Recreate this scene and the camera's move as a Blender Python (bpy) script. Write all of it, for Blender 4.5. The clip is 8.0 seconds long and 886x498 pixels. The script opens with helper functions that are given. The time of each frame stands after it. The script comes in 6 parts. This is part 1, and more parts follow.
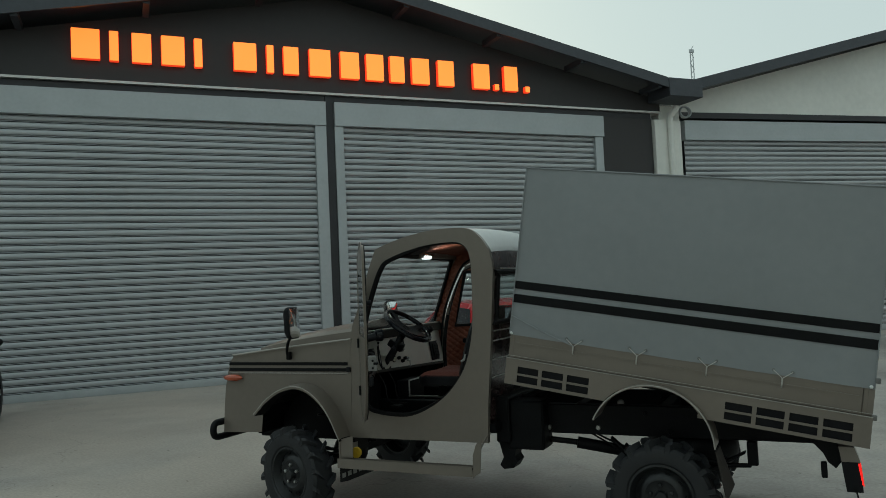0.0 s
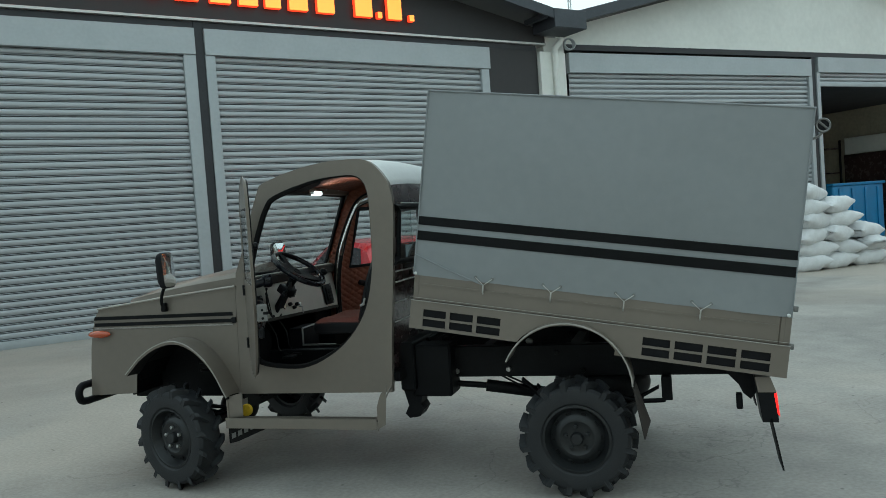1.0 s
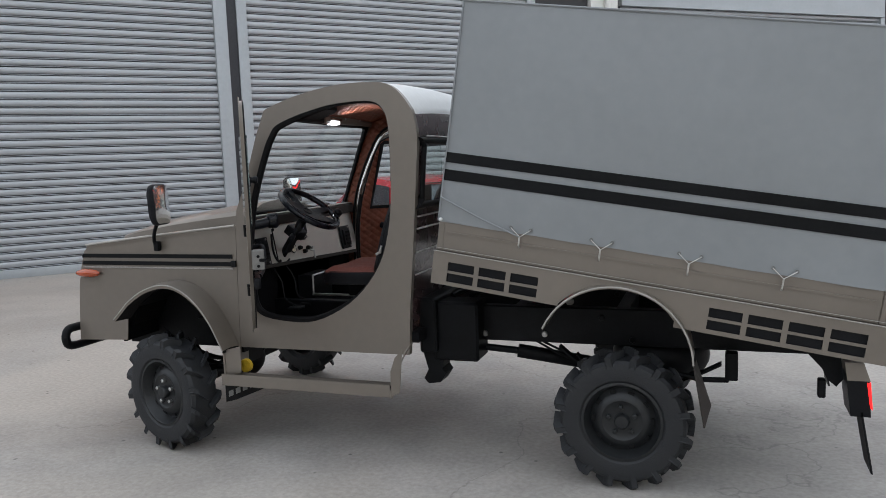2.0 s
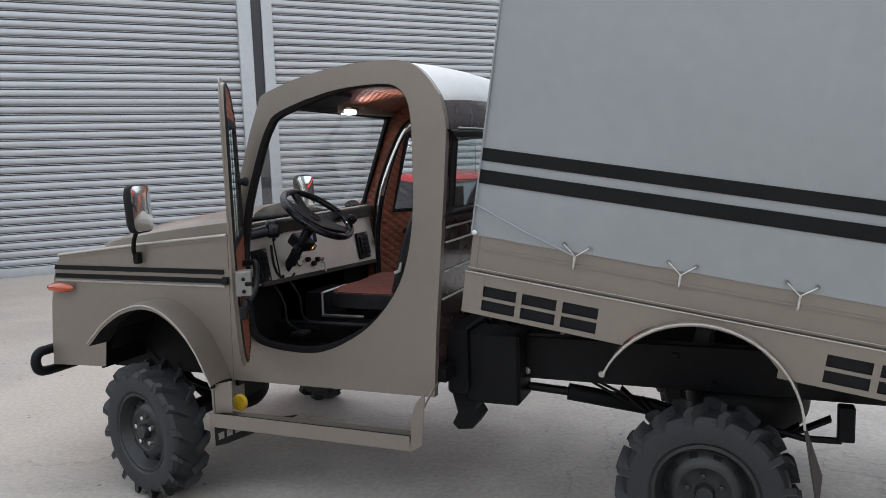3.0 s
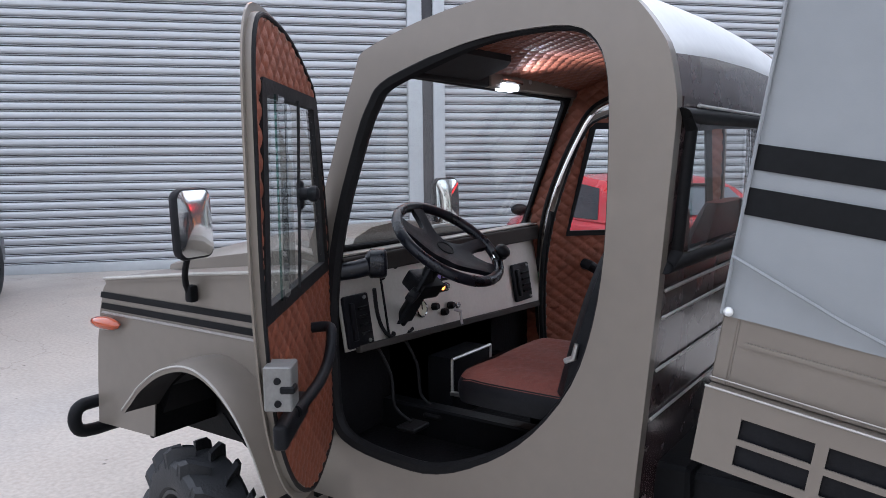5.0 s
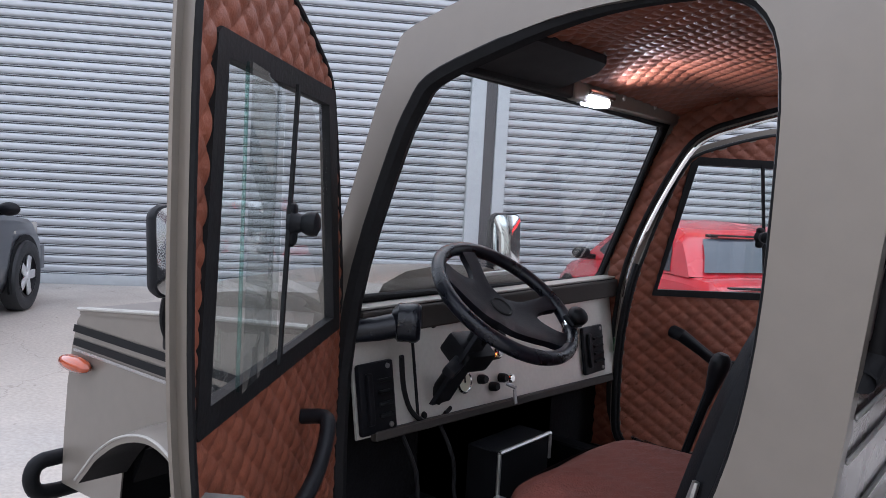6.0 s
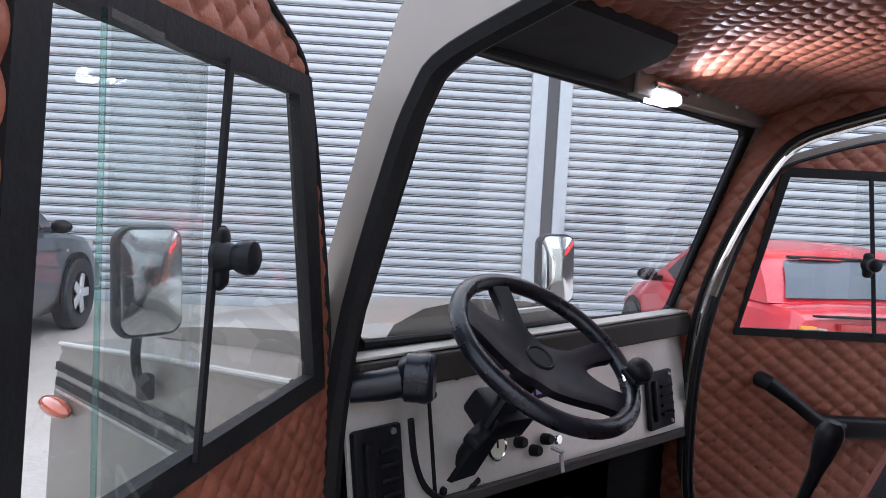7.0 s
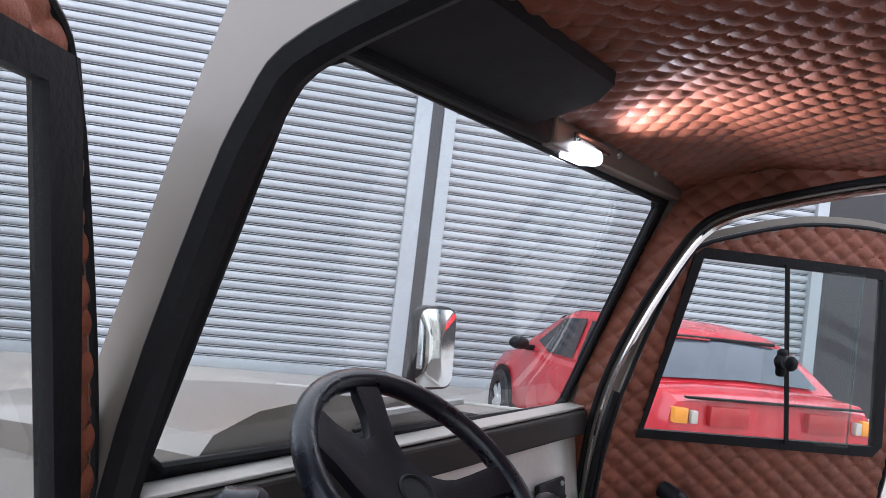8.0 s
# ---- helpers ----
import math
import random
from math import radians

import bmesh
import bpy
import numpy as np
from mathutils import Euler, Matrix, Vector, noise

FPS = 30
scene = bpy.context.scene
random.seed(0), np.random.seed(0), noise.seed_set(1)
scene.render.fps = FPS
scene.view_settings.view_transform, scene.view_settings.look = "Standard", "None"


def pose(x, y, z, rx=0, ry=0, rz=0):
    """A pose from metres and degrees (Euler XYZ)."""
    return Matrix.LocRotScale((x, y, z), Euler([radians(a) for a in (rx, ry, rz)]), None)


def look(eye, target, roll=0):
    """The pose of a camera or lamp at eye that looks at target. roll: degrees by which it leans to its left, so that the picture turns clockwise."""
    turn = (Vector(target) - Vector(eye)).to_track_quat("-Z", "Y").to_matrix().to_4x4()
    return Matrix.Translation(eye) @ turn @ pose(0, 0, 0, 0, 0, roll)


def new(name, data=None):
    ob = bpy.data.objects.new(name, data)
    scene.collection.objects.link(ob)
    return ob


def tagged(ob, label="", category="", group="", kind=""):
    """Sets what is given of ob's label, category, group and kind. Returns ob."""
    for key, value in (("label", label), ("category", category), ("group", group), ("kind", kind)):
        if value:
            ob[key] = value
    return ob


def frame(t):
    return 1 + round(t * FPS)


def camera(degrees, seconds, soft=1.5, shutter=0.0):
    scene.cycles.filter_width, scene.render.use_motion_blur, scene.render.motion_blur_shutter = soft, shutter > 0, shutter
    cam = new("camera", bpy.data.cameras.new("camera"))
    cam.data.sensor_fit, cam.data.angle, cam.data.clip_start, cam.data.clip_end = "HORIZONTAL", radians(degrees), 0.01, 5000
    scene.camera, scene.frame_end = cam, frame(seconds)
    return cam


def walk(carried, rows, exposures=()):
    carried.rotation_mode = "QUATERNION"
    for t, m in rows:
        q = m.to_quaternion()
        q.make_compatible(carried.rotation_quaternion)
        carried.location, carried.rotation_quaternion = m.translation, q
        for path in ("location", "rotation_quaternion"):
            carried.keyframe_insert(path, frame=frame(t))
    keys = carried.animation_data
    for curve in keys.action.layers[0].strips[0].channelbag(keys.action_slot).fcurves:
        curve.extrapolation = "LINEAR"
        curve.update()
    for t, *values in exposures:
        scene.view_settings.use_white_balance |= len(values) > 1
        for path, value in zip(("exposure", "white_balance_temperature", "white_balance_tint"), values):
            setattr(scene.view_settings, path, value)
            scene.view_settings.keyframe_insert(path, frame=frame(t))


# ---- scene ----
cam = camera(60.0, 8.0, soft=0.85)
PATH = [
    (0, (1.790, -4.343, 1.500), (0.944, -2.534, 1.598), -2.6),
    (0.5, (1.669, -4.188, 1.481), (0.952, -2.321, 1.498), -2.3),
    (1, (1.545, -3.987, 1.495), (0.973, -2.072, 1.415), -4.1),
    (1.5, (1.462, -3.684, 1.484), (0.829, -1.791, 1.352), -3.3),
    (1.7, (1.447, -3.562, 1.481), (0.792, -1.681, 1.297), -2.1),
    (2.8, (1.180, -2.863, 1.496), (0.490, -1.004, 1.238), -2.5),
    (3, (1.150, -2.709, 1.499), (0.407, -0.868, 1.253), -1.9),
    (3.5, (1.043, -2.382, 1.496), (0.352, -0.528, 1.204), -0.8),
    (4, (0.849, -2.089, 1.539), (0.125, -0.246, 1.258), -2.0),
    (4.5, (0.731, -1.839, 1.499), (-0.141, -0.054, 1.270), -2.3),
    (4.7, (0.679, -1.702, 1.504), (-0.330, 0.008, 1.259), -1.7),
    (5.8, (0.290, -1.156, 1.494), (-0.949, 0.400, 1.286), 1.3),
    (6, (0.241, -1.056, 1.485), (-1.008, 0.497, 1.323), 3.1),
    (6.5, (0.168, -0.832, 1.486), (-1.141, 0.677, 1.376), 6.8),
    (7, (0.069, -0.733, 1.489), (-1.308, 0.712, 1.362), 3.0),
    (7.5, (-0.038, -0.639, 1.498), (-1.272, 0.934, 1.429), 4.9),
    (8, (-0.168, -0.453, 1.508), (-1.298, 1.197, 1.554), 6.6),
]
EXPOSURES = [(0.0, -0.6, 6300, -9), (0.5, -0.3, 6000, -26), (1.0, 0.1, 5950, -9), (1.5, 0.35, 6200, 9), (3.0, 0.85, 6350, 12), (4.5, 1.1, 5950, 16), (6.0, 1.2, 5950, 17), (6.5, 1.38, 5900, 19), (7.0, 1.68, 5900, 17), (8.0, 1.62, 6000, 16)]
walk(cam, [(t, look(eye, target, roll)) for t, eye, target, roll in PATH], EXPOSURES)

# ---- light ----
SUN_EL, SUN_AZ = radians(20), radians(-44)
world = bpy.data.worlds.new("overcast")
scene.world = world
world.use_nodes = True
wn = world.node_tree.nodes
wl = world.node_tree.links
sky = wn.new("ShaderNodeTexSky")
sky.sky_type = "NISHITA"
sky.sun_disc = False
sky.sun_elevation, sky.sun_rotation = SUN_EL, SUN_AZ
sky.dust_density = 4.0
cloud = wn.new("ShaderNodeMix")
cloud.data_type = "RGBA"
cloud.inputs[0].default_value = 0.82
cloud.inputs[7].default_value = (8.2, 8.6, 9.0, 1)
wl.new(sky.outputs[0], cloud.inputs[6])
wl.new(cloud.outputs[2], wn["Background"].inputs[0])
wn["Background"].inputs[1].default_value = 0.125
sun = new("sun", bpy.data.lights.new("sun", "SUN"))
sun.data.energy, sun.data.angle, sun.data.color = 0.3, radians(60), (1.0, 0.97, 0.92)
sun.matrix_world = look((-6.9, 7.2, 4.5), (0, 0, 0))

# ---- materials ----
def mat(name, col, rough=0.5, metal=0.0, vary=0.12, scale=6.0, bump=0.0, bscale=60.0, spec=0.5, col2=None, coat=0.0, rnd=0.0, stain=0.0):
    """Principled surface with two scales of colour variation, uneven gloss and fine relief."""
    m = bpy.data.materials.new(name)
    m.use_nodes = True
    nt = m.node_tree
    N, L = nt.nodes, nt.links
    b = N["Principled BSDF"]
    tc = N.new("ShaderNodeTexCoord")
    n1 = N.new("ShaderNodeTexNoise")
    n1.inputs["Scale"].default_value, n1.inputs["Detail"].default_value = scale, 6
    n2 = N.new("ShaderNodeTexNoise")
    n2.inputs["Scale"].default_value, n2.inputs["Detail"].default_value = scale * 9, 4
    for n in (n1, n2):
        L.new(tc.outputs["Object"], n.inputs["Vector"])
    mixn = N.new("ShaderNodeMix")
    mixn.data_type = "FLOAT"
    mixn.inputs[0].default_value = 0.4
    L.new(n1.outputs[0], mixn.inputs[2])
    L.new(n2.outputs[0], mixn.inputs[3])
    ramp = N.new("ShaderNodeValToRGB")
    lo = col2 if col2 else tuple(c * (1 - vary * 1.6) for c in col)
    hi = tuple(min(1, c * (1 + vary)) for c in col)
    ramp.color_ramp.elements[0].position, ramp.color_ramp.elements[1].position = 0.32, 0.68
    ramp.color_ramp.elements[0].color = (*lo, 1)
    ramp.color_ramp.elements[1].color = (*hi, 1)
    L.new(mixn.outputs[0], ramp.inputs[0])
    out = ramp.outputs[0]
    if rnd:
        oi = N.new("ShaderNodeObjectInfo")
        mr = N.new("ShaderNodeMapRange")
        mr.inputs[3].default_value, mr.inputs[4].default_value = 1 - rnd, 1 + rnd
        L.new(oi.outputs["Random"], mr.inputs[0])
        mul = N.new("ShaderNodeVectorMath")
        mul.operation = "SCALE"
        L.new(out, mul.inputs[0])
        L.new(mr.outputs[0], mul.inputs["Scale"])
        out = mul.outputs[0]
    L.new(out, b.inputs["Base Color"])
    rr = N.new("ShaderNodeMapRange")
    rr.inputs[3].default_value, rr.inputs[4].default_value = max(0.02, rough - 0.08), min(1, rough + 0.1)
    L.new(n1.outputs[0], rr.inputs[0])
    L.new(rr.outputs[0], b.inputs["Roughness"])
    b.inputs["Metallic"].default_value = metal
    b.inputs["Specular IOR Level"].default_value = spec
    b.inputs["Coat Weight"].default_value = coat
    b.inputs["Coat Roughness"].default_value = 0.08
    if bump:
        n3 = N.new("ShaderNodeTexNoise")
        n3.inputs["Scale"].default_value, n3.inputs["Detail"].default_value = bscale, 5
        L.new(tc.outputs["Object"], n3.inputs["Vector"])
        bp = N.new("ShaderNodeBump")
        bp.inputs["Strength"].default_value, bp.inputs["Distance"].default_value = bump, 0.01
        L.new(n3.outputs[0], bp.inputs["Height"])
        L.new(bp.outputs[0], b.inputs["Normal"])
    return m


def glow(name, col, strength):
    m = bpy.data.materials.new(name)
    m.use_nodes = True
    b = m.node_tree.nodes["Principled BSDF"]
    b.inputs["Base Color"].default_value = (*col, 1)
    b.inputs["Emission Color"].default_value = (*col, 1)
    b.inputs["Emission Strength"].default_value = strength
    return m


def glass(name, tint=(0.93, 0.96, 0.95), dust=0.06):
    """Thin pane: clear, with a sharp reflection and a little dust."""
    m = bpy.data.materials.new(name)
    m.use_nodes = True
    N, L = m.node_tree.nodes, m.node_tree.links
    N.remove(N["Principled BSDF"])
    t = N.new("ShaderNodeBsdfTransparent")
    t.inputs[0].default_value = (*tint, 1)
    g = N.new("ShaderNodeBsdfGlossy")
    g.inputs["Roughness"].default_value = 0.02
    lw = N.new("ShaderNodeLayerWeight")
    lw.inputs[0].default_value = 0.5
    pw = N.new("ShaderNodeMath")
    pw.operation = "POWER"
    pw.inputs[1].default_value = 4.0
    L.new(lw.outputs["Facing"], pw.inputs[0])
    fr = N.new("ShaderNodeMapRange")
    fr.inputs[3].default_value, fr.inputs[4].default_value = 0.07, 0.9
    L.new(pw.outputs[0], fr.inputs[0])
    mx = N.new("ShaderNodeMixShader")
    L.new(fr.outputs[0], mx.inputs[0])
    L.new(t.outputs[0], mx.inputs[1])
    L.new(g.outputs[0], mx.inputs[2])
    d = N.new("ShaderNodeBsdfDiffuse")
    d.inputs[0].default_value = (0.6, 0.6, 0.6, 1)
    tc = N.new("ShaderNodeTexCoord")
    no = N.new("ShaderNodeTexNoise")
    no.inputs["Scale"].default_value, no.inputs["Detail"].default_value = 3.0, 5
    L.new(tc.outputs["Object"], no.inputs[0])
    mr = N.new("ShaderNodeMapRange")
    mr.inputs[1].default_value, mr.inputs[2].default_value = 0.4, 0.75
    mr.inputs[3].default_value, mr.inputs[4].default_value = dust * 0.3, dust
    L.new(no.outputs[0], mr.inputs[0])
    m2 = N.new("ShaderNodeMixShader")
    L.new(mr.outputs[0], m2.inputs[0])
    L.new(mx.outputs[0], m2.inputs[1])
    L.new(d.outputs[0], m2.inputs[2])
    L.new(m2.outputs[0], N["Material Output"].inputs[0])
    return m


PAINT = mat("taupe_paint", (0.190, 0.167, 0.142), 0.38, 0.35, 0.05, 2.5, 0.012, 160, coat=0.2)
# Darkened copy of the taupe paint, with shade put into its colour.
PAINT_SHADED = mat("taupe_paint_shaded", (0.036, 0.031, 0.028), 0.7, 0.0, 0.08, 5, 0.04, 160, spec=0.25)
EDGE = mat("bright_trim", (0.55, 0.54, 0.52), 0.35, 0.5, 0.1, 12)
BLACK_STRIPE = mat("black_stripe", (0.008, 0.0085, 0.0095), 0.5, 0, 0.2, 8, spec=0.12)
CHASSIS = mat("black_chassis_paint", (0.0055, 0.006, 0.0072), 0.5, 0.0, 0.3, 9, 0.08, 90, spec=0.14)
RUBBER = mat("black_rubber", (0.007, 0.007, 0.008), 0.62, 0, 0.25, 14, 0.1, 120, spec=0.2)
TYRE = mat("tyre_rubber", (0.013, 0.0145, 0.017), 0.55, 0, 0.25, 10, 0.2, 140, col2=(0.018, 0.019, 0.021), spec=0.4)
RIM = mat("black_rim", (0.02, 0.022, 0.024), 0.38, 0.3, 0.25, 12)
BRIGHT_LINE = mat("polished_line", (0.42, 0.41, 0.40), 0.22, 0.95, 0.05, 12)
# Paler taupe for lips, rails and folded edges.
PALE_TAUPE = mat("pale_taupe_edge", (0.36, 0.345, 0.315), 0.4, 0.2, 0.1, 14)
STEEL = mat("zinc_steel", (0.42, 0.42, 0.41), 0.35, 0.9, 0.12, 20)
CHROME = mat("chrome", (0.8, 0.8, 0.8), 0.1, 1.0, 0.03, 5)
TARP = mat("grey_vinyl_tarp", (0.228, 0.243, 0.254), 0.5, 0, 0.05, 2.0, 0.04, 420)
LEATHER = mat("tan_leather", (0.200, 0.059, 0.031), 0.57, 0, 0.14, 12, 0.15, 260, col2=(0.136, 0.041, 0.022), spec=0.38)
SEAT_LEATHER = mat("maroon_leather", (0.125, 0.034, 0.024), 0.65, 0, 0.16, 14, 0.3, 220, spec=0.25)
BROWN = mat("dark_brown_vinyl", (0.042, 0.024, 0.025), 0.25, 0, 0.15, 8, 0.03, 100, coat=0.25, spec=0.5)
WHITE_ROOF = mat("white_roof_vinyl", (0.72, 0.73, 0.72), 0.45, 0, 0.05, 4, 0.04, 200)
DARK_PLASTIC = mat("dark_plastic", (0.0075, 0.008, 0.0098), 0.42, 0, 0.2, 14, 0.06, 300, spec=0.15)
BOSS = mat("black_boss_vinyl", (0.004, 0.0045, 0.0075), 0.38, 0, 0.2, 20, 0.08, 260, spec=0.12)
VISOR = mat("dark_visor_cloth", (0.0045, 0.0045, 0.0065), 0.8, 0, 0.15, 20, 0.1, 300)
WHITE_PLATE = mat("brushed_dash_plate", (0.56, 0.535, 0.49), 0.38, 0.4, 0.06, 10)
CARPET = mat("black_floor_mat", (0.007, 0.007, 0.008), 0.85, 0, 0.3, 20, 0.3, 90, spec=0.08)
SLAT = mat("galvanised_slat", (0.40, 0.415, 0.43), 0.45, 0.4, 0.05, 0.8, rnd=0.04)
TRIM_GREY = mat("grey_painted_steel", (0.40, 0.425, 0.44), 0.45, 0.2, 0.06, 2, 0.02, 60)
CLAD = mat("dark_grey_cladding", (0.028, 0.026, 0.027), 0.55, 0, 0.1, 0.9, 0.04, 30)
LOCK_GREY = mat("dull_grey_steel", (0.17, 0.17, 0.165), 0.45, 0.3, 0.15, 20)
BLACK_STEEL_AND_SHADE = mat("black_steel_and_slat_shade", (0.03, 0.03, 0.034), 0.5, 0.2, 0.2, 3)
ROOF_DARK = mat("dark_roof_sheet", (0.05, 0.055, 0.065), 0.5, 0.2, 0.15, 2)
PLASTER = mat("white_plaster", (0.74, 0.74, 0.70), 0.85, 0, 0.06, 0.8, 0.1, 25)
LAMP_WHITE = glow("led_white", (0.9, 0.94, 1.0), 5)
DASH_AMBER = glow("dash_warning_light", (1.0, 0.3, 0.05), 2.0)
LAMP_RED = glow("red_lamp", (1.0, 0.012, 0.012), 1.1)
PURPLE = mat("pale_purple_print", (0.30, 0.25, 0.62), 0.4, 0, 0.1, 20)
AMBER_LENS = mat("amber_lens", (0.36, 0.055, 0.012), 0.15, 0, 0.1, 20, coat=0.5)
SIGN_FACE = glow("sign_face", (1.0, 0.24, 0.04), 1.9)
SIGN_SIDE = glow("sign_side", (1.0, 0.05, 0.015), 1.2)
PANE = glass("clear_pane")
PANE_GREEN = glass("sliding_pane", (0.88, 0.94, 0.93), 0.06)
GLASS_EDGE = glass("green_glass_edge", (0.60, 0.78, 0.75), 0.02)
ALLOY = mat("silver_alloy", (0.62, 0.63, 0.64), 0.3, 0.6, 0.06, 10)
WHEEL_BLACK = mat("black_wheel_vinyl", (0.006, 0.007, 0.011), 0.27, 0, 0.2, 20, 0.06, 260, spec=0.3)
MIRROR = mat("mirror_glass", (0.85, 0.87, 0.88), 0.03, 1.0, 0.0, 5)
RED_PAINT = mat("red_car_paint", (0.52, 0.022, 0.034), 0.25, 0, 0.06, 2, coat=0.4)
GREY_PAINT = mat("grey_car_paint", (0.048, 0.054, 0.066), 0.3, 0.4, 0.06, 2, coat=0.6)
# Screens get a bluer, lighter glass: reflected sky put into the colour.
CAR_GLASS = mat("sky_tinted_car_glass", (0.045, 0.058, 0.075), 0.08, 0.05, 0.1, 3, coat=0.25)
SIDE_GLASS = mat("dark_side_glass", (0.03, 0.03, 0.035), 0.08, 0, 0.1, 3, spec=0.4)
SACK = mat("white_woven_sack", (0.66, 0.67, 0.68), 0.7, 0, 0.08, 6, 0.35, 220, rnd=0.08)
BLUE = mat("blue_painted_steel", (0.02, 0.17, 0.36), 0.45, 0.1, 0.12, 3)
DARK_INSIDE = mat("dark_shed_wall", (0.46, 0.42, 0.32), 0.9, 0, 0.2, 1, 0.1, 20)
YELLOW = mat("yellow_sticker", (0.55, 0.36, 0.02), 0.5, 0, 0.15, 30)
GREEN_TAPE = mat("green_tape", (0.03, 0.13, 0.05), 0.5, 0, 0.1, 30)


def concrete():
    m = mat("yard_concrete", (0.42, 0.395, 0.365), 0.72, 0, 0.09, 0.35, 0.25, 55, col2=(0.27, 0.258, 0.242))
    N, L = m.node_tree.nodes, m.node_tree.links
    b = N["Principled BSDF"]
    tc = [n for n in N if n.type == "TEX_COORD"][0]
    base = b.inputs["Base Color"].links[0].from_socket
    # dark oily stains with soft uneven borders
    st = N.new("ShaderNodeTexNoise")
    st.inputs["Scale"].default_value, st.inputs["Detail"].default_value, st.inputs["Distortion"].default_value = 0.4, 8, 0.9
    L.new(tc.outputs["Object"], st.inputs["Vector"])
    r1 = N.new("ShaderNodeMapRange")
    r1.inputs[1].default_value, r1.inputs[2].default_value, r1.inputs[3].default_value, r1.inputs[4].default_value = 0.48, 0.70, 0.0, 0.6
    L.new(st.outputs[0], r1.inputs[0])
    mx = N.new("ShaderNodeMix")
    mx.data_type = "RGBA"
    L.new(r1.outputs[0], mx.inputs[0])
    L.new(base, mx.inputs[6])
    mx.inputs[7].default_value = (0.165, 0.155, 0.145, 1)
    # fine grit
    gr = N.new("ShaderNodeTexNoise")
    gr.inputs["Scale"].default_value, gr.inputs["Detail"].default_value = 38, 6
    L.new(tc.outputs["Object"], gr.inputs["Vector"])
    r2 = N.new("ShaderNodeMapRange")
    r2.inputs[1].default_value, r2.inputs[2].default_value, r2.inputs[3].default_value, r2.inputs[4].default_value = 0.3, 0.7, 0.86, 1.1
    L.new(gr.outputs[0], r2.inputs[0])
    sc = N.new("ShaderNodeVectorMath")
    sc.operation = "SCALE"
    # random warm patches: warm reflected light put into the concrete's colour
    wn_ = N.new("ShaderNodeTexNoise")
    wn_.inputs["Scale"].default_value, wn_.inputs["Detail"].default_value, wn_.inputs["Distortion"].default_value = 0.27, 6, 0.6
    L.new(tc.outputs["Object"], wn_.inputs["Vector"])
    rw = N.new("ShaderNodeMapRange")
    rw.inputs[1].default_value, rw.inputs[2].default_value, rw.inputs[3].default_value, rw.inputs[4].default_value = 0.44, 0.62, 0.0, 0.65
    L.new(wn_.outputs[0], rw.inputs[0])
    mw = N.new("ShaderNodeMix")
    mw.data_type = "RGBA"
    L.new(rw.outputs[0], mw.inputs[0])
    L.new(mx.outputs[2], mw.inputs[6])
    mw.inputs[7].default_value = (0.46, 0.405, 0.345, 1)
    L.new(mw.outputs[2], sc.inputs[0])
    L.new(r2.outputs[0], sc.inputs["Scale"])
    # scattered dark specks
    sp = N.new("ShaderNodeTexVoronoi")
    sp.inputs["Scale"].default_value = 5.0
    L.new(tc.outputs["Object"], sp.inputs["Vector"])
    r5 = N.new("ShaderNodeMapRange")
    r5.inputs[1].default_value, r5.inputs[2].default_value, r5.inputs[3].default_value, r5.inputs[4].default_value = 0.03, 0.07, 0.40, 1.0
    L.new(sp.outputs["Distance"], r5.inputs[0])
    s5 = N.new("ShaderNodeVectorMath")
    s5.operation = "SCALE"
    L.new(sc.outputs[0], s5.inputs[0])
    L.new(r5.outputs[0], s5.inputs["Scale"])
    # hairline cracks
    vo = N.new("ShaderNodeTexVoronoi")
    vo.feature = "DISTANCE_TO_EDGE"
    vo.inputs["Scale"].default_value = 0.28
    wob = N.new("ShaderNodeTexNoise")
    wob.inputs["Scale"].default_value, wob.inputs["Detail"].default_value = 1.6, 6
    L.new(tc.outputs["Object"], wob.inputs["Vector"])
    add = N.new("ShaderNodeVectorMath")
    add.operation = "ADD"
    L.new(tc.outputs["Object"], add.inputs[0])
    L.new(wob.outputs["Color"], add.inputs[1])
    L.new(add.outputs[0], vo.inputs["Vector"])
    r3 = N.new("ShaderNodeMapRange")
    r3.inputs[1].default_value, r3.inputs[2].default_value, r3.inputs[3].default_value, r3.inputs[4].default_value = 0.0008, 0.0024, 0.80, 1.0
    L.new(vo.outputs[0], r3.inputs[0])
    s2 = N.new("ShaderNodeVectorMath")
    s2.operation = "SCALE"
    L.new(s5.outputs[0], s2.inputs[0])
    L.new(r3.outputs[0], s2.inputs["Scale"])
    L.new(s2.outputs[0], b.inputs["Base Color"])
    return m


CONCRETE = concrete()

# ---- mesh helpers ----
def finish(name, bm, material, m=None, smooth=True):
    me = bpy.data.meshes.new(name)
    bmesh.ops.recalc_face_normals(bm, faces=bm.faces)
    if smooth:
        for f in bm.faces:
            f.smooth = True
        for e in bm.edges:
            if len(e.link_faces) == 2 and e.calc_face_angle(0) > radians(32):
                e.smooth = False
    bm.to_mesh(me)
    bm.free()
    if material:
        for mm in (material if isinstance(material, (list, tuple)) else [material]):
            me.materials.append(mm)
    ob = new(name, me)
    if m is not None:
        ob.matrix_basis = m
    return ob


def part(name, bm, material, parent, label="", m=None, smooth=True):
    ob = finish(name, bm, material, m, smooth)
    ob.parent = parent
    if label:
        tagged(ob, label)
    return ob


def thing(name, label, category, m=None, group="", kind=""):
    e = new(name)
    e.empty_display_size = 0.2
    if m is not None:
        e.matrix_basis = m
    return tagged(e, label, category, group, kind)


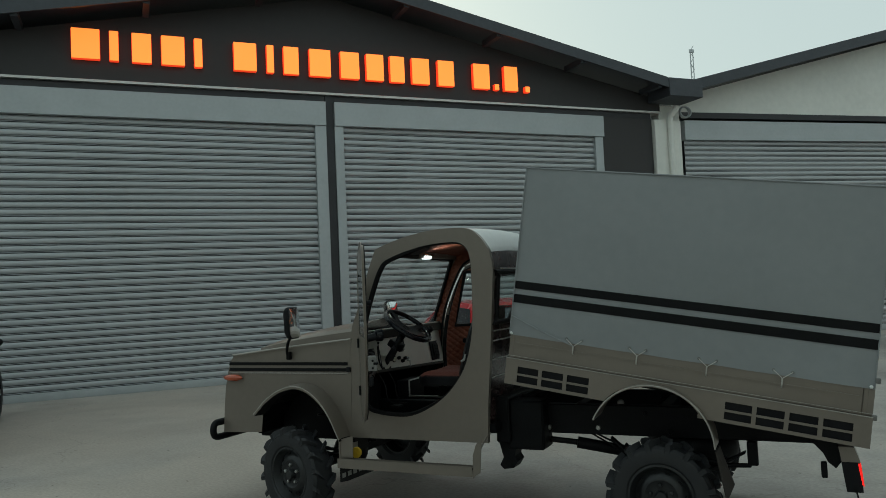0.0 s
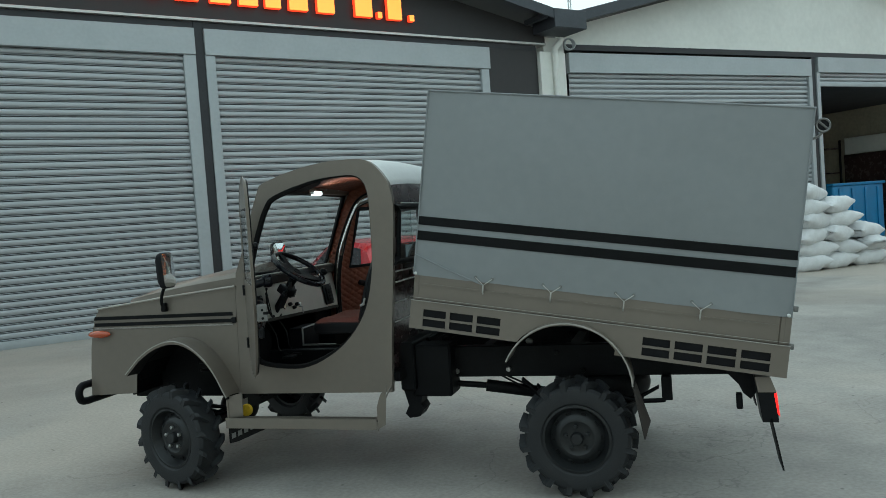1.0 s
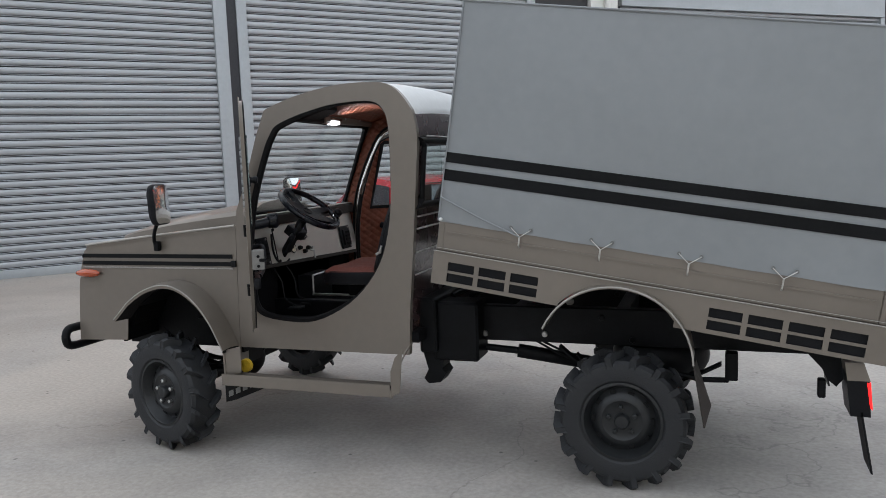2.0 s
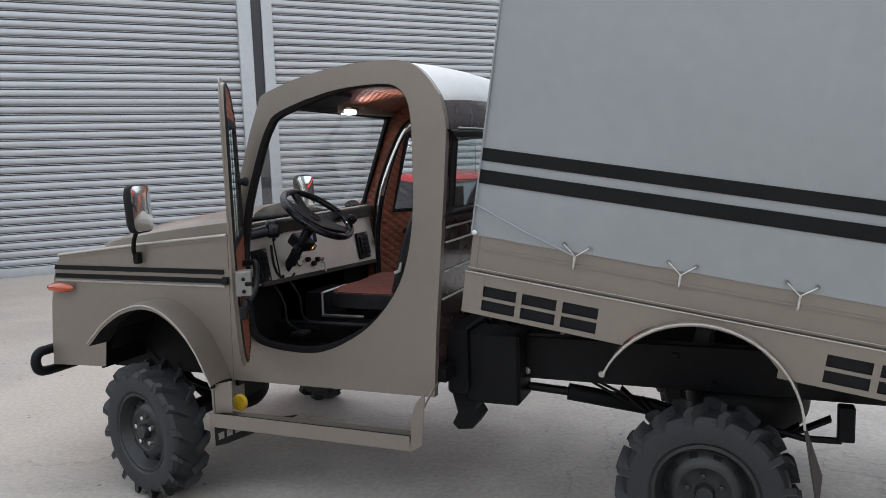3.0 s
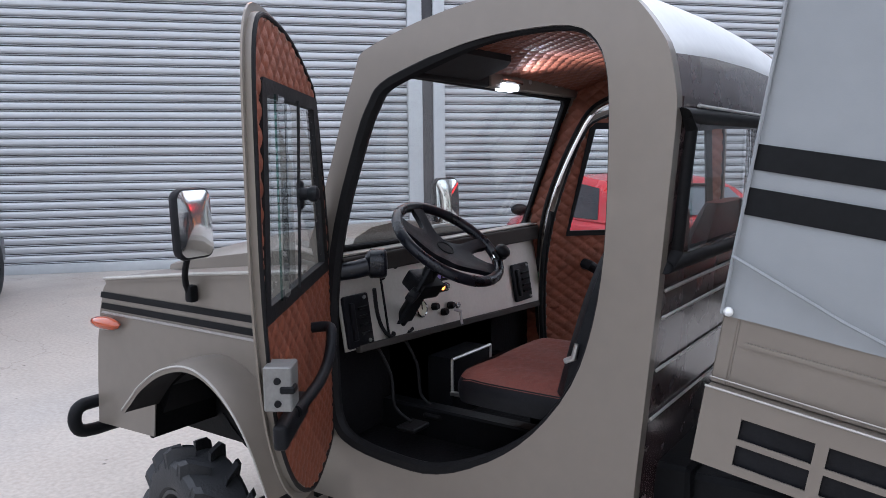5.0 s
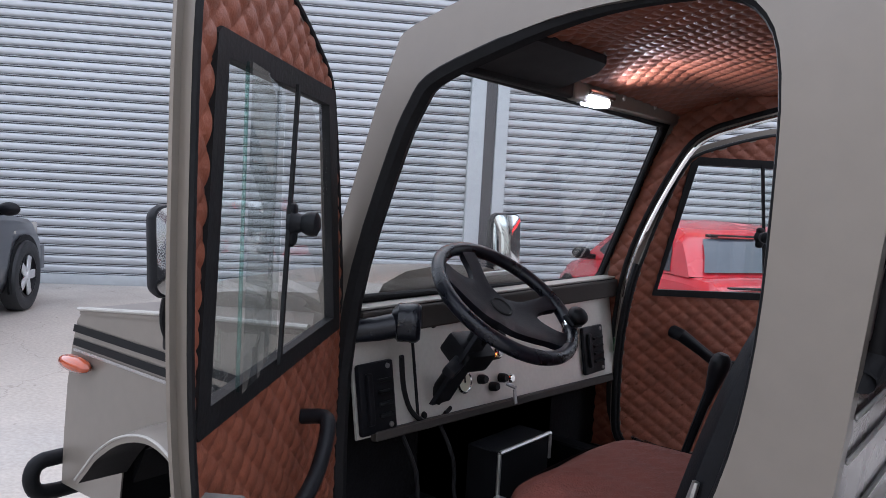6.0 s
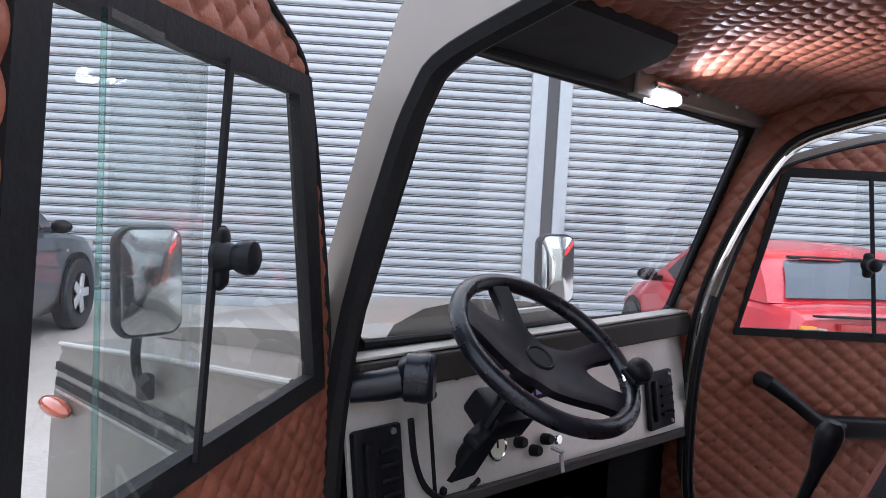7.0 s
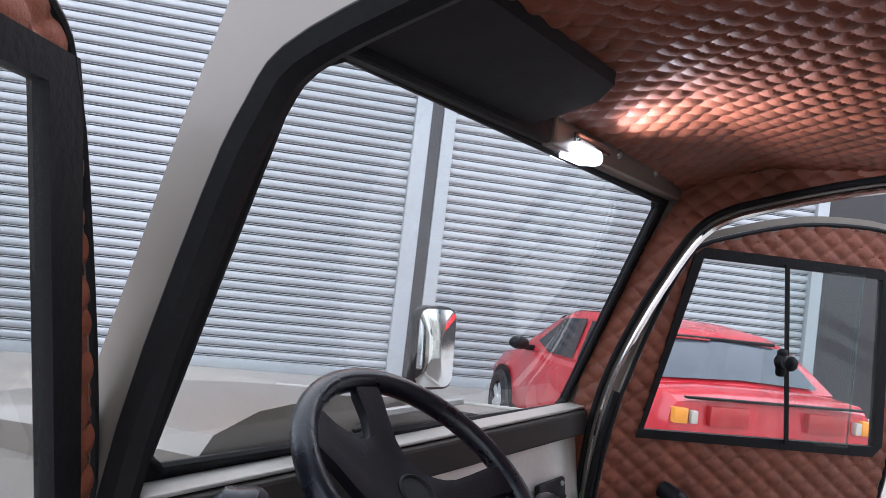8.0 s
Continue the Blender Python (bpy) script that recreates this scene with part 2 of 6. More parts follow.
def box(bm, x0, x1, y0, y1, z0, z1, bev=0.0, seg=2, m=None):
    vs = [bm.verts.new((x, y, z)) for x in (x0, x1) for y in (y0, y1) for z in (z0, z1)]
    fs = [bm.faces.new([vs[i] for i in q]) for q in ((0, 1, 3, 2), (4, 6, 7, 5), (0, 4, 5, 1), (2, 3, 7, 6), (0, 2, 6, 4), (1, 5, 7, 3))]
    geo = list({e for f in fs for e in f.edges})
    if bev:
        r = bmesh.ops.bevel(bm, geom=geo, offset=bev, segments=seg, affect="EDGES", profile=0.5)
        vs = list({v for f in r["faces"] for v in f.verts} | {v for v in vs if v.is_valid})
    if m is not None:
        bmesh.ops.transform(bm, matrix=m, verts=vs)
    return vs


def fill_loops(bm, loops, place):
    """Faces between a closed outline and its holes; place turns (a, b) into a point."""
    es = []
    for lp in loops:
        vs = [bm.verts.new(place(a, b)) for a, b in lp]
        es += [bm.edges.new((vs[i], vs[(i + 1) % len(vs)])) for i in range(len(vs))]
    r = bmesh.ops.triangle_fill(bm, use_beauty=True, use_dissolve=False, edges=es)
    return [g for g in r["geom"] if isinstance(g, bmesh.types.BMFace)]


def sheet(bm, loops, place, thick):
    """A plate with holes, thick along the vector thick."""
    fs = fill_loops(bm, loops, place)
    r = bmesh.ops.extrude_face_region(bm, geom=fs)
    vs = [g for g in r["geom"] if isinstance(g, bmesh.types.BMVert)]
    bmesh.ops.translate(bm, vec=thick, verts=vs)


def tube(bm, pts, r, n=10, closed=False, cap=True):
    pts = [Vector(p) for p in pts]
    rings = []
    up = Vector((0, 0, 1))
    k = len(pts)
    prev = None
    for i, p in enumerate(pts):
        a = pts[(i - 1) % k] if (closed or i) else p
        c = pts[(i + 1) % k] if (closed or i < k - 1) else p
        d = (c - a).normalized()
        if prev is None:
            ref = up if abs(d.dot(up)) < 0.9 else Vector((1, 0, 0))
            u = d.cross(ref).normalized()
        else:
            u = (prev - d * prev.dot(d)).normalized()
        prev = u
        v = d.cross(u)
        rad = r[i] if isinstance(r, (list, tuple)) else r
        rings.append([bm.verts.new(p + rad * (math.cos(2 * math.pi * j / n) * u + math.sin(2 * math.pi * j / n) * v)) for j in range(n)])
    for i in range(k if closed else k - 1):
        a, b = rings[i], rings[(i + 1) % k]
        for j in range(n):
            bm.faces.new((a[j], a[(j + 1) % n], b[(j + 1) % n], b[j]))
    if cap and not closed:
        bm.faces.new(rings[0])
        bm.faces.new(rings[-1][::-1])


def lathe(bm, prof, n=32, m=None, closed=False):
    """Turn a profile of (radius, height) about the local y axis."""
    rings = []
    for r, h in prof:
        if r < 1e-6:
            rings.append([bm.verts.new((0, h, 0))])
        else:
            rings.append([bm.verts.new((r * math.cos(2 * math.pi * j / n), h, r * math.sin(2 * math.pi * j / n))) for j in range(n)])
    pairs = list(zip(rings, rings[1:])) + ([(rings[-1], rings[0])] if closed else [])
    for a, b in pairs:
        for j in range(n):
            q = [a[j % len(a)], a[(j + 1) % len(a)], b[(j + 1) % len(b)], b[j % len(b)]]
            u = []
            for v in q:
                if v not in u:
                    u.append(v)
            if len(u) > 2:
                bm.faces.new(u)
    vs = [v for r in rings for v in r]
    if m is not None:
        bmesh.ops.transform(bm, matrix=m, verts=vs)
    return vs


def smooth_loop(pts, steps=4, closed=True):
    """Rounds a list of (a, b) into a Catmull-Rom curve."""
    out = []
    k = len(pts)
    for i in range(k if closed else k - 1):
        p = [pts[(i + j) % k] if closed else pts[min(max(i + j, 0), k - 1)] for j in (-1, 0, 1, 2)]
        for s in range(steps):
            t = s / steps
            out.append(tuple(0.5 * (2 * p[1][c] + (p[2][c] - p[0][c]) * t + (2 * p[0][c] - 5 * p[1][c] + 4 * p[2][c] - p[3][c]) * t * t + (3 * p[1][c] - p[0][c] - 3 * p[2][c] + p[3][c]) * t ** 3) for c in range(len(pts[0]))))
    if not closed:
        out.append(pts[-1])
    return out


def offset_loop(pts, d):
    """Moves a closed outline by d to its outside (counter-clockwise) or inside."""
    k, out = len(pts), []
    area = sum(pts[i][0] * pts[(i + 1) % k][1] - pts[(i + 1) % k][0] * pts[i][1] for i in range(k))
    s = 1 if area > 0 else -1
    for i in range(k):
        a, b = Vector(pts[i - 1]), Vector(pts[(i + 1) % k])
        t = (b - a).normalized()
        out.append((pts[i][0] + s * d * t.y, pts[i][1] - s * d * t.x))
    return out


def inside(p, poly):
    c, j = False, len(poly) - 1
    for i in range(len(poly)):
        if (poly[i][1] > p[1]) != (poly[j][1] > p[1]) and p[0] < (poly[j][0] - poly[i][0]) * (p[1] - poly[i][1]) / (poly[j][1] - poly[i][1]) + poly[i][0]:
            c = not c
        j = i
    return c


def quilt(bm, place, a0, a1, b0, b1, keep=None, wa=0.062, wb=0.046, depth=0.009, step=0.005):
    """Diamond-quilted padding over a patch: place(a, b, h) gives the point at height h."""
    na, nb = max(2, int((a1 - a0) / step)), max(2, int((b1 - b0) / step))
    grid = {}
    for i in range(na + 1):
        for j in range(nb + 1):
            a, b = a0 + (a1 - a0) * i / na, b0 + (b1 - b0) * j / nb
            p, q = a / wa + b / wb, a / wa - b / wb
            h = depth * (abs(math.sin(math.pi * p)) * abs(math.sin(math.pi * q))) ** 0.34
            grid[i, j] = (a, b, h)
    made = {}

    def vert(k):
        if k not in made:
            made[k] = bm.verts.new(place(*grid[k]))
        return made[k]
    for i in range(na):
        for j in range(nb):
            a, b = (grid[i, j][0] + grid[i + 1, j + 1][0]) / 2, (grid[i, j][1] + grid[i + 1, j + 1][1]) / 2
            if keep is None or keep((a, b)):
                bm.faces.new((vert((i, j)), vert((i + 1, j)), vert((i + 1, j + 1)), vert((i, j + 1))))

# ---- ground ----
bm = bmesh.new()
n = 48
gv = {}
for i in range(n + 1):
    for j in range(n + 1):
        a, b = (i / n * 2 - 1), (j / n * 2 - 1)
        x, y = math.copysign(abs(a) ** 2.6, a) * 900, math.copysign(abs(b) ** 2.6, b) * 900
        gv[i, j] = bm.verts.new((x, y, 0))
for i in range(n):
    for j in range(n):
        bm.faces.new((gv[i, j], gv[i + 1, j], gv[i + 1, j + 1], gv[i, j + 1]))
ground = tagged(finish("ground", bm, CONCRETE), "worn pale grey concrete yard with stains and cracks", "ground", kind="structure")

# ---- the sheds: local x along the front, -y towards the yard ----
WALL = pose(-5.845, 7.467, 0, 0, 0, 47.8)
FRONT = WALL @ Matrix.Diagonal((1.073, 1, 1.047, 1))
FRONT2 = WALL @ pose(7.99, 0, 0, 0, 0, -7.0) @ Matrix.Diagonal((1.03, 1, 1.047, 1))
PITCH = 0.1105


def structure(name, bm, material, label, m=FRONT, smooth=False):
    return tagged(finish(name, bm, material, m, smooth), label, "building part", kind="structure")


def slat_mesh(width):
    bm = bmesh.new()
    prof = [(0.026, 0.0), (0.026, 0.008), (-0.004, 0.0085), (-0.007, 0.0130), (-0.004, 0.0175), (0.026, 0.018), (0.026, 0.027), (-0.003, 0.0275), (-0.011, 0.035), (-0.016, 0.056), (-0.015, 0.080), (-0.011, 0.098), (-0.002, PITCH - 0.0035), (0.026, PITCH)]
    rows = [[bm.verts.new((x, y, z)) for y, z in prof] for x in (0, width)]
    for i in range(len(prof) - 1):
        bm.faces.new((rows[0][i], rows[1][i], rows[1][i + 1], rows[0][i + 1]))
    # Groove faces are coloured black to stand for the shadow between slats.
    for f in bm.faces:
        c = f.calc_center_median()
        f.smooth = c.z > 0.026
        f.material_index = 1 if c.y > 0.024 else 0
    me = bpy.data.meshes.new("slat")
    bm.to_mesh(me)
    bm.free()
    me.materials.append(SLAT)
    me.materials.append(BLACK_STEEL_AND_SHADE)
    return me


def roller_shutter(s0, s1, z0, z1, m, label):
    t = thing("roller_shutter", label, "shutter", m @ pose(s0, 0, 0), "roller shutters", "structure")
    me = slat_mesh(s1 - s0)
    z = z0 + 0.12
    rng = random.Random(int(s0 * 10) + 5)
    while z < z1:
        o = new("slat", me)
        o.parent = t
        o.location = (0, 0.05 + rng.uniform(-0.002, 0.002), z)
        z += PITCH
    bm = bmesh.new()
    box(bm, 0, s1 - s0, 0.015, 0.075, z0, z0 + 0.12, 0.006)
    part("bottom_rail", bm, TRIM_GREY, t, "pale steel bottom rail")
    return t


roller_shutter(-6.75, -0.31, 0.0, 4.45, FRONT, "closed grey galvanised roller shutter of a dark shed")
roller_shutter(0.17, 5.28, 0.0, 4.45, FRONT, "closed grey galvanised roller shutter beside the parked red car")
roller_shutter(0.06, 7.3, 0.0, 4.45, FRONT2, "closed grey roller shutter in the white shed")
roller_shutter(7.66, 14.9, 4.08, 4.5, FRONT2, "raised grey roller shutter over an open bay")


def jamb(name, s0, s1, z0, z1, material, label, d0=-0.03, d1=0.12, m=FRONT):
    bm = bmesh.new()
    box(bm, s0, s1, d0, d1, z0, z1, 0.004, 1)
    return structure(name, bm, material, label, m)


for i, (s0, s1) in enumerate(((-0.315, -0.125), (0.022, 0.175), (5.28, 5.46))):
    jamb("shutter_jamb_%d" % (i + 1), s0, s1, 0.0, 4.32, TRIM_GREY, "pale grey steel shutter guide")
jamb("shutter_post", -0.124, 0.021, 0.0, 4.86, BLACK_STEEL_AND_SHADE, "black steel post between two shutters", 0.0, 0.2)
for i, (s0, s1) in enumerate(((-6.75, -0.126), (0.023, 5.48))):
    jamb("shutter_lintel_%d" % (i + 1), s0, s1, 4.322, 4.74, TRIM_GREY, "pale grey steel shutter box", -0.06, 0.12)
jamb("shutter_recess", -6.75, 5.46, 0.0, 4.8, BLACK_STEEL_AND_SHADE, "dark wall behind the shutters", 0.13, 0.2)
jamb("lintel_gap", -7.3, 6.68, 4.742, 4.86, BLACK_STEEL_AND_SHADE, "black steel beam over the shutters", 0.02, 0.2)
jamb("lintel_flashing", -7.3, 6.9, 4.862, 4.905, EDGE, "thin bright flashing under the gable", -0.05, 0.2)
jamb("dark_panel", 5.484, 6.68, 0.0, 4.74, CLAD, "dark grey cladding panel", 0.0, 0.2)
jamb("dark_panel_left", -7.3, -6.752, 0.0, 4.74, CLAD, "dark grey cladding panel", 0.0, 0.2)
# gable
bm = bmesh.new()
sheet(bm, [[(-7.3, 4.907), (6.9, 4.907), (6.9, 5.17), (0.0, 6.61), (-7.3, 5.09)]], lambda a, b: (a, -0.01, b), (0, 0.2, 0))
structure("gable_wall", bm, CLAD, "dark grey clad gable wall")
for i, sg in enumerate((1, -1)):
    bm = bmesh.new()
    sheet(bm, [[(0, 6.61), (sg * 6.6, 5.235), (sg * 6.6, 5.435), (0, 6.81)]], lambda a, b: (a, -0.75, b), (0, 0.05, 0))
    sheet(bm, [[(0, 6.78), (sg * 7.2, 5.280), (sg * 7.2, 5.320), (0, 6.82)]], lambda a, b: (a, -0.70, b), (0, 14, 0))
    structure("shed_roof_%d" % (i + 1), bm, ROOF_DARK, "dark sheet-metal shed roof with fascia")
    for j in range(4):
        s = sg * (1.2 + 1.75 * j)
        zt = 6.75 - abs(s) * 0.2085
        bm = bmesh.new()
        box(bm, s - 0.05, s + 0.05, -0.68, -0.01, zt - 0.17, zt - 0.06, 0.006, 1)
        structure("purlin_%d" % (1 + j + 4 * i), bm, ROOF_DARK, "dark steel purlin end")
# shed sides and back
bm = bmesh.new()
box(bm, -7.3, -7.15, 0.2, 13.9, 0, 5.5)
box(bm, -7.3, 6.9, 13.8, 13.95, 0, 5.5)
structure("shed_wall", bm, CLAD, "dark grey shed wall")

# white column with downpipe
jamb("white_column", 6.70, 7.36, 0.0, 4.72, PLASTER, "white plastered column between two sheds", -0.08, 0.3)
jamb("column_head", 6.905, 7.44, 4.722, 5.055, PLASTER, "white plastered wall above the column", 0.05, 0.3)
pipe = thing("downpipe", "white plastic rain downpipe on the white column", "pipe", FRONT)
bm = bmesh.new()
tube(bm, [(7.05, -0.14, 0.05), (7.05, -0.14, 4.72), (7.055, -0.15, 4.79), (7.09, -0.2, 4.86), (7.13, -0.24, 4.91), (7.14, -0.25, 4.98)], 0.062, 14)
part("pipe", bm, PLASTER, pipe)
for z in (1.6, 3.2, 4.55):
    bm = bmesh.new()
    lathe(bm, [(0.066, -0.02), (0.074, -0.02), (0.074, 0.02), (0.066, 0.02)], 16, pose(7.05, -0.14, z, 90), True)
    part("collar", bm, PLASTER, pipe)
coil = thing("cable_coil", "coil of grey cable hung under the eaves", "cable", FRONT)
bm = bmesh.new()
for k in range(4):
    tube(bm, [(7.40 + (0.12 + 0.006 * k) * math.cos(a), -0.16 - 0.02 * k, 4.88 + (0.12 - 0.004 * k) * math.sin(a)) for a in [2 * math.pi * i / 28 for i in range(28)]], 0.013, 6, True)
part("loop", bm, TRIM_GREY, coil)

# the white shed
bm = bmesh.new()
sheet(bm, [[(-0.1, 4.93), (16.1, 4.93), (16.1, 5.24), (8.0, 7.26), (-0.1, 5.24)]], lambda a, b: (a, 0.02, b), (0, 0.2, 0))
structure("white_gable", bm, PLASTER, "white plastered gable wall", FRONT2)
jamb("white_lintel_1", 0.04, 7.38, 4.322, 4.74, TRIM_GREY, "pale grey shutter box", -0.06, 0.12, FRONT2)
jamb("white_lintel_2", 7.62, 15.0, 4.422, 4.8, TRIM_GREY, "pale grey shutter box", -0.06, 0.12, FRONT2)
jamb("white_beam", 0.0, 16.0, 4.802, 4.928, BLACK_STEEL_AND_SHADE, "black steel beam", 0.0, 0.2, FRONT2)
jamb("white_post", 7.43, 7.57, 0.0, 4.8, BLACK_STEEL_AND_SHADE, "black steel post", 0.0, 0.2, FRONT2)
for i, (s0, s1) in enumerate(((7.30, 7.42), (7.58, 7.70), (14.85, 15.0))):
    jamb("white_jamb_%d" % (i + 1), s0, s1, 0.0, 4.32 if i == 0 else 4.42, TRIM_GREY, "pale grey steel shutter guide", -0.03, 0.12, FRONT2)
jamb("white_recess", 0.0, 7.4, 0.0, 4.8, BLACK_STEEL_AND_SHADE, "dark wall behind the shutter", 0.13, 0.2, FRONT2)
jamb("white_end_wall", 15.0, 16.0, 0.0, 4.8, PLASTER, "white plastered wall", 0.0, 0.2, FRONT2)
for i, sg in enumerate((1, -1)):
    bm = bmesh.new()
    e = 8.0 - sg * 8.1
    sheet(bm, [[(8.0, 7.25), (e, 5.22), (e, 5.44), (8.0, 7.47)]], lambda a, b: (a, -0.72, b), (0, 0.05, 0))
    sheet(bm, [[(8.0, 7.44), (e, 5.41), (e, 5.45), (8.0, 7.48)]], lambda a, b: (a, -0.67, b), (0, 14, 0))
    structure("white_roof_%d" % (i + 1), bm, ROOF_DARK, "dark sheet-metal roof of the white shed", FRONT2)
# open bay: room behind
bm = bmesh.new()
box(bm, 7.4, 7.5, 0.2, 9, 0, 4.9)
box(bm, 15.0, 15.1, 0.2, 9, 0, 4.9)
box(bm, 7.4, 15.1, 9, 9.1, 0, 4.9)
box(bm, 7.4, 15.1, 0.2, 9, 4.93, 5.0)
structure("bay_wall", bm, DARK_INSIDE, "dim inner walls of the open bay", FRONT2)
# eaves gutter in the valley
bm = bmesh.new()
box(bm, 6.605, 7.42, -0.77, -0.02, 5.06, 5.43, 0.01, 1)
structure("valley_gutter", bm, ROOF_DARK, "dark box gutter between two roofs")

# far mast behind the roofs
mast = thing("radio_mast", "thin pale lattice mast far behind the roofs", "mast", FRONT @ pose(40.8, 40, 0))
for x, y in ((-0.2, 0), (0.2, 0), (0, 0.3)):
    bm = bmesh.new()
    tube(bm, [(x * 1.2, y, 0), (x * 0.6, y * 0.6, 20.6)], 0.04, 6)
    part("leg", bm, TRIM_GREY, mast)
for k in range(24):
    bm = bmesh.new()
    sgk = 1 if k % 2 else -1
    tube(bm, [(-0.2 * sgk, 0, 9 + 0.5 * k), (0.2 * sgk, 0, 9.5 + 0.5 * k)], 0.025, 5)
    part("brace", bm, TRIM_GREY, mast)
bm = bmesh.new()
box(bm, -0.22, 0.22, -0.08, 0.08, 20.4, 20.7, 0.02, 1)
part("antenna", bm, TRIM_GREY, mast)

# lit sign: plain glowing blocks, one a character
sign = thing("lit_sign", "row of glowing orange block characters on the dark gable", "sign", FRONT)
cells = [(-4.06, 0.50), (-3.50, 0.17), (-3.2, 0.36), (-2.78, 0.44), (-2.26, 0.16), (-1.68, 0.46), (-1.12, 0.15), (-0.86, 0.32), (-0.44, 0.46), (0.10, 0.42), (0.56, 0.4), (1.0, 0.34), (1.40, 0.42), (1.90, 0.40), (2.60, 0.42), (3.06, 0.12), (3.24, 0.36), (3.70, 0.13)]
for s, w in cells:
    h = 0.12 if w < 0.14 else 0.48
    zb = 5.20 - 0.012 * (s + 4)
    bm = bmesh.new()
    w2 = max(0.09, w * 0.8)
    box(bm, s + (w - w2) / 2, s + (w + w2) / 2, -0.13, -0.02, zb, zb + h, 0.015, 2)
    for f in bm.faces:
        f.normal_update()
        f.material_index = 1 if f.normal.y > -0.6 else 0
    part("block", bm, [SIGN_FACE, SIGN_SIDE], sign, smooth=False)

# plain walls added out of direct view to close the yard and block low sky light
bm = bmesh.new()
box(bm, -30, 34, -21.3, -21.0, 0, 6.2)
structure("added_wall_back", bm, PLASTER, "plain pale wall added out of view across the yard")
bm = bmesh.new()
box(bm, -30.3, -30, -21, 14, 0, 5.5)
structure("added_wall_left", bm, CLAD, "plain dark wall added at the end of the yard")
bm = bmesh.new()
box(bm, 34, 34.3, -21, 14, 0, 6.6)
structure("added_wall_right", bm, CLAD, "plain dark wall added at the end of the yard")
far_sign = thing("lit_sign", "row of glowing red block characters on the far dark wall", "sign", FRONT)
for k in range(9):
    bm = bmesh.new()
    box(bm, 33.90, 33.99, -20.2 + 1.4 * k, -19.15 + 1.4 * k, 4.1, 5.4, 0.02, 1)
    part("block", bm, LAMP_RED, far_sign, smooth=False)

# ---- the small truck: x to its rear, y to its right side, z up ----
TRUCK = Matrix.Diagonal((0.988, 1, 0.997, 1))
W = 1.28
truck = thing("pickup_truck", "small taupe pickup truck with open doors and grey tarpaulin bed", "truck", TRUCK)
XZ = lambda y: (lambda a, b: (a, y, b))

OPENING = smooth_loop([(-0.886, 0.86), (-0.868, 0.755), (-0.80, 0.708), (-0.643, 0.689), (-0.513, 0.698), (-0.36, 0.762), (-0.236, 0.859), (-0.138, 0.992), (-0.088, 1.137), (-0.064, 1.30), (-0.058, 1.5), (-0.062, 1.66), (-0.088, 1.74), (-0.15, 1.777), (-0.284, 1.779), (-0.422, 1.763), (-0.569, 1.724), (-0.675, 1.685), (-0.715, 1.64), (-0.759, 1.556), (-0.845, 1.322), (-0.885, 1.1)], 3)
# the right opening leaves a broader front pillar
OPENING_R = smooth_loop([(-0.872, 0.86), (-0.852, 0.755), (-0.79, 0.706), (-0.643, 0.689), (-0.513, 0.698), (-0.36, 0.762), (-0.236, 0.859), (-0.138, 0.992), (-0.088, 1.137), (-0.064, 1.30), (-0.058, 1.5), (-0.062, 1.66), (-0.088, 1.74), (-0.15, 1.770), (-0.284, 1.772), (-0.40, 1.752), (-0.528, 1.718), (-0.605, 1.692), (-0.662, 1.652), (-0.715, 1.57), (-0.787, 1.425), (-0.843, 1.27), (-0.868, 1.1)], 3)
CAB = [(0.0, 0.545), (0.016, 0.80), (0.054, 1.2), (0.083, 1.55), (0.084, 1.62), (0.067, 1.71), (0.045, 1.752), (0.018, 1.79), (-0.012, 1.822), (-0.045, 1.845), (-0.08, 1.858), (-0.13, 1.866), (-0.28, 1.867), (-0.42, 1.852), (-0.56, 1.824), (-0.66, 1.795), (-0.725, 1.772), (-0.745, 1.758), (-0.80, 1.63), (-0.85, 1.49), (-0.90, 1.36), (-0.943, 1.265), (-0.955, 1.18), (-0.973, 0.54)]
CAB = CAB[:3] + smooth_loop(CAB[3:18], 3, False) + CAB[18:]
NOSE = [(-0.957, 1.18), (-1.46, 1.133), (-1.945, 1.079), (-1.978, 1.043), (-2.005, 0.97), (-2.033, 0.85), (-2.05, 0.7), (-2.062, 0.533), (-1.722, 0.546), (-1.705, 0.678), (-1.625, 0.745), (-1.57, 0.79), (-1.475, 0.85), (-1.375, 0.880), (-1.30, 0.880), (-1.21, 0.845), (-1.13, 0.78), (-1.06, 0.69), (-1.008, 0.59), (-0.99, 0.545), (-0.975, 0.54)]
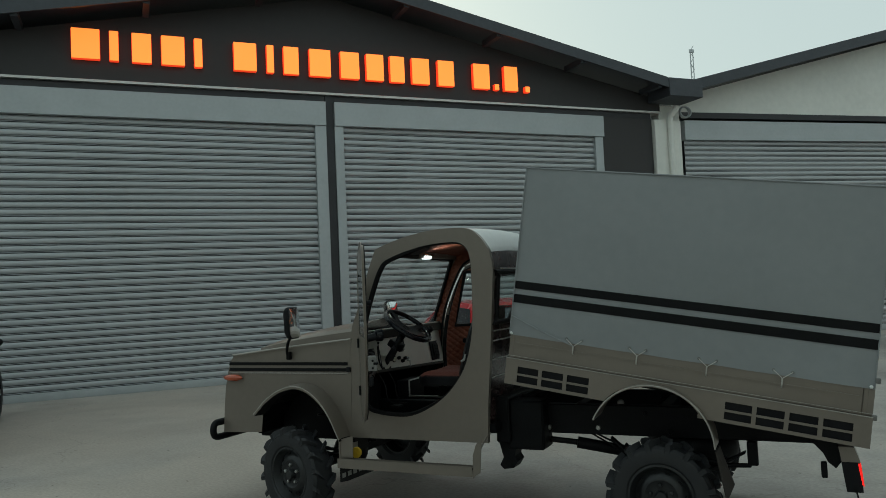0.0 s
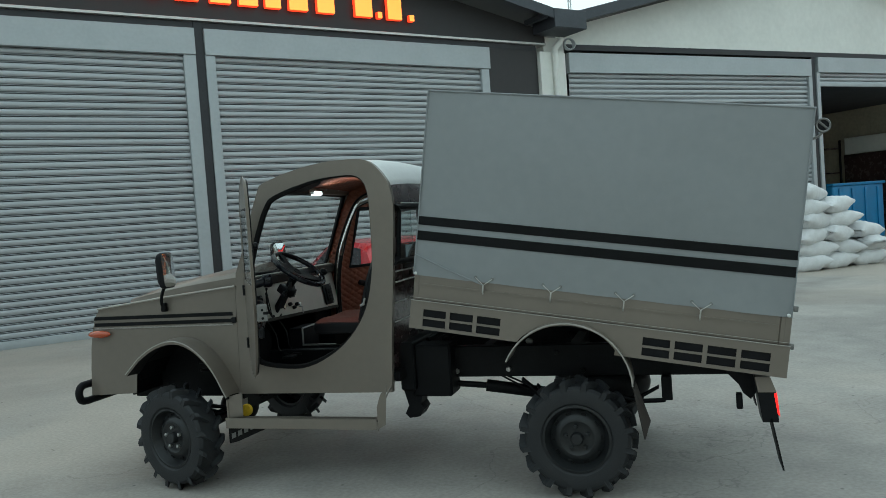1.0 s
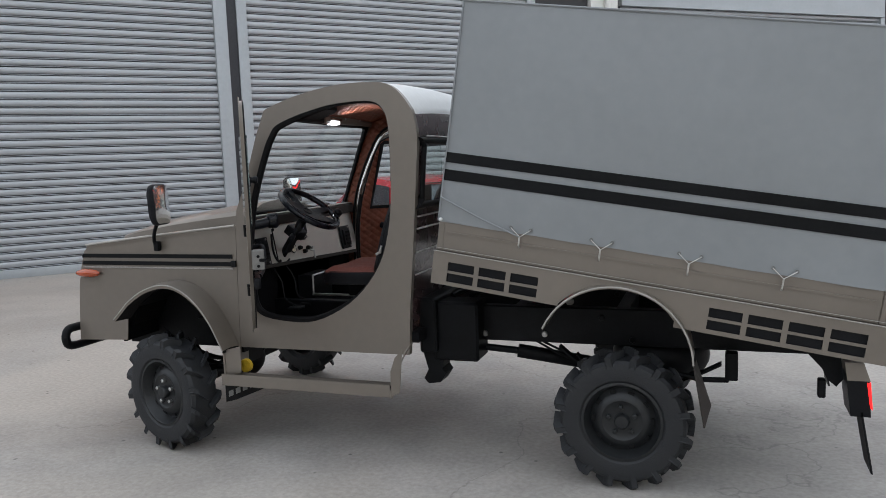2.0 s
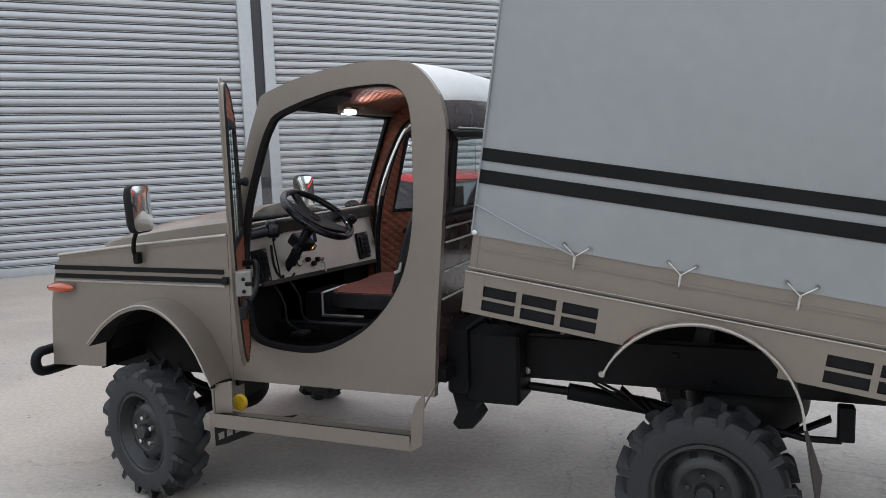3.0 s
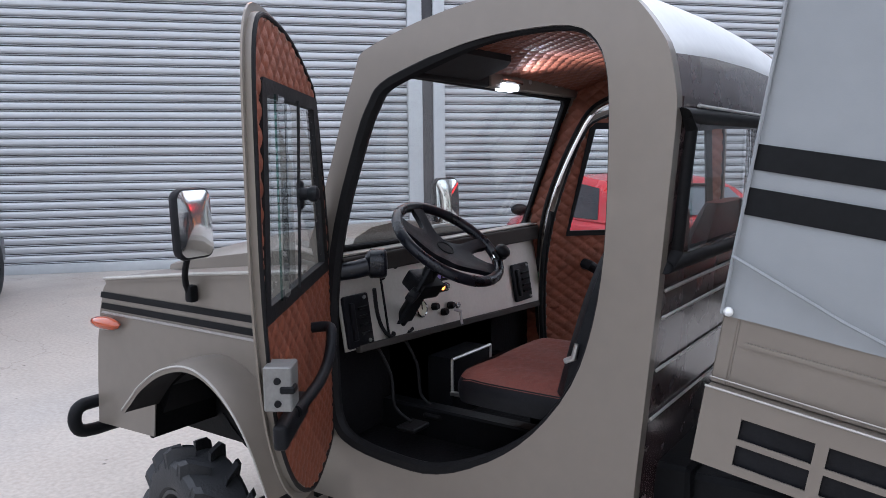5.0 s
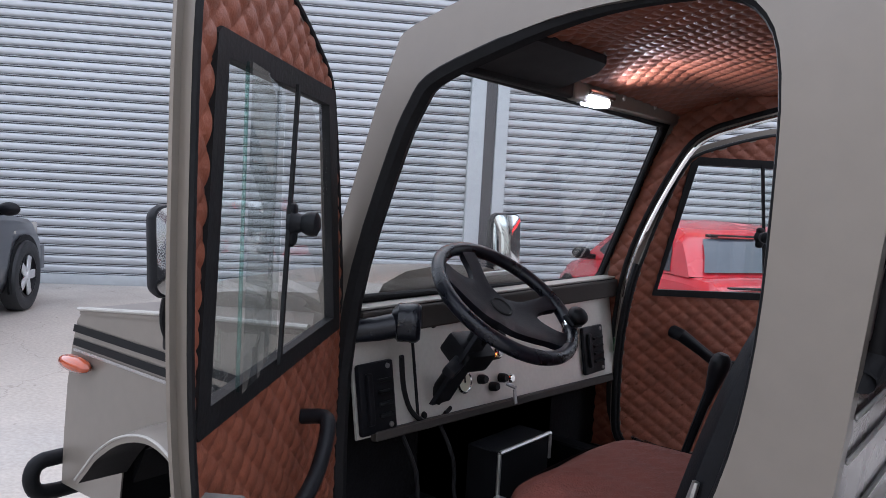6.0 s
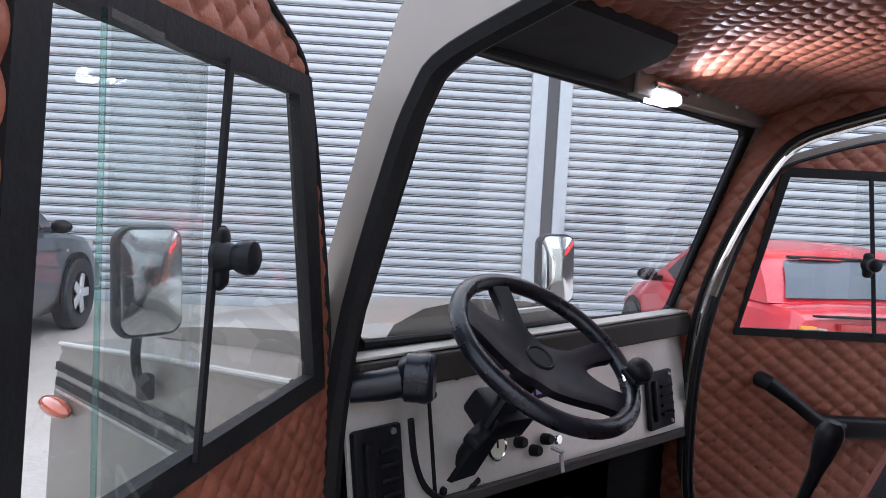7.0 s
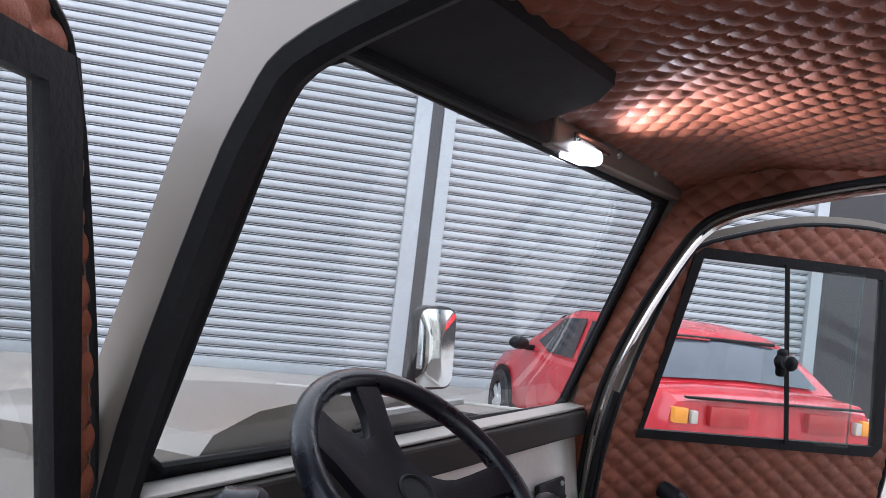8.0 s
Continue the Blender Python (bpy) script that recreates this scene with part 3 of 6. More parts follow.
for y, t, HOLE in ((0.0, 0.035, OPENING), (W, -0.035, OPENING_R)):
    bm = bmesh.new()
    sheet(bm, [CAB, HOLE], XZ(y), (0, t, 0))
    part("cab_side", bm, PAINT, truck, "flat taupe cab side with a rounded door opening", smooth=False)
    if y:
        bm = bmesh.new()
        rows = [[bm.verts.new((a, y - d, b)) for d in (0.006, 0.040)] for a, b in offset_loop(HOLE, -0.002)]
        for r0, r1 in zip(rows, rows[1:] + rows[:1]):
            bm.faces.new((r0[0], r1[0], r1[1], r0[1]))
        part("reveal", bm, RUBBER, truck, "black rubber lining of the door opening")
    bm = bmesh.new()
    tube(bm, [(a, y + t * 0.6, b) for a, b in HOLE], [0.022 - 0.012 * min(1, max(0, (a + 0.5) / 0.2)) * min(1, max(0, (b - 0.72) / 0.15)) if y == 0 else 0.010 for a, b in HOLE], 8, True)
    part("door_seal", bm, RUBBER, truck, "black rubber door seal")
    bm = bmesh.new()
    sheet(bm, [NOSE], XZ(y), (0, t * 0.14, 0))
    part("nose_side", bm, PAINT, truck, "taupe front wing panel", smooth=False)
    sgn = -1 if y == 0 else 1
    # stripes along the nose
    for z0, z1, mt in ((1.012, 1.034, BLACK_STRIPE), (0.972, 0.994, BLACK_STRIPE), (0.955, 0.964, BRIGHT_LINE)):
        bm = bmesh.new()
        sheet(bm, [[(-0.985, z0), (-0.985, z1), (-1.985, z1 - 0.001), (-1.993, z0 - 0.001)]], XZ(y + sgn * 0.003), (0, sgn * 0.002, 0))
        part("stripe", bm, mt, truck, smooth=False)
    # flared wheel arch
    JOIN = [(-1.69, 0.682), (-1.625, 0.752), (-1.57, 0.798), (-1.475, 0.858), (-1.375, 0.888), (-1.29, 0.885), (-1.195, 0.848), (-1.11, 0.775), (-1.05, 0.69), (-1.0, 0.59), (-0.985, 0.545)]
    LIP = [(-1.673, 0.693), (-1.615, 0.748), (-1.57, 0.790), (-1.475, 0.850), (-1.375, 0.883), (-1.29, 0.884), (-1.205, 0.850), (-1.125, 0.785), (-1.06, 0.700), (-1.005, 0.592), (-0.985, 0.550)]
    OUT = [-0.145] * 11
    bm = bmesh.new()
    a = smooth_loop([(j[0], 0.004, j[1]) for j in JOIN], 4, False)
    b = smooth_loop([(l[0], o, l[1]) for l, o in zip(LIP, OUT)], 4, False)
    rows = []
    for k in range(5):
        s = k / 4
        rows.append([bm.verts.new((p[0] * (1 - s) + q[0] * s, y + (-sgn) * (p[1] * (1 - s) + q[1] * s), p[2] * (1 - s) + q[2] * s + 0.008 * math.sin(math.pi * s))) for p, q in zip(a, b)])
    rows.append([bm.verts.new((q[0], y - sgn * (q[1] + 0.004), q[2] - 0.018)) for q in b])
    for r0, r1 in zip(rows, rows[1:]):
        for i in range(len(r0) - 1):
            bm.faces.new((r0[i], r0[i + 1], r1[i + 1], r1[i]))
    part("wheel_arch", bm, PAINT, truck, "flared taupe wheel arch")
    bm = bmesh.new()
    tube(bm, [(q[0], y - sgn * q[1], q[2]) for q in b], 0.0035, 6)
    part("arch_lip", bm, PALE_TAUPE, truck)
    # Black sheet under the flare, added to deepen the shade there.
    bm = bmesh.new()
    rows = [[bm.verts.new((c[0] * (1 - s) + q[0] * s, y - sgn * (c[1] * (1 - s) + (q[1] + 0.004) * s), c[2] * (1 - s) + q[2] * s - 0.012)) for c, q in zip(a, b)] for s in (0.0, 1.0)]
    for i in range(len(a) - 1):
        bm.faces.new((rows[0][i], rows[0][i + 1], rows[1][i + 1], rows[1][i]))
    part("arch_shade", bm, RUBBER, truck, "black sheet that deepens the shade under the wheel arch")
    # inner wheel well, dark
    bm = bmesh.new()
    sheet(bm, [[(-1.72, 0.62), (-1.66, 0.73), (-1.45, 0.872), (-1.25, 0.872), (-1.10, 0.76), (-1.02, 0.5), (-0.98, 0.5), (-0.98, 1.0), (-1.85, 1.0)]], XZ(y - sgn * 0.04), (0, -sgn * 0.25, 0))
    part("wheel_well", bm, CHASSIS, truck, "black inner wheel well", smooth=False)
    bm = bmesh.new()
    box(bm, -1.95, -0.96, *sorted((y - sgn * 0.28, y - sgn * 0.30)), 0.46, 1.06)
    box(bm, -1.755, -1.74, *sorted((y - sgn * 0.006, y - sgn * 0.279)), 0.535, 1.0)
    part("inner_wing", bm, CHASSIS, truck, "black inner wing", smooth=False)
    # mudguard plate and step
    bm = bmesh.new()
    sheet(bm, [[(-1.005, 0.545), (-0.90, 0.572), (-0.905, 0.432), (-1.0, 0.42)]], XZ(y + sgn * 0.11), (0, -sgn * 0.006, 0))
    box(bm, -1.006, -0.995, *sorted((y + sgn * 0.115, y - sgn * 0.1)), 0.40, 0.545, 0, 1)
    part("mud_plate", bm, PAINT, truck, "taupe splash plate", smooth=False)
    bm = bmesh.new()
    box(bm, -1.02, -1.008, *sorted((y - sgn * 0.02, y - sgn * 0.26)), 0.42, 0.62, 0, 1)
    part("splash_guard", bm, CHASSIS, truck, "black splash guard", smooth=False)
    bm = bmesh.new()
    box(bm, -0.992, -0.962, *sorted((y + sgn * 0.001, y + sgn * 0.014)), 0.968, 1.002, 0.004)
    part("door_stop", bm, RUBBER, truck, "black rubber door stop")
    bm = bmesh.new()
    box(bm, -1.0, -0.05, *sorted((y + sgn * 0.145, y + sgn * 0.142)), 0.372, 0.432)
    box(bm, -1.0, -0.05, *sorted((y + sgn * 0.1415, y + sgn * 0.078)), 0.402, 0.406)
    box(bm, -1.0, -0.05, *sorted((y + sgn * 0.0775, y + sgn * 0.0745)), 0.372, 0.426)
    step = part("side_step", bm, PAINT, truck, "narrow folded steel side step", smooth=False)
    bm = bmesh.new()
    box(bm, -0.99, -0.06, *sorted((y + sgn * 0.140, y + sgn * 0.080)), 0.4065, 0.4095)
    part("tread", bm, CHASSIS, step, "dark non-slip tread", smooth=False)
    bm = bmesh.new()
    prof = smooth_loop([(-0.145, 0.372), (-0.145, 0.44), (-0.138, 0.50), (-0.11, 0.555), (-0.06, 0.60), (-0.012, 0.615), (-0.012, 0.605), (-0.055, 0.588), (-0.10, 0.545), (-0.123, 0.49), (-0.126, 0.44), (-0.126, 0.372)], 2)
    sheet(bm, [prof], lambda a, b: (-0.048 + max(0, b - 0.40) * 0.33, y + sgn * -a, b), (0.005, 0, 0))
    sheet(bm, [[(-0.045, 0.372), (0.002, 0.400), (0.022, 0.612), (-0.018, 0.565), (-0.042, 0.50)]], XZ(y + sgn * 0.140), (0, sgn * 0.005, 0))
    part("step_bracket", bm, PAINT, truck, smooth=False)

# nose: front skin, bonnet and raised engine hump
bm = bmesh.new()
prof = [(-1.945, 1.079), (-1.978, 1.043), (-2.005, 0.97), (-2.033, 0.85), (-2.05, 0.7), (-2.062, 0.533)]
for (a, b), (c, d) in zip(prof, prof[1:]):
    q = [bm.verts.new(p) for p in ((a, 0.002, b), (c, 0.002, d), (c, W - 0.002, d), (a, W - 0.002, b))]
    bm.faces.new(q)
bmesh.ops.remove_doubles(bm, verts=bm.verts, dist=0.001)
part("front_panel", bm, PAINT, truck, "taupe front panel")
bm = bmesh.new()
for x0, z0, x1, z1 in ((-0.95, 1.185, -1.45, 1.138), (-1.45, 1.138, -1.952, 1.083)):
    bm.faces.new([bm.verts.new(p) for p in ((x0, -0.006, z0), (x1, -0.006, z1), (x1, W + 0.006, z1), (x0, W + 0.006, z0))])
bmesh.ops.remove_doubles(bm, verts=bm.verts, dist=0.001)
r = bmesh.ops.extrude_face_region(bm, geom=bm.faces[:])
bmesh.ops.translate(bm, vec=(0, 0, -0.016), verts=[g for g in r["geom"] if isinstance(g, bmesh.types.BMVert)])
bonnet = part("bonnet", bm, PAINT, truck, "taupe bonnet with a bright folded edge", smooth=False)
for y in (-0.008, W + 0.008):
    bm = bmesh.new()
    tube(bm, [(-0.955, y, 1.186), (-1.45, y, 1.139), (-1.954, y, 1.083)], 0.006, 8)
    part("bonnet_edge", bm, PALE_TAUPE, bonnet)
bm = bmesh.new()
HUMP = [(-1.868, 0.030), (-1.80, 0.048), (-1.70, 0.068), (-1.5, 0.094), (-1.25, 0.108), (-0.97, 0.112)]
rows = []
for x, h in smooth_loop(HUMP, 4, False):
    zb = 1.185 - 0.094 * (-0.95 - x)
    rows.append([bm.verts.new((x, y, zb + h * k)) for y, k in ((0.20, -0.05), (0.204, 0.45), (0.225, 0.68), (0.30, 0.9), (0.45, 1.0), (0.62, 0.86), (0.78, 0.55), (0.92, 0.32), (0.97, -0.05))])
for r0, r1 in zip(rows, rows[1:]):
    for i in range(8):
        bm.faces.new((r0[i], r0[i + 1], r1[i + 1], r1[i]))
bm.faces.new(rows[-1])
bm.faces.new(rows[0][::-1])
bmesh.ops.recalc_face_normals(bm, faces=bm.faces[:])
part("bonnet_hump", bm, PAINT, bonnet, "raised middle of the bonnet")
bm = bmesh.new()
loop = [(-0.0, 0.606), (-0.040, 0.606), (-0.066, 0.592), (-0.077, 0.556), (-0.066, 0.520), (-0.040, 0.506), (0.0, 0.502)]
loop = loop[:1] + smooth_loop(loop[1:-1], 3, False) + loop[-1:]
ring_ = [(y, z) for y, z in loop] + [(W - y, z) for y, z in loop[::-1]]
tube(bm, [(-2.092, y, z) for y, z in ring_], 0.024, 12, True)
part("bull_bar", bm, CHASSIS, truck, "bent black tube bumper")
for y in (-0.02, W + 0.02):
    bm = bmesh.new()
    bmesh.ops.create_uvsphere(bm, u_segments=16, v_segments=10, radius=1, matrix=pose(-1.947, y, 0.925) @ Matrix.Diagonal((0.085, 0.028, 0.024, 1)))
    part("side_indicator", bm, AMBER_LENS, truck, "orange side indicator")

# underside and floor of the cab
bm = bmesh.new()
box(bm, -0.97, 0.04, 0.03, W - 0.03, 0.60, 0.655)
part("cab_floor", bm, CARPET, truck, "black cab floor", smooth=False)
bm = bmesh.new()
box(bm, -1.9, -0.93, 0.3, W - 0.3, 0.62, 1.05, 0.03)
part("engine_bay", bm, CHASSIS, truck)

# roof, back wall
ROOFLINE = [p for p in CAB if p[1] > 1.54 and p[0] > -0.75]
bm = bmesh.new()
rows = []
cols = [(0.036, 0.0), (0.12, 0.005), (0.3, 0.014), (W / 2, 0.020), (W - 0.3, 0.014), (W - 0.12, 0.005), (W - 0.036, 0.0)]
for a, b in ROOFLINE:
    rows.append([bm.verts.new((a, y, b - 0.004 + h)) for y, h in cols])
for k, (r0, r1) in enumerate(zip(rows, rows[1:])):
    a, b = ROOFLINE[k][0] + ROOFLINE[k + 1][0], ROOFLINE[k][1] + ROOFLINE[k + 1][1]
    for i in range(len(cols) - 1):
        f = bm.faces.new((r0[i], r0[i + 1], r1[i + 1], r1[i]))
        f.material_index = 0 if (b / 2 > 1.703 and a / 2 > -0.7) else 1
part("roof", bm, [WHITE_ROOF, BROWN], truck, "white vinyl roof over a dark brown rim")
bm = bmesh.new()
RW = [(0.085, 1.30), (0.085, 1.555), (0.105, 1.575), (W - 0.105, 1.575), (W - 0.085, 1.555), (W - 0.085, 1.30), (W - 0.105, 1.28), (0.105, 1.28)]
backx = lambda z: 0.016 + (z - 0.8) * 0.088
sheet(bm, [[(0.036, 0.655), (W - 0.036, 0.655), (W - 0.036, 1.62), (0.036, 1.62)], RW], lambda a, b: (backx(b), a, b), (-0.03, 0, 0))
back = part("back_wall", bm, BROWN, truck, "glossy dark brown cab back wall", smooth=False)
bm = bmesh.new()
tube(bm, [(backx(b) + 0.006, a, b) for a, b in smooth_loop(offset_loop(RW, 0.008), 2)], 0.016, 12, True)
part("window_rubber", bm, RUBBER, back)
bm = bmesh.new()
bm.faces.new([bm.verts.new((backx(b) - 0.01, a, b)) for a, b in RW])
o = part("rear_pane", bm, PANE, back, "clear rear window")
rim = bmesh.new()
tube(rim, [(backx(1.60) + 0.012, a, 1.603) for a in (0.10, 0.35, W - 0.35, W - 0.10)], 0.004, 6)
part("bright_bead", rim, EDGE, back, "thin bright bead over the rear window")
o.visible_shadow = False
for z in (1.215, 1.155, 1.04, 0.93):
    bm = bmesh.new()
    box(bm, backx(z) + 0.001, backx(z) + 0.008, 0.04, W - 0.04, z, z + 0.009, 0.003, 1)
    part("back_moulding", bm, EDGE, back)

# windscreen, pillars and frame
scr = lambda z: -0.737 - (1.752 - z) * 0.393
bm = bmesh.new()
SCREEN = [(0.094, 1.262), (0.092, 1.66), (0.107, 1.705), (0.150, 1.727), (1.190, 1.712), (1.212, 1.695), (1.232, 1.235), (1.215, 1.217), (0.12, 1.240)]
bm.faces.new([bm.verts.new((scr(b), a, b)) for a, b in SCREEN])
o = part("windscreen", bm, PANE, truck, "clear flat windscreen")
o.visible_shadow = False
bm = bmesh.new()
sheet(bm, [[(0.036, 1.20), (W - 0.036, 1.19), (W - 0.036, 1.765), (0.036, 1.765)], SCREEN], lambda a, b: (scr(b) - 0.012, a, b), (0.02, 0, 0))
part("screen_frame", bm, RUBBER, truck, "black windscreen frame", smooth=False)
bm = bmesh.new()
tube(bm, [(scr(b) + 0.004, a, b) for a, b in SCREEN], 0.008, 8, True)
part("screen_rubber", bm, RUBBER, truck, "black windscreen rubber")

# ---- wheels ----
def tyre_mesh(R=0.31, w=0.17):
    bm = bmesh.new()
    h = w / 2
    prof = [(0.175, -h * 0.75), (0.19, -h * 0.92), (0.235, -h), (0.262, -h * 0.93), (R - 0.034, -h * 0.75), (R - 0.028, 0), (R - 0.034, h * 0.75), (0.262, h * 0.93), (0.235, h), (0.19, h * 0.92), (0.175, h * 0.75)]
    lathe(bm, prof, 48, None, True)
    return bm


def lug_mesh(sgn, R=0.31, w=0.17):
    """One slanted traction lug that runs from the middle of the tread over the shoulder."""
    bm = bmesh.new()
    h = w / 2
    q = []
    for s in range(5):
        u = s / 4
        y = sgn * (0.012 + (h * 0.99 - 0.012) * u)
        a = 0.20 * u
        top = R if u < 0.75 else R - 0.014 * (u - 0.75) / 0.25
        low = R - 0.045 if u < 0.9 else R - 0.06
        wd = 0.040 + 0.018 * u
        q.append([bm.verts.new((r * math.cos(t), y, r * math.sin(t))) for r, t in ((low, a - wd), (top, a - wd * 0.72), (top, a + wd * 0.72), (low, a + wd))])
    for r0, r1 in zip(q, q[1:]):
        for j in range(3):
            bm.faces.new((r0[j], r0[j + 1], r1[j + 1], r1[j]))
    bm.faces.new(q[0])
    end = [bm.verts.new(((R - 0.07) * math.cos(t), sgn * h * 0.93, (R - 0.07) * math.sin(t))) for t in (0.17, 0.23)]
    bm.faces.new((q[-1][1], q[-1][2], end[1], end[0]))
    bm.faces.new((q[-1][0], q[-1][1], end[0]))
    bm.faces.new((q[-1][2], q[-1][3], end[1]))
    bmesh.ops.recalc_face_normals(bm, faces=bm.faces)
    me = bpy.data.meshes.new("lug")
    bm.to_mesh(me)
    bm.free()
    me.materials.append(TYRE)
    return me


LUGS = {sgn: lug_mesh(sgn) for sgn in (-1, 1)}


def wheel(x, y, face, steer):
    e = new("wheel")
    e.parent = truck
    e.matrix_basis = pose(x, y, 0.31, 0, 0, (0 if face < 0 else 180) + steer)
    tagged(e, "black steel wheel with a lugged tractor tyre")
    ty = part("tyre", tyre_mesh(), TYRE, e, "lugged tractor tyre")
    for i in range(16):
        for sgn in (-1, 1):
            lug = new("lug", LUGS[sgn])
            lug.parent = ty
            lug.matrix_basis = pose(0, 0, 0, 0, -22.5 * (i + (0.5 if sgn > 0 else 0)), 0)
    bm = bmesh.new()
    lathe(bm, [(0.176, -0.062), (0.180, -0.072), (0.168, -0.074), (0.160, -0.06), (0.150, -0.03), (0.143, -0.022), (0.125, -0.034), (0.105, -0.05), (0.09, -0.052), (0.075, -0.044), (0.05, -0.044), (0.0, -0.044)], 40)
    lathe(bm, [(0.176, 0.06), (0.16, 0.06), (0.143, -0.02)], 40)
    part("rim", bm, RIM, e, "black pressed-steel rim")
    bm = bmesh.new()
    lathe(bm, [(0.034, -0.045), (0.034, -0.065), (0.028, -0.075), (0.0, -0.077)], 20)
    part("hub_cap", bm, RIM, e)
    for i in range(5):
        a = 2 * math.pi * i / 5 + 0.4
        bm = bmesh.new()
        lathe(bm, [(0.011, -0.044), (0.011, -0.06), (0.007, -0.063), (0.0, -0.063)], 6, pose(0.06 * math.cos(a), 0, 0.06 * math.sin(a)))
        part("wheel_nut", bm, STEEL if x < 0 else RIM, e)
    for i in range(10):
        a = 2 * math.pi * i / 10
        bm = bmesh.new()
        box(bm, -0.014, 0.014, -0.036, -0.028, -0.007, 0.007, 0, 1, pose(0.128 * math.cos(a), 0, 0.128 * math.sin(a), 0, -math.degrees(a) + 90, 0))
        part("rim_slot", bm, BLACK_STRIPE, e, smooth=False)
    return e


wheel(-1.36, -0.09, -1, -15)
wheel(-1.36, W + 0.075, 1, -15)
wheel(1.03, 0.005, -1, 0)
wheel(1.03, W - 0.005, 1, 0)

# ---- chassis ----
for y in (0.29, W - 0.35):
    bm = bmesh.new()
    box(bm, -1.8, 2.03, y, y + 0.06, 0.565, 0.745, 0.006, 1)
    part("frame_rail", bm, CHASSIS, truck, "black steel frame rail", smooth=False)
    # The two steel ones stand for light ground seen through rail holes.
    for x, z in ((0.306, 0.60), (0.616, 0.608), (0.9, 0.70), (1.045, 0.597), (1.35, 0.67)):
        bm = bmesh.new()
        lathe(bm, [(0.0, -0.012), (0.013, -0.012), (0.016, -0.004), (0.016, 0.0)], 8, pose(x, y - 0.001, z))
        part("frame_bolt_and_light_spot", bm, STEEL if x < 0.7 else CHASSIS, truck)
for x in (0.42, 0.95, 1.5, 1.95):
    bm = bmesh.new()
    box(bm, x, x + 0.07, 0.35, W - 0.35, 0.6, 0.72, 0.006, 1)
    part("cross_member", bm, CHASSIS, truck, smooth=False)
bm = bmesh.new()
box(bm, 0.0, 0.09, 0.14, W - 0.14, 0.52, 0.80, 0.01, 1)
box(bm, 0.06, 0.30, 0.18, 0.36, 0.475, 0.775, 0.012, 1)
part("side_box", bm, CHASSIS, truck, "black box behind the cab", smooth=False)
bm = bmesh.new()
sheet(bm, [[(-0.01, 0.53), (0.12, 0.53), (0.095, 0.43), (0.115, 0.40), (0.085, 0.355), (0.02, 0.345), (-0.005, 0.37), (0.02, 0.42)]], XZ(0.2), (0, 0.12, 0))
part("spring_hanger", bm, CHASSIS, truck, "cast black spring hanger", smooth=False)
# tipping ladder frame under the bed, propeller shaft, ram, axles
for x0 in (0.12, 0.22):
    bm = bmesh.new()
    tube(bm, [(x0, 0.34, 0.78), (x0 + 0.28, 0.8, 0.9)], 0.016, 8)
    part("strut", bm, CHASSIS, truck)
bm = bmesh.new()
tube(bm, [(0.28, 0.33, 0.52), (0.46, 0.36, 0.50)], 0.018, 10)
tube(bm, [(0.46, 0.36, 0.50), (0.80, 0.46, 0.43), (0.98, 0.5, 0.36)], 0.036, 12)
part("ram", bm, CHASSIS, truck, "black hydraulic ram")
for k, (a, b) in enumerate((((0.55, 0.3, 0.58), (0.82, 0.36, 0.44)), ((0.6, 0.3, 0.57), (0.86, 0.36, 0.46)))):
    bm = bmesh.new()
    mid = [(a[i] + b[i]) / 2 + (0, 0.02, -0.02)[i] for i in range(3)]
    tube(bm, [a, mid, b], 0.006, 6)
    part("hose", bm, RUBBER, truck)
for x in (-1.36, 1.03):
    bm = bmesh.new()
    tube(bm, [(x, 0.05, 0.31), (x, W - 0.05, 0.31)], 0.045, 14)
    bmesh.ops.create_uvsphere(bm, u_segments=18, v_segments=12, radius=0.13, matrix=pose(x, 0.58, 0.32))
    part("axle", bm, CHASSIS, truck, "black axle with round differential")
    for y in (0.30, W - 0.30):
        bm = bmesh.new()
        pts = [(x - 0.34, y, 0.55), (x - 0.22, y, 0.46), (x, y, 0.385), (x + 0.25, y, 0.42), (x + 0.42, y, 0.5)]
        for k in range(3):
            f = 1 - 0.25 * k
            rows = []
            for p in smooth_loop(pts, 4, False):
                q = (x + (p[0] - x) * f, p[1], p[2] - 0.016 * k - (0.02 if k else 0))
                rows.append([bm.verts.new((q[0], q[1] + s * 0.025, q[2] + u * 0.006)) for s, u in ((-1, -1), (1, -1), (1, 1), (-1, 1))])
            for r0, r1 in zip(rows, rows[1:]):
                for j in range(4):
                    bm.faces.new((r0[j], r0[(j + 1) % 4], r1[(j + 1) % 4], r1[j]))
        part("leaf_spring", bm, CHASSIS, truck, "black leaf spring")
bm = bmesh.new()
for k in range(6):
    tube(bm, [(-1.32 + 0.05 * math.cos(a), 0.2 + 0.05 * math.sin(a), 0.62 + 0.05 * k + 0.05 * a / 6.28) for a in [0.4 * i for i in range(16)]], 0.008, 6)
part("coil_spring", bm, CHASSIS, truck, "black coil spring over the front wheel")
bm = bmesh.new()
bmesh.ops.create_uvsphere(bm, u_segments=20, v_segments=14, radius=1, matrix=pose(1.16, 0.55, 0.48) @ Matrix.Diagonal((0.24, 0.22, 0.16, 1)))
part("tank", bm, CHASSIS, truck, "round black tank")
bm = bmesh.new()
tube(bm, [(1.25, 0.28, 0.445), (1.36, 0.26, 0.43), (1.475, 0.24, 0.44), (1.49, 0.24, 0.47)], 0.013, 8)
box(bm, 1.465, 1.52, 0.21, 0.26, 0.445, 0.575, 0.005, 1)
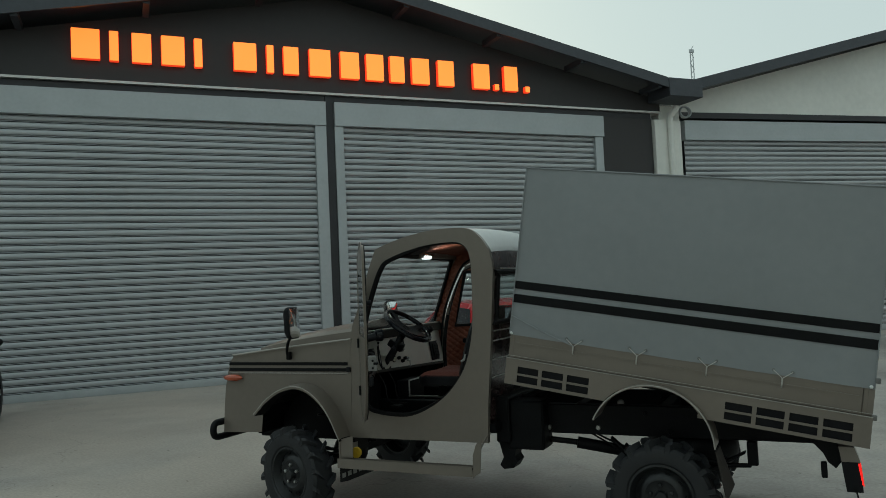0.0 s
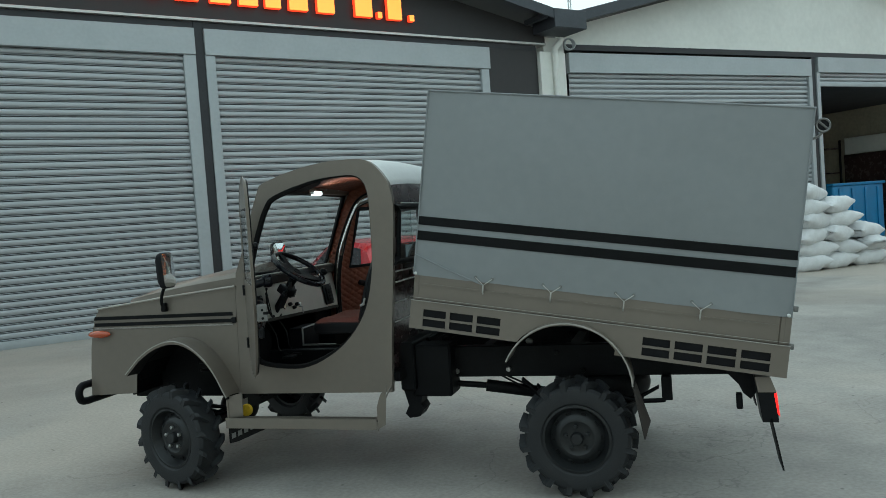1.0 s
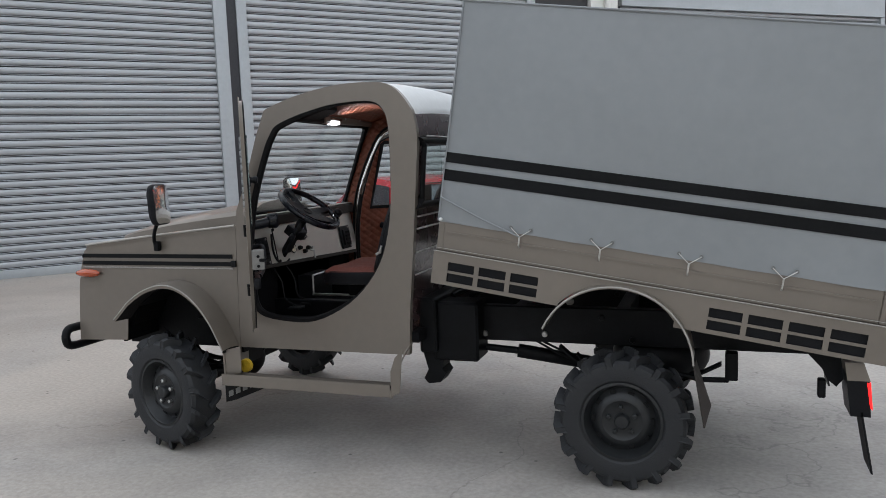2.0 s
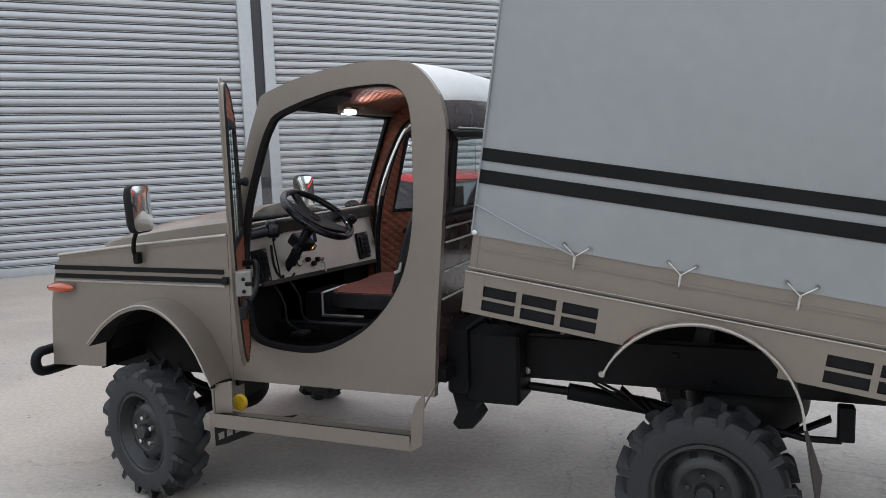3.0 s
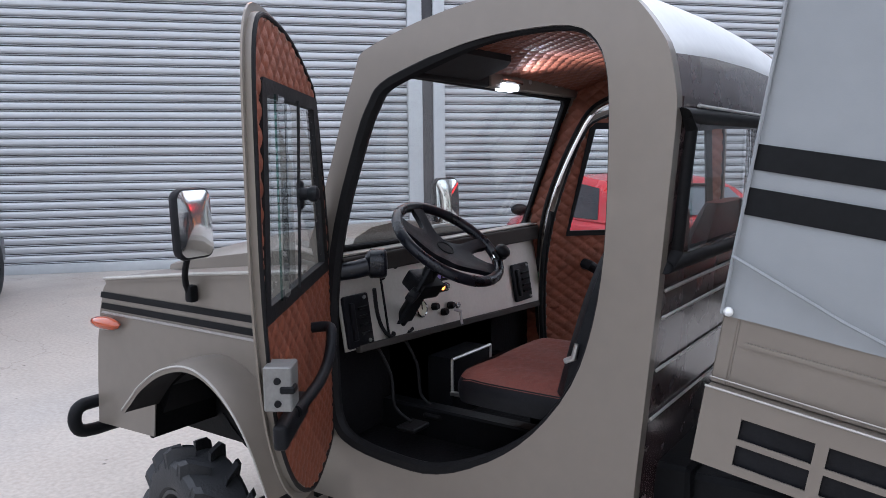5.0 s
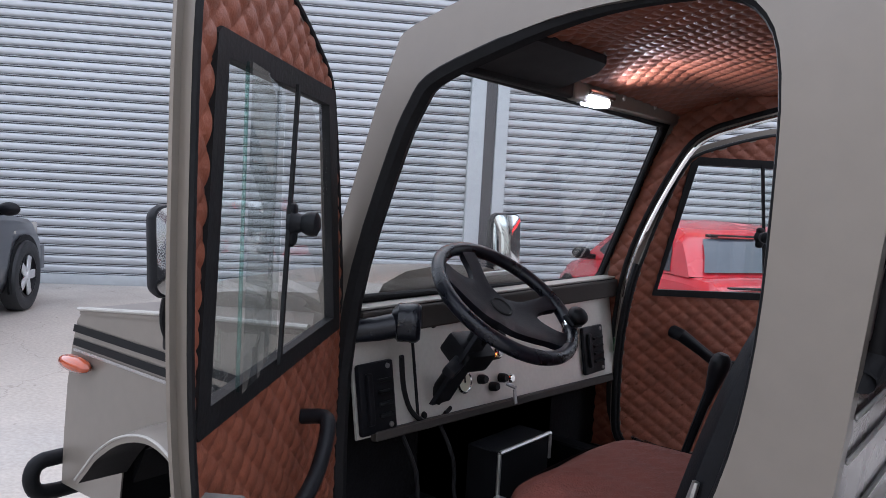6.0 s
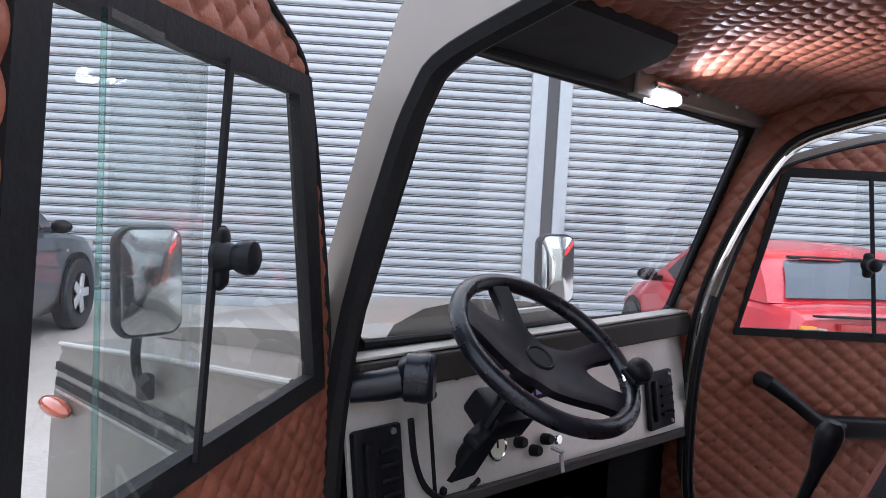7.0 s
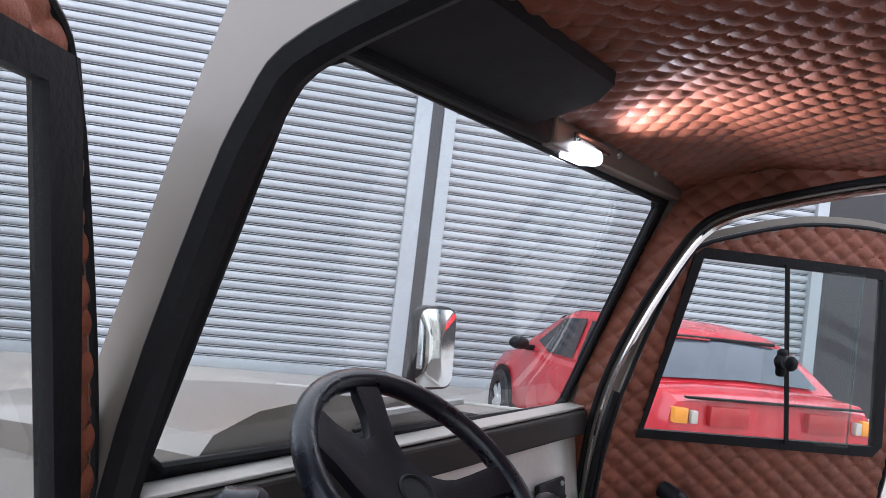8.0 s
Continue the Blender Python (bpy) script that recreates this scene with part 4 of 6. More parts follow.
part("brake_can", bm, CHASSIS, truck, smooth=False)
# Bright discs stand for daylight seen through gaps under the bed.
for x, y, z in ((0.684, 0.626, 0.710), (0.912, 1.09, 0.629)):
    bm = bmesh.new()
    lathe(bm, [(0.0, -0.010), (0.016, -0.010), (0.019, -0.004), (0.019, 0.004), (0.0, 0.004)], 14, pose(x, y, z) @ Matrix.Diagonal((1.2, 1, 1, 1)))
    part("gap_light_spot", bm, EDGE, truck, "bright disc for light seen through gaps under the bed")
# yellow label and small plate behind the front wheel
bm = bmesh.new()
lathe(bm, [(0.0, -0.012), (0.034, -0.012), (0.036, -0.008), (0.036, 0.008), (0.0, 0.008)], 20, pose(-0.925, -0.03, 0.45))
part("reflector", bm, YELLOW, truck, "round yellow reflector")
bm = bmesh.new()
sheet(bm, [[(-0.02, 0.272), (0.03, 0.277), (0.34, 0.366), (-0.02, 0.372)]], lambda a, b: (-0.990 + a * 0.8, -0.10 + a * 0.6, b), (-0.004, 0.006, 0))
flap = part("mud_flap", bm, RUBBER, truck, "black rubber mud flap with white marks", smooth=False)
for k in range(5):
    bm = bmesh.new()
    a = -0.005 + 0.036 * k
    z = 0.298 + 0.011 * k
    sheet(bm, [[(a, z), (a + 0.024, z + 0.007), (a + 0.024, z + 0.037), (a, z + 0.030)]], lambda a, b: (-0.9885 + a * 0.8, -0.102 + a * 0.6, b), (0.0006, -0.0008, 0))
    part("white_mark", bm, LOCK_GREY, flap, smooth=False)

# ---- tipping bed ----
BED = pose(0.165, 0, 0.935, 0, 8.9, 0)
Y0, Y1, BL = -0.10, W + 0.10, 1.91
bed = new("bed")
bed.parent = truck
bed.matrix_basis = BED
tagged(bed, "taupe steel tipping bed raised at the front")
ARCH_C = (0.86, -0.21)
for y, sgn in ((Y0, -1), (Y1, 1)):
    cells = []
    for x0, wd, k in ((0.075, 0.428, 3), (1.232, 0.598, 4)):
        cw = (wd - 0.022 * (k - 1)) / k
        for i in range(k):
            for z0, z1 in ((0.006, 0.046), (0.058, 0.098)):
                a = x0 + i * (cw + 0.022)
                cells.append([(a, z0), (a + cw, z0), (a + cw, z1), (a, z1)])
    arc = [(ARCH_C[0] + 0.33 * math.cos(t), ARCH_C[1] + 0.33 * math.sin(t)) for t in [math.radians(d) for d in range(141, 36, -7)]]
    arc = [p for p in arc if p[1] > -0.012]
    outline = [(0, -0.012), (arc[0][0], -0.012)] + arc + [(arc[-1][0], -0.012), (BL, -0.012), (BL, 0.138), (0, 0.138)]
    bm = bmesh.new()
    sheet(bm, [outline] + cells, XZ(y), (0, -sgn * 0.004, 0))
    part("skirt", bm, PAINT, bed, "taupe skirt with rectangular slots", smooth=False)
    for x0, wd in ((0.055, 0.468), (1.212, 0.638)):
        bm = bmesh.new()
        sheet(bm, [[(x0, 0.0), (x0 + wd, 0.0), (x0 + wd, 0.104), (x0, 0.104)]], XZ(y - sgn * 0.010), (0, -sgn * 0.004, 0))
        part("slot_backing", bm, DARK_PLASTIC, bed, "dark mesh behind the slots", smooth=False)
    bm = bmesh.new()
    tube(bm, [(-0.0, y + sgn * 0.004, 0.142), (BL, y + sgn * 0.004, 0.142)], 0.0024, 6)
    tube(bm, [(0.0, y - sgn * 0.02, 0.154), (BL, y - sgn * 0.02, 0.154)], 0.0014, 6)
    part("rail", bm, PALE_TAUPE, bed, "bright folded edge")
    bm = bmesh.new()
    box(bm, 0.002, BL - 0.002, *sorted((y - sgn * 0.0045, y - sgn * 0.08)), 0.134, 0.139)
    part("ledge", bm, PAINT, bed, "taupe ledge under the drop side", smooth=False)
    bm = bmesh.new()
    box(bm, 0.03, BL - 0.05, *sorted((y - sgn * 0.03, y - sgn * 0.055)), 0.1395, 0.46, 0.004, 1)
    for z in (0.225,):
        box(bm, 0.05, BL - 0.07, *sorted((y - sgn * 0.024, y - sgn * 0.03)), z, z + 0.008)
    part("side_board", bm, PAINT, bed, "ribbed taupe drop side", smooth=False)
    for x0 in (0.0, BL - 0.05):
        bm = bmesh.new()
        box(bm, x0, x0 + 0.045, *sorted((y - sgn * 0.032, y - sgn * 0.07)), 0.138, 0.32, 0.004, 1)
        part("corner_post", bm, PAINT, bed, smooth=False)
    # round mudguard hoop
    bm = bmesh.new()
    hoop = [(1.0 + 0.335 * math.cos(t), 0.60 + 0.33 * math.sin(t)) for t in [math.radians(d) for d in range(155, -6, -7)]]
    inv = BED.inverted()
    rows = []
    for a, b in hoop:
        p, q = inv @ Vector((a, y + sgn * 0.035, b)), inv @ Vector((a, y - sgn * 0.16, b))
        p2, q2 = inv @ Vector((a, y + sgn * 0.035, b - 0.014)), inv @ Vector((a, y - sgn * 0.16, b - 0.005))
        rows.append([bm.verts.new(v) for v in (p, q, q2, p2)])
    for r0, r1 in zip(rows, rows[1:]):
        for j in range(4):
            bm.faces.new((r0[j], r0[(j + 1) % 4], r1[(j + 1) % 4], r1[j]))
    guard = part("mudguard", bm, PAINT, bed, "round taupe mudguard with a thin lip")
    bm = bmesh.new()
    tube(bm, [inv @ Vector((a, y + sgn * 0.036, b - 0.006)) for a, b in hoop], 0.0042, 8)
    part("lip", bm, PALE_TAUPE, guard, "pale taupe lip")
    bm = bmesh.new()
    v = [inv @ Vector(p) for p in ((1.335, y + sgn * 0.035, 0.585), (1.335, y - sgn * 0.15, 0.585), (1.40, y - sgn * 0.15, 0.38), (1.375, y + sgn * 0.03, 0.335))]
    bm.faces.new([bm.verts.new(p) for p in v])
    r = bmesh.ops.extrude_face_region(bm, geom=bm.faces[:])
    bmesh.ops.translate(bm, vec=(0.006, 0, 0), verts=[g for g in r["geom"] if isinstance(g, bmesh.types.BMVert)])
    part("rear_flap", bm, PAINT_SHADED, bed, "taupe steel mud flap", smooth=False)
bm = bmesh.new()
box(bm, 0.0, BL, Y0 + 0.01, Y1 - 0.01, 0.10, 0.132)
box(bm, 0.05, BL - 0.02, 0.30, 0.36, 0.03, 0.10)
box(bm, 0.05, BL - 0.02, W - 0.36, W - 0.30, 0.03, 0.10)
part("bed_floor", bm, CHASSIS, bed, "black bed underframe", smooth=False)
for x0, x1 in ((0.0, 0.03), (BL - 0.03, BL)):
    bm = bmesh.new()
    box(bm, x0, x1, Y0 + 0.03, Y1 - 0.03, 0.14, 0.47, 0.003, 1)
    part("end_board", bm, PAINT, bed, smooth=False)
for i, (x, z) in enumerate(((BL + 0.012, 0.32), (BL + 0.012, 0.14))):
    bm = bmesh.new()
    box(bm, BL - 0.005, BL + 0.018, Y0 + 0.004, Y0 + 0.022, z - 0.014, z + 0.014, 0.004)
    part("tail_catch", bm, LOCK_GREY, bed)

# ---- tarpaulin ----
tarp = new("tarpaulin")
tarp.parent = truck
tarp.matrix_basis = BED
tagged(tarp, "taut grey vinyl tarpaulin with two black bands")
TY0, TY1, TZ0, TZ1 = -0.075, W + 0.075, 0.274, 1.262


def tarp_point(u, v, side):
    """u along the bed, v up: the taut cloth bellies a little and creases near the eyelets."""
    x = 0.0 + u * (BL - 0.005) + (v - 0.3) * 0.0
    z = TZ0 + v * (TZ1 - TZ0)
    belly = -0.018 * math.sin(math.pi * u) * math.sin(math.pi * min(1, v * 1.02))
    belly += 0.004 * noise.noise(Vector((x * 2.2, z * 2.2, side * 3.0)))
    crease = 0.0
    for e in EYES:
        d = x - e
        if v < 0.35:
            crease += 0.004 * (0.35 - v) / 0.35 * math.exp(-((d + 0.12 * v) / (0.03 + 0.06 * v)) ** 2)
    # slack folds that run from the rear lower corner
    for k in range(3):
        g_ = (x - BL) * (0.55 + 0.3 * k) + (z - TZ0) * (1.0 - 0.25 * k) + 0.12
        crease += 0.004 * math.exp(-(g_ / 0.022) ** 2) * max(0, 1 - math.hypot(x - BL, z - TZ0) / 0.75)
    lean = 0.012 * v
    return x, belly + lean - crease, z + (0.001 * math.cos((x - 0.44) / 0.36 * 2 * math.pi) if v == 0 else 0)


EYES = [0.392, 0.753, 1.123, 1.492]
for y, sgn in ((TY0, -1), (TY1, 1)):
    bm = bmesh.new()
    nu, nv = 70, 40
    g = [[None] * (nv + 1) for _ in range(nu + 1)]
    for i in range(nu + 1):
        for j in range(nv + 1):
            x, o_, z = tarp_point(i / nu, j / nv, sgn)
            g[i][j] = bm.verts.new((x, y - sgn * o_, z))
    for i in range(nu):
        for j in range(nv):
            bm.faces.new((g[i][j], g[i + 1][j], g[i + 1][j + 1], g[i][j + 1]))
    part("tarp_side", bm, TARP, tarp)
    for v0, v1 in ((0.548, 0.594), (0.466, 0.516)):
        bm = bmesh.new()
        rows = []
        for i in range(nu + 1):
            r = []
            for z in (v0, (v0 + v1) / 2, v1):
                v = (z - TZ0) / (TZ1 - TZ0)
                x, o_, _ = tarp_point(i / nu, v, sgn)
                r.append(bm.verts.new((x, y - sgn * o_ + sgn * 0.0035, z)))
            rows.append(r)
        for r0, r1 in zip(rows, rows[1:]):
            for j in range(2):
                bm.faces.new((r0[j], r1[j], r1[j + 1], r0[j + 1]))
        part("band", bm, BLACK_STRIPE, tarp, "black band")
bm = bmesh.new()
nu = 30
rows = []
for i in range(nu + 1):
    x = i / nu * (BL - 0.005)
    rows.append([bm.verts.new((x, TY0 + 0.012 + (TY1 - TY0 - 0.024) * j / 14, TZ1 + 0.02 * math.sin(math.pi * j / 14) + 0.004 * math.sin(i * 0.9))) for j in range(15)])
for r0, r1 in zip(rows, rows[1:]):
    for j in range(14):
        bm.faces.new((r0[j], r0[j + 1], r1[j + 1], r1[j]))
part("tarp_top", bm, TARP, tarp)
for x in (0.002, BL - 0.008):
    bm = bmesh.new()
    rows = []
    for j in range(15):
        y = TY0 + 0.006 + (TY1 - TY0 - 0.012) * j / 14
        rows.append([bm.verts.new((x, y, TZ0 + (TZ1 + 0.02 * math.sin(math.pi * j / 14) - TZ0) * k / 10)) for k in range(11)])
    for r0, r1 in zip(rows, rows[1:]):
        for k in range(10):
            bm.faces.new((r0[k], r0[k + 1], r1[k + 1], r1[k]))
    part("tarp_end", bm, TARP, tarp)
for y, sgn in ((TY0, -1), (TY1, 1)):
    bm = bmesh.new()
    tube(bm, [(0.0, y + sgn * 0.012, TZ0 + 0.005), (0.0, y + sgn * 0.0, 0.8), (0.0, y - sgn * 0.008, TZ1)], 0.0035, 6)
    tube(bm, [(0.0, y - sgn * 0.010, TZ1), (BL, y - sgn * 0.010, TZ1)], 0.005, 6)
    tube(bm, [(BL - 0.005, y + sgn * 0.004, TZ0), (BL - 0.005, y - sgn * 0.008, TZ1)], 0.0035, 6)
    part("hem", bm, TARP, tarp, "welded hem")
    for e in EYES:
        for dx in (-0.045, 0.045):
            bm = bmesh.new()
            lathe(bm, [(0.004, -0.003), (0.008, -0.003), (0.008, 0.002), (0.004, 0.002)], 10, pose(e + dx, y + sgn * 0.008, TZ0 + 0.025), True)
            part("eyelet", bm, LOCK_GREY, tarp)
        bm = bmesh.new()
        tube(bm, [(e - 0.045, y + sgn * 0.014, TZ0 + 0.024), (e, y + sgn * 0.012, TZ0 - 0.012), (e + 0.045, y + sgn * 0.014, TZ0 + 0.024)], 0.0024, 6)
        part("cord", bm, EDGE, tarp, "pale cord")
        bm = bmesh.new()
        tube(bm, [(e, y + sgn * 0.004, TZ0 - 0.06), (e, y + sgn * 0.016, TZ0 - 0.05), (e, y + sgn * 0.018, TZ0 - 0.01)], 0.0042, 6)
        part("hook", bm, EDGE, tarp, "small steel hook")
    bm = bmesh.new()
    tube(bm, [(0.0, y + sgn * 0.016, TZ0 + 0.115), (0.2, y + sgn * 0.02, TZ0 + 0.045), (EYES[0], y + sgn * 0.016, TZ0 - 0.012)], 0.0035, 6)
    part("rope", bm, TARP, tarp, "grey tensioning rope")
    for x in (0.012, BL - 0.02):
        bm = bmesh.new()
        bmesh.ops.create_uvsphere(bm, u_segments=10, v_segments=8, radius=0.009, matrix=pose(x, y + sgn * 0.014, TZ0 + 0.012))
        part("knot", bm, WHITE_ROOF, tarp)

# ---- rear lamps and flaps ----
for y, sgn in ((-0.04, -1), (W + 0.04, 1)):
    e = new("tail_lamp")
    e.parent = truck
    tagged(e, "black tail lamp with a lit red lens under a taupe hood")
    bm = bmesh.new()
    sheet(bm, [[(1.917, 0.618), (1.982, 0.618), (2.006, 0.55), (2.014, 0.40), (1.94, 0.40), (1.928, 0.50)]], XZ(y), (0, -sgn * 0.16, 0))
    part("housing", bm, DARK_PLASTIC, e, smooth=False)
    bm = bmesh.new()
    sheet(bm, [[(1.914, 0.622), (1.984, 0.622), (2.009, 0.548), (1.925, 0.548)]], XZ(y + sgn * 0.003), (0, -sgn * 0.166, 0))
    part("hood", bm, PAINT, e, "taupe steel hood over the lamp", smooth=False)
    bm = bmesh.new()
    sheet(bm, [[(1.997, 0.542), (2.010, 0.542), (2.019, 0.43), (2.010, 0.44)]], XZ(y + sgn * 0.004), (0, -sgn * 0.12, 0))
    part("red_lens", bm, LAMP_RED, e, "lit red lens", smooth=False)
    bm = bmesh.new()
    sheet(bm, [[(0.0, 0.0), (0.16, 0.0), (0.15, -0.25), (0.0, -0.256)]], lambda a, b: (1.976 - b * 0.17, y - sgn * a, 0.42 + b), (0.008, 0, 0))
    part("rear_mud_flap", bm, RUBBER, truck, "black hanging mud flap", smooth=False)
    bm = bmesh.new()
    sheet(bm, [[(1.79, 0.625), (1.97, 0.62), (1.94, 0.54), (1.90, 0.49), (1.865, 0.52), (1.845, 0.565)]], XZ(y - sgn * 0.1), (0, -sgn * 0.02, 0))
    part("lamp_bracket", bm, CHASSIS, truck, smooth=False)
bm = bmesh.new()
box(bm, 1.83, 1.86, 0.05, 0.09, 0.44, 0.52, 0.005, 1)
part("rear_hook", bm, CHASSIS, truck, smooth=False)

# ---- doors ----
DOOR = [((a + 0.83) * 0.957, b) for a, b in offset_loop(OPENING, -0.012)]
WIN = [(0.060, 1.226), (0.163, 1.618), (0.169, 1.624), (0.640, 1.624), (0.646, 1.618), (0.672, 1.232), (0.666, 1.226)]
FRAME = [(0.008, 1.200), (0.113, 1.620), (0.126, 1.648), (0.664, 1.649), (0.675, 1.640), (0.704, 1.208), (0.698, 1.200)]
WIN_R = [(0.058, 1.238), (0.160, 1.642), (0.166, 1.648), (0.640, 1.650), (0.646, 1.644), (0.665, 1.244), (0.660, 1.238)]
FRAME_R = offset_loop(WIN_R, 0.020)


def door(m, sgn, label, WIN, FRAME):
    """A cab door: u from its hinge, n outwards; sgn -1 on the left side of the truck."""
    d = new("door")
    d.parent = truck
    d.matrix_basis = m
    tagged(d, label)
    o = sgn  # outward y
    P = lambda off: (lambda a, b: (a, o * off, b))
    bm = bmesh.new()
    sheet(bm, [DOOR, WIN], P(0.006), (0, o * 0.003, 0))
    part("skin", bm, PAINT, d, "taupe outer skin", smooth=False)
    bm = bmesh.new()
    sheet(bm, [offset_loop(DOOR, 0.016), DOOR], P(0.0065), (0, o * 0.004, 0))
    part("flange", bm, PAINT, d, "bright outer flange of the door", smooth=False)
    if sgn > 0:
        bm = bmesh.new()
        lp = offset_loop(DOOR, 0.007)
        h = len(lp) // 2
        tube(bm, [(a, -o * 0.001, b) for a, b in [p for p in lp[h:] if p[1] < 1.40 and p[0] < 0.3] + [p for p in lp[:h] if p[0] < 0.3]], 0.0095, 8)
        part("seal", bm, RUBBER, d, "black rubber seal at the hinge side")
    bm = bmesh.new()
    k = len(DOOR)
    ring = [[bm.verts.new((a, o * h, b)) for h in (0.006, -0.006)] for a, b in DOOR]
    inner = [bm.verts.new((a, -o * 0.006, b)) for a, b in offset_loop(DOOR, -0.014)]
    for i in range(k):
        j = (i + 1) % k
        bm.faces.new((ring[i][0], ring[j][0], ring[j][1], ring[i][1]))
        bm.faces.new((ring[i][1], ring[j][1], inner[j], inner[i]))
    part("edge", bm, PAINT, d, "taupe folded door edge")
    bm = bmesh.new()
    tube(bm, [(a, -o * 0.006, b) for a, b in offset_loop(DOOR, -0.005)], 0.0055, 8, True)
    part("rubber_strip", bm, RUBBER, d, "black rubber strip round the door")
    # quilted lining
    low = offset_loop(DOOR, -0.004)
    wino = offset_loop(FRAME, -0.008)
    bm = bmesh.new()
    quilt(bm, lambda a, b, h: (a, -o * (0.002 + h), b), -0.05, 0.80, 0.68, 1.79, lambda p: inside(p, low) and not inside(p, wino), depth=0.0075)
    part("lining", bm, LEATHER, d, "diamond-quilted tan leather lining")
    # window frame, bar, panes
    bm = bmesh.new()
    sheet(bm, [FRAME, offset_loop(WIN, -0.005)], P(-0.011), (0, o * 0.018, 0))
    fr = part("window_frame", bm, RUBBER, d, "black window frame", smooth=False)
    bm = bmesh.new()
    a, b, c_, e_ = 0.417, 0.427, 0.372, 0.382
    vs = [[bm.verts.new((u, -o * h, z)) for u, z in ((a, WIN[0][1] - 0.003), (b, WIN[0][1] - 0.003), (e_, WIN[3][1] + 0.001), (c_, WIN[3][1] + 0.001))] for h in (0.0125, 0.0175)]
    for q in vs:
        bm.faces.new(q)
    for i in range(4):
        bm.faces.new((vs[0][i], vs[0][(i + 1) % 4], vs[1][(i + 1) % 4], vs[1][i]))
    part("divider", bm, RUBBER, fr, smooth=False)
    for u0, u1, off, mt in ((0.07, 0.40, -0.004, PANE), (0.36, 0.665, 0.006, PANE), (0.40, 0.585, -0.012, PANE_GREEN)):
        bm = bmesh.new()
        zt = WIN[3][1]
        q = [(u0 + (0.095 if u0 < 0.1 else 0), zt), (u1, zt), (u1, WIN[0][1] - 0.002), (u0, WIN[0][1] - 0.002)]
        bm.faces.new([bm.verts.new((a, o * off - o * (0.08 if u0 > 0.1 else 0) * (a - 0.51), b)) for a, b in q])
        pn = part("pane", bm, mt, fr, "clear sliding pane")
        pn.visible_shadow = False
    bm = bmesh.new()
    box(bm, 0.5845, 0.5865, *sorted((-o * 0.010, -o * 0.0145)), WIN[0][1], WIN[3][1])
    part("pane_edge", bm, GLASS_EDGE, fr, "green edge of the sliding pane", smooth=False)
    # knob on the sliding pane
    bm = bmesh.new()
    lathe(bm, [(0.0, 0.0), (0.019, 0.0), (0.021, 0.006), (0.015, 0.012), (0.013, 0.020), (0.0165, 0.026), (0.0185, 0.034), (0.017, 0.041), (0.010, 0.045), (0.0, 0.046)], 22, pose(0.388, -o * 0.012, 1.425, 0, 0, 0 if -o > 0 else 180))
    box(bm, 0.374, 0.402, *sorted((-o * 0.008, -o * 0.024)), 1.390, 1.456, 0.010, 3)
    part("pane_knob", bm, DARK_PLASTIC, fr, "black knob on the sliding pane")
    # pull handle and lock plate
    bm = bmesh.new()
    if sgn < 0:
        tube(bm, smooth_loop([(0.268, -o * 0.010, 1.100), (0.275, -o * 0.050, 1.104), (0.300, -o * 0.062, 1.092), (0.335, -o * 0.062, 1.055), (0.385, -o * 0.058, 1.028), (0.46, -o * 0.050, 1.012), (0.58, -o * 0.032, 1.000)], 3, False), 0.0128, 12)
        box(bm, 0.47, 0.69, *sorted((-o * 0.008, -o * 0.036)), 0.958, 1.010, 0.010, 3)
    else:
        tube(bm, [(0.126, -o * 0.012, 1.108), (0.136, -o * 0.050, 1.105), (0.205, -o * 0.054, 1.058), (0.270, -o * 0.052, 1.012), (0.34, -o * 0.045, 0.996)], [0.022, 0.021, 0.0175, 0.018, 0.018], 12)
        box(bm, 0.280, 0.505, *sorted((-o * 0.010, -o * 0.056)), 0.968, 1.022, 0.012, 3)
    part("pull_handle", bm, DARK_PLASTIC, d, "black pull handle")
    bm = bmesh.new()
    if sgn < 0:
        box(bm, 0.665, 0.726, *sorted((-o * 0.004, -o * 0.056)), 1.048, 1.132, 0.003, 1)
    else:
        box(bm, 0.585, 0.725, *sorted((-o * 0.004, -o * 0.020)), 1.01, 1.105, 0.003, 1)
    lk = part("lock_plate", bm, LOCK_GREY if sgn < 0 else DARK_PLASTIC, d, "grey steel lock plate" if sgn < 0 else "black lock plate", smooth=False)
    if sgn < 0:
        for z in (1.064, 1.106):
            bm = bmesh.new()
            lathe(bm, [(0.0, 0.004), (0.006, 0.004), (0.007, 0.0)], 10, pose(0.726, -o * 0.030, z, 0, 0, -90))
            part("screw", bm, CHASSIS, lk)
        bm = bmesh.new()
        box(bm, 0.70, 0.729, *sorted((-o * 0.034, -o * 0.062)), 1.082, 1.096, 0.003, 1)
        part("latch", bm, CHASSIS, lk, "black latch tongue")
    else:
        for u, z in ((0.66, 1.082), (0.66, 1.035), (0.70, 1.06)):
            bm = bmesh.new()
            lathe(bm, [(0.0, 0.004), (0.008, 0.004), (0.009, 0.0)], 10, pose(u, -o * 0.020, z, 0, 0, 0 if -o > 0 else 180))
            part("screw", bm, CHASSIS, lk)
        bm = bmesh.new()
        box(bm, 0.52, 0.70, *sorted((-o * 0.010, -o * 0.050)), 0.955, 0.985, 0.008)
        part("lock_lever", bm, DARK_PLASTIC, d, "black lock lever")
    for z in (0.85, 1.16):
        bm = bmesh.new()
        tube(bm, [(-0.012, o * 0.012, z - 0.03), (-0.012, o * 0.012, z + 0.03)], 0.011, 10)
        part("hinge", bm, CHASSIS, d)
    return d


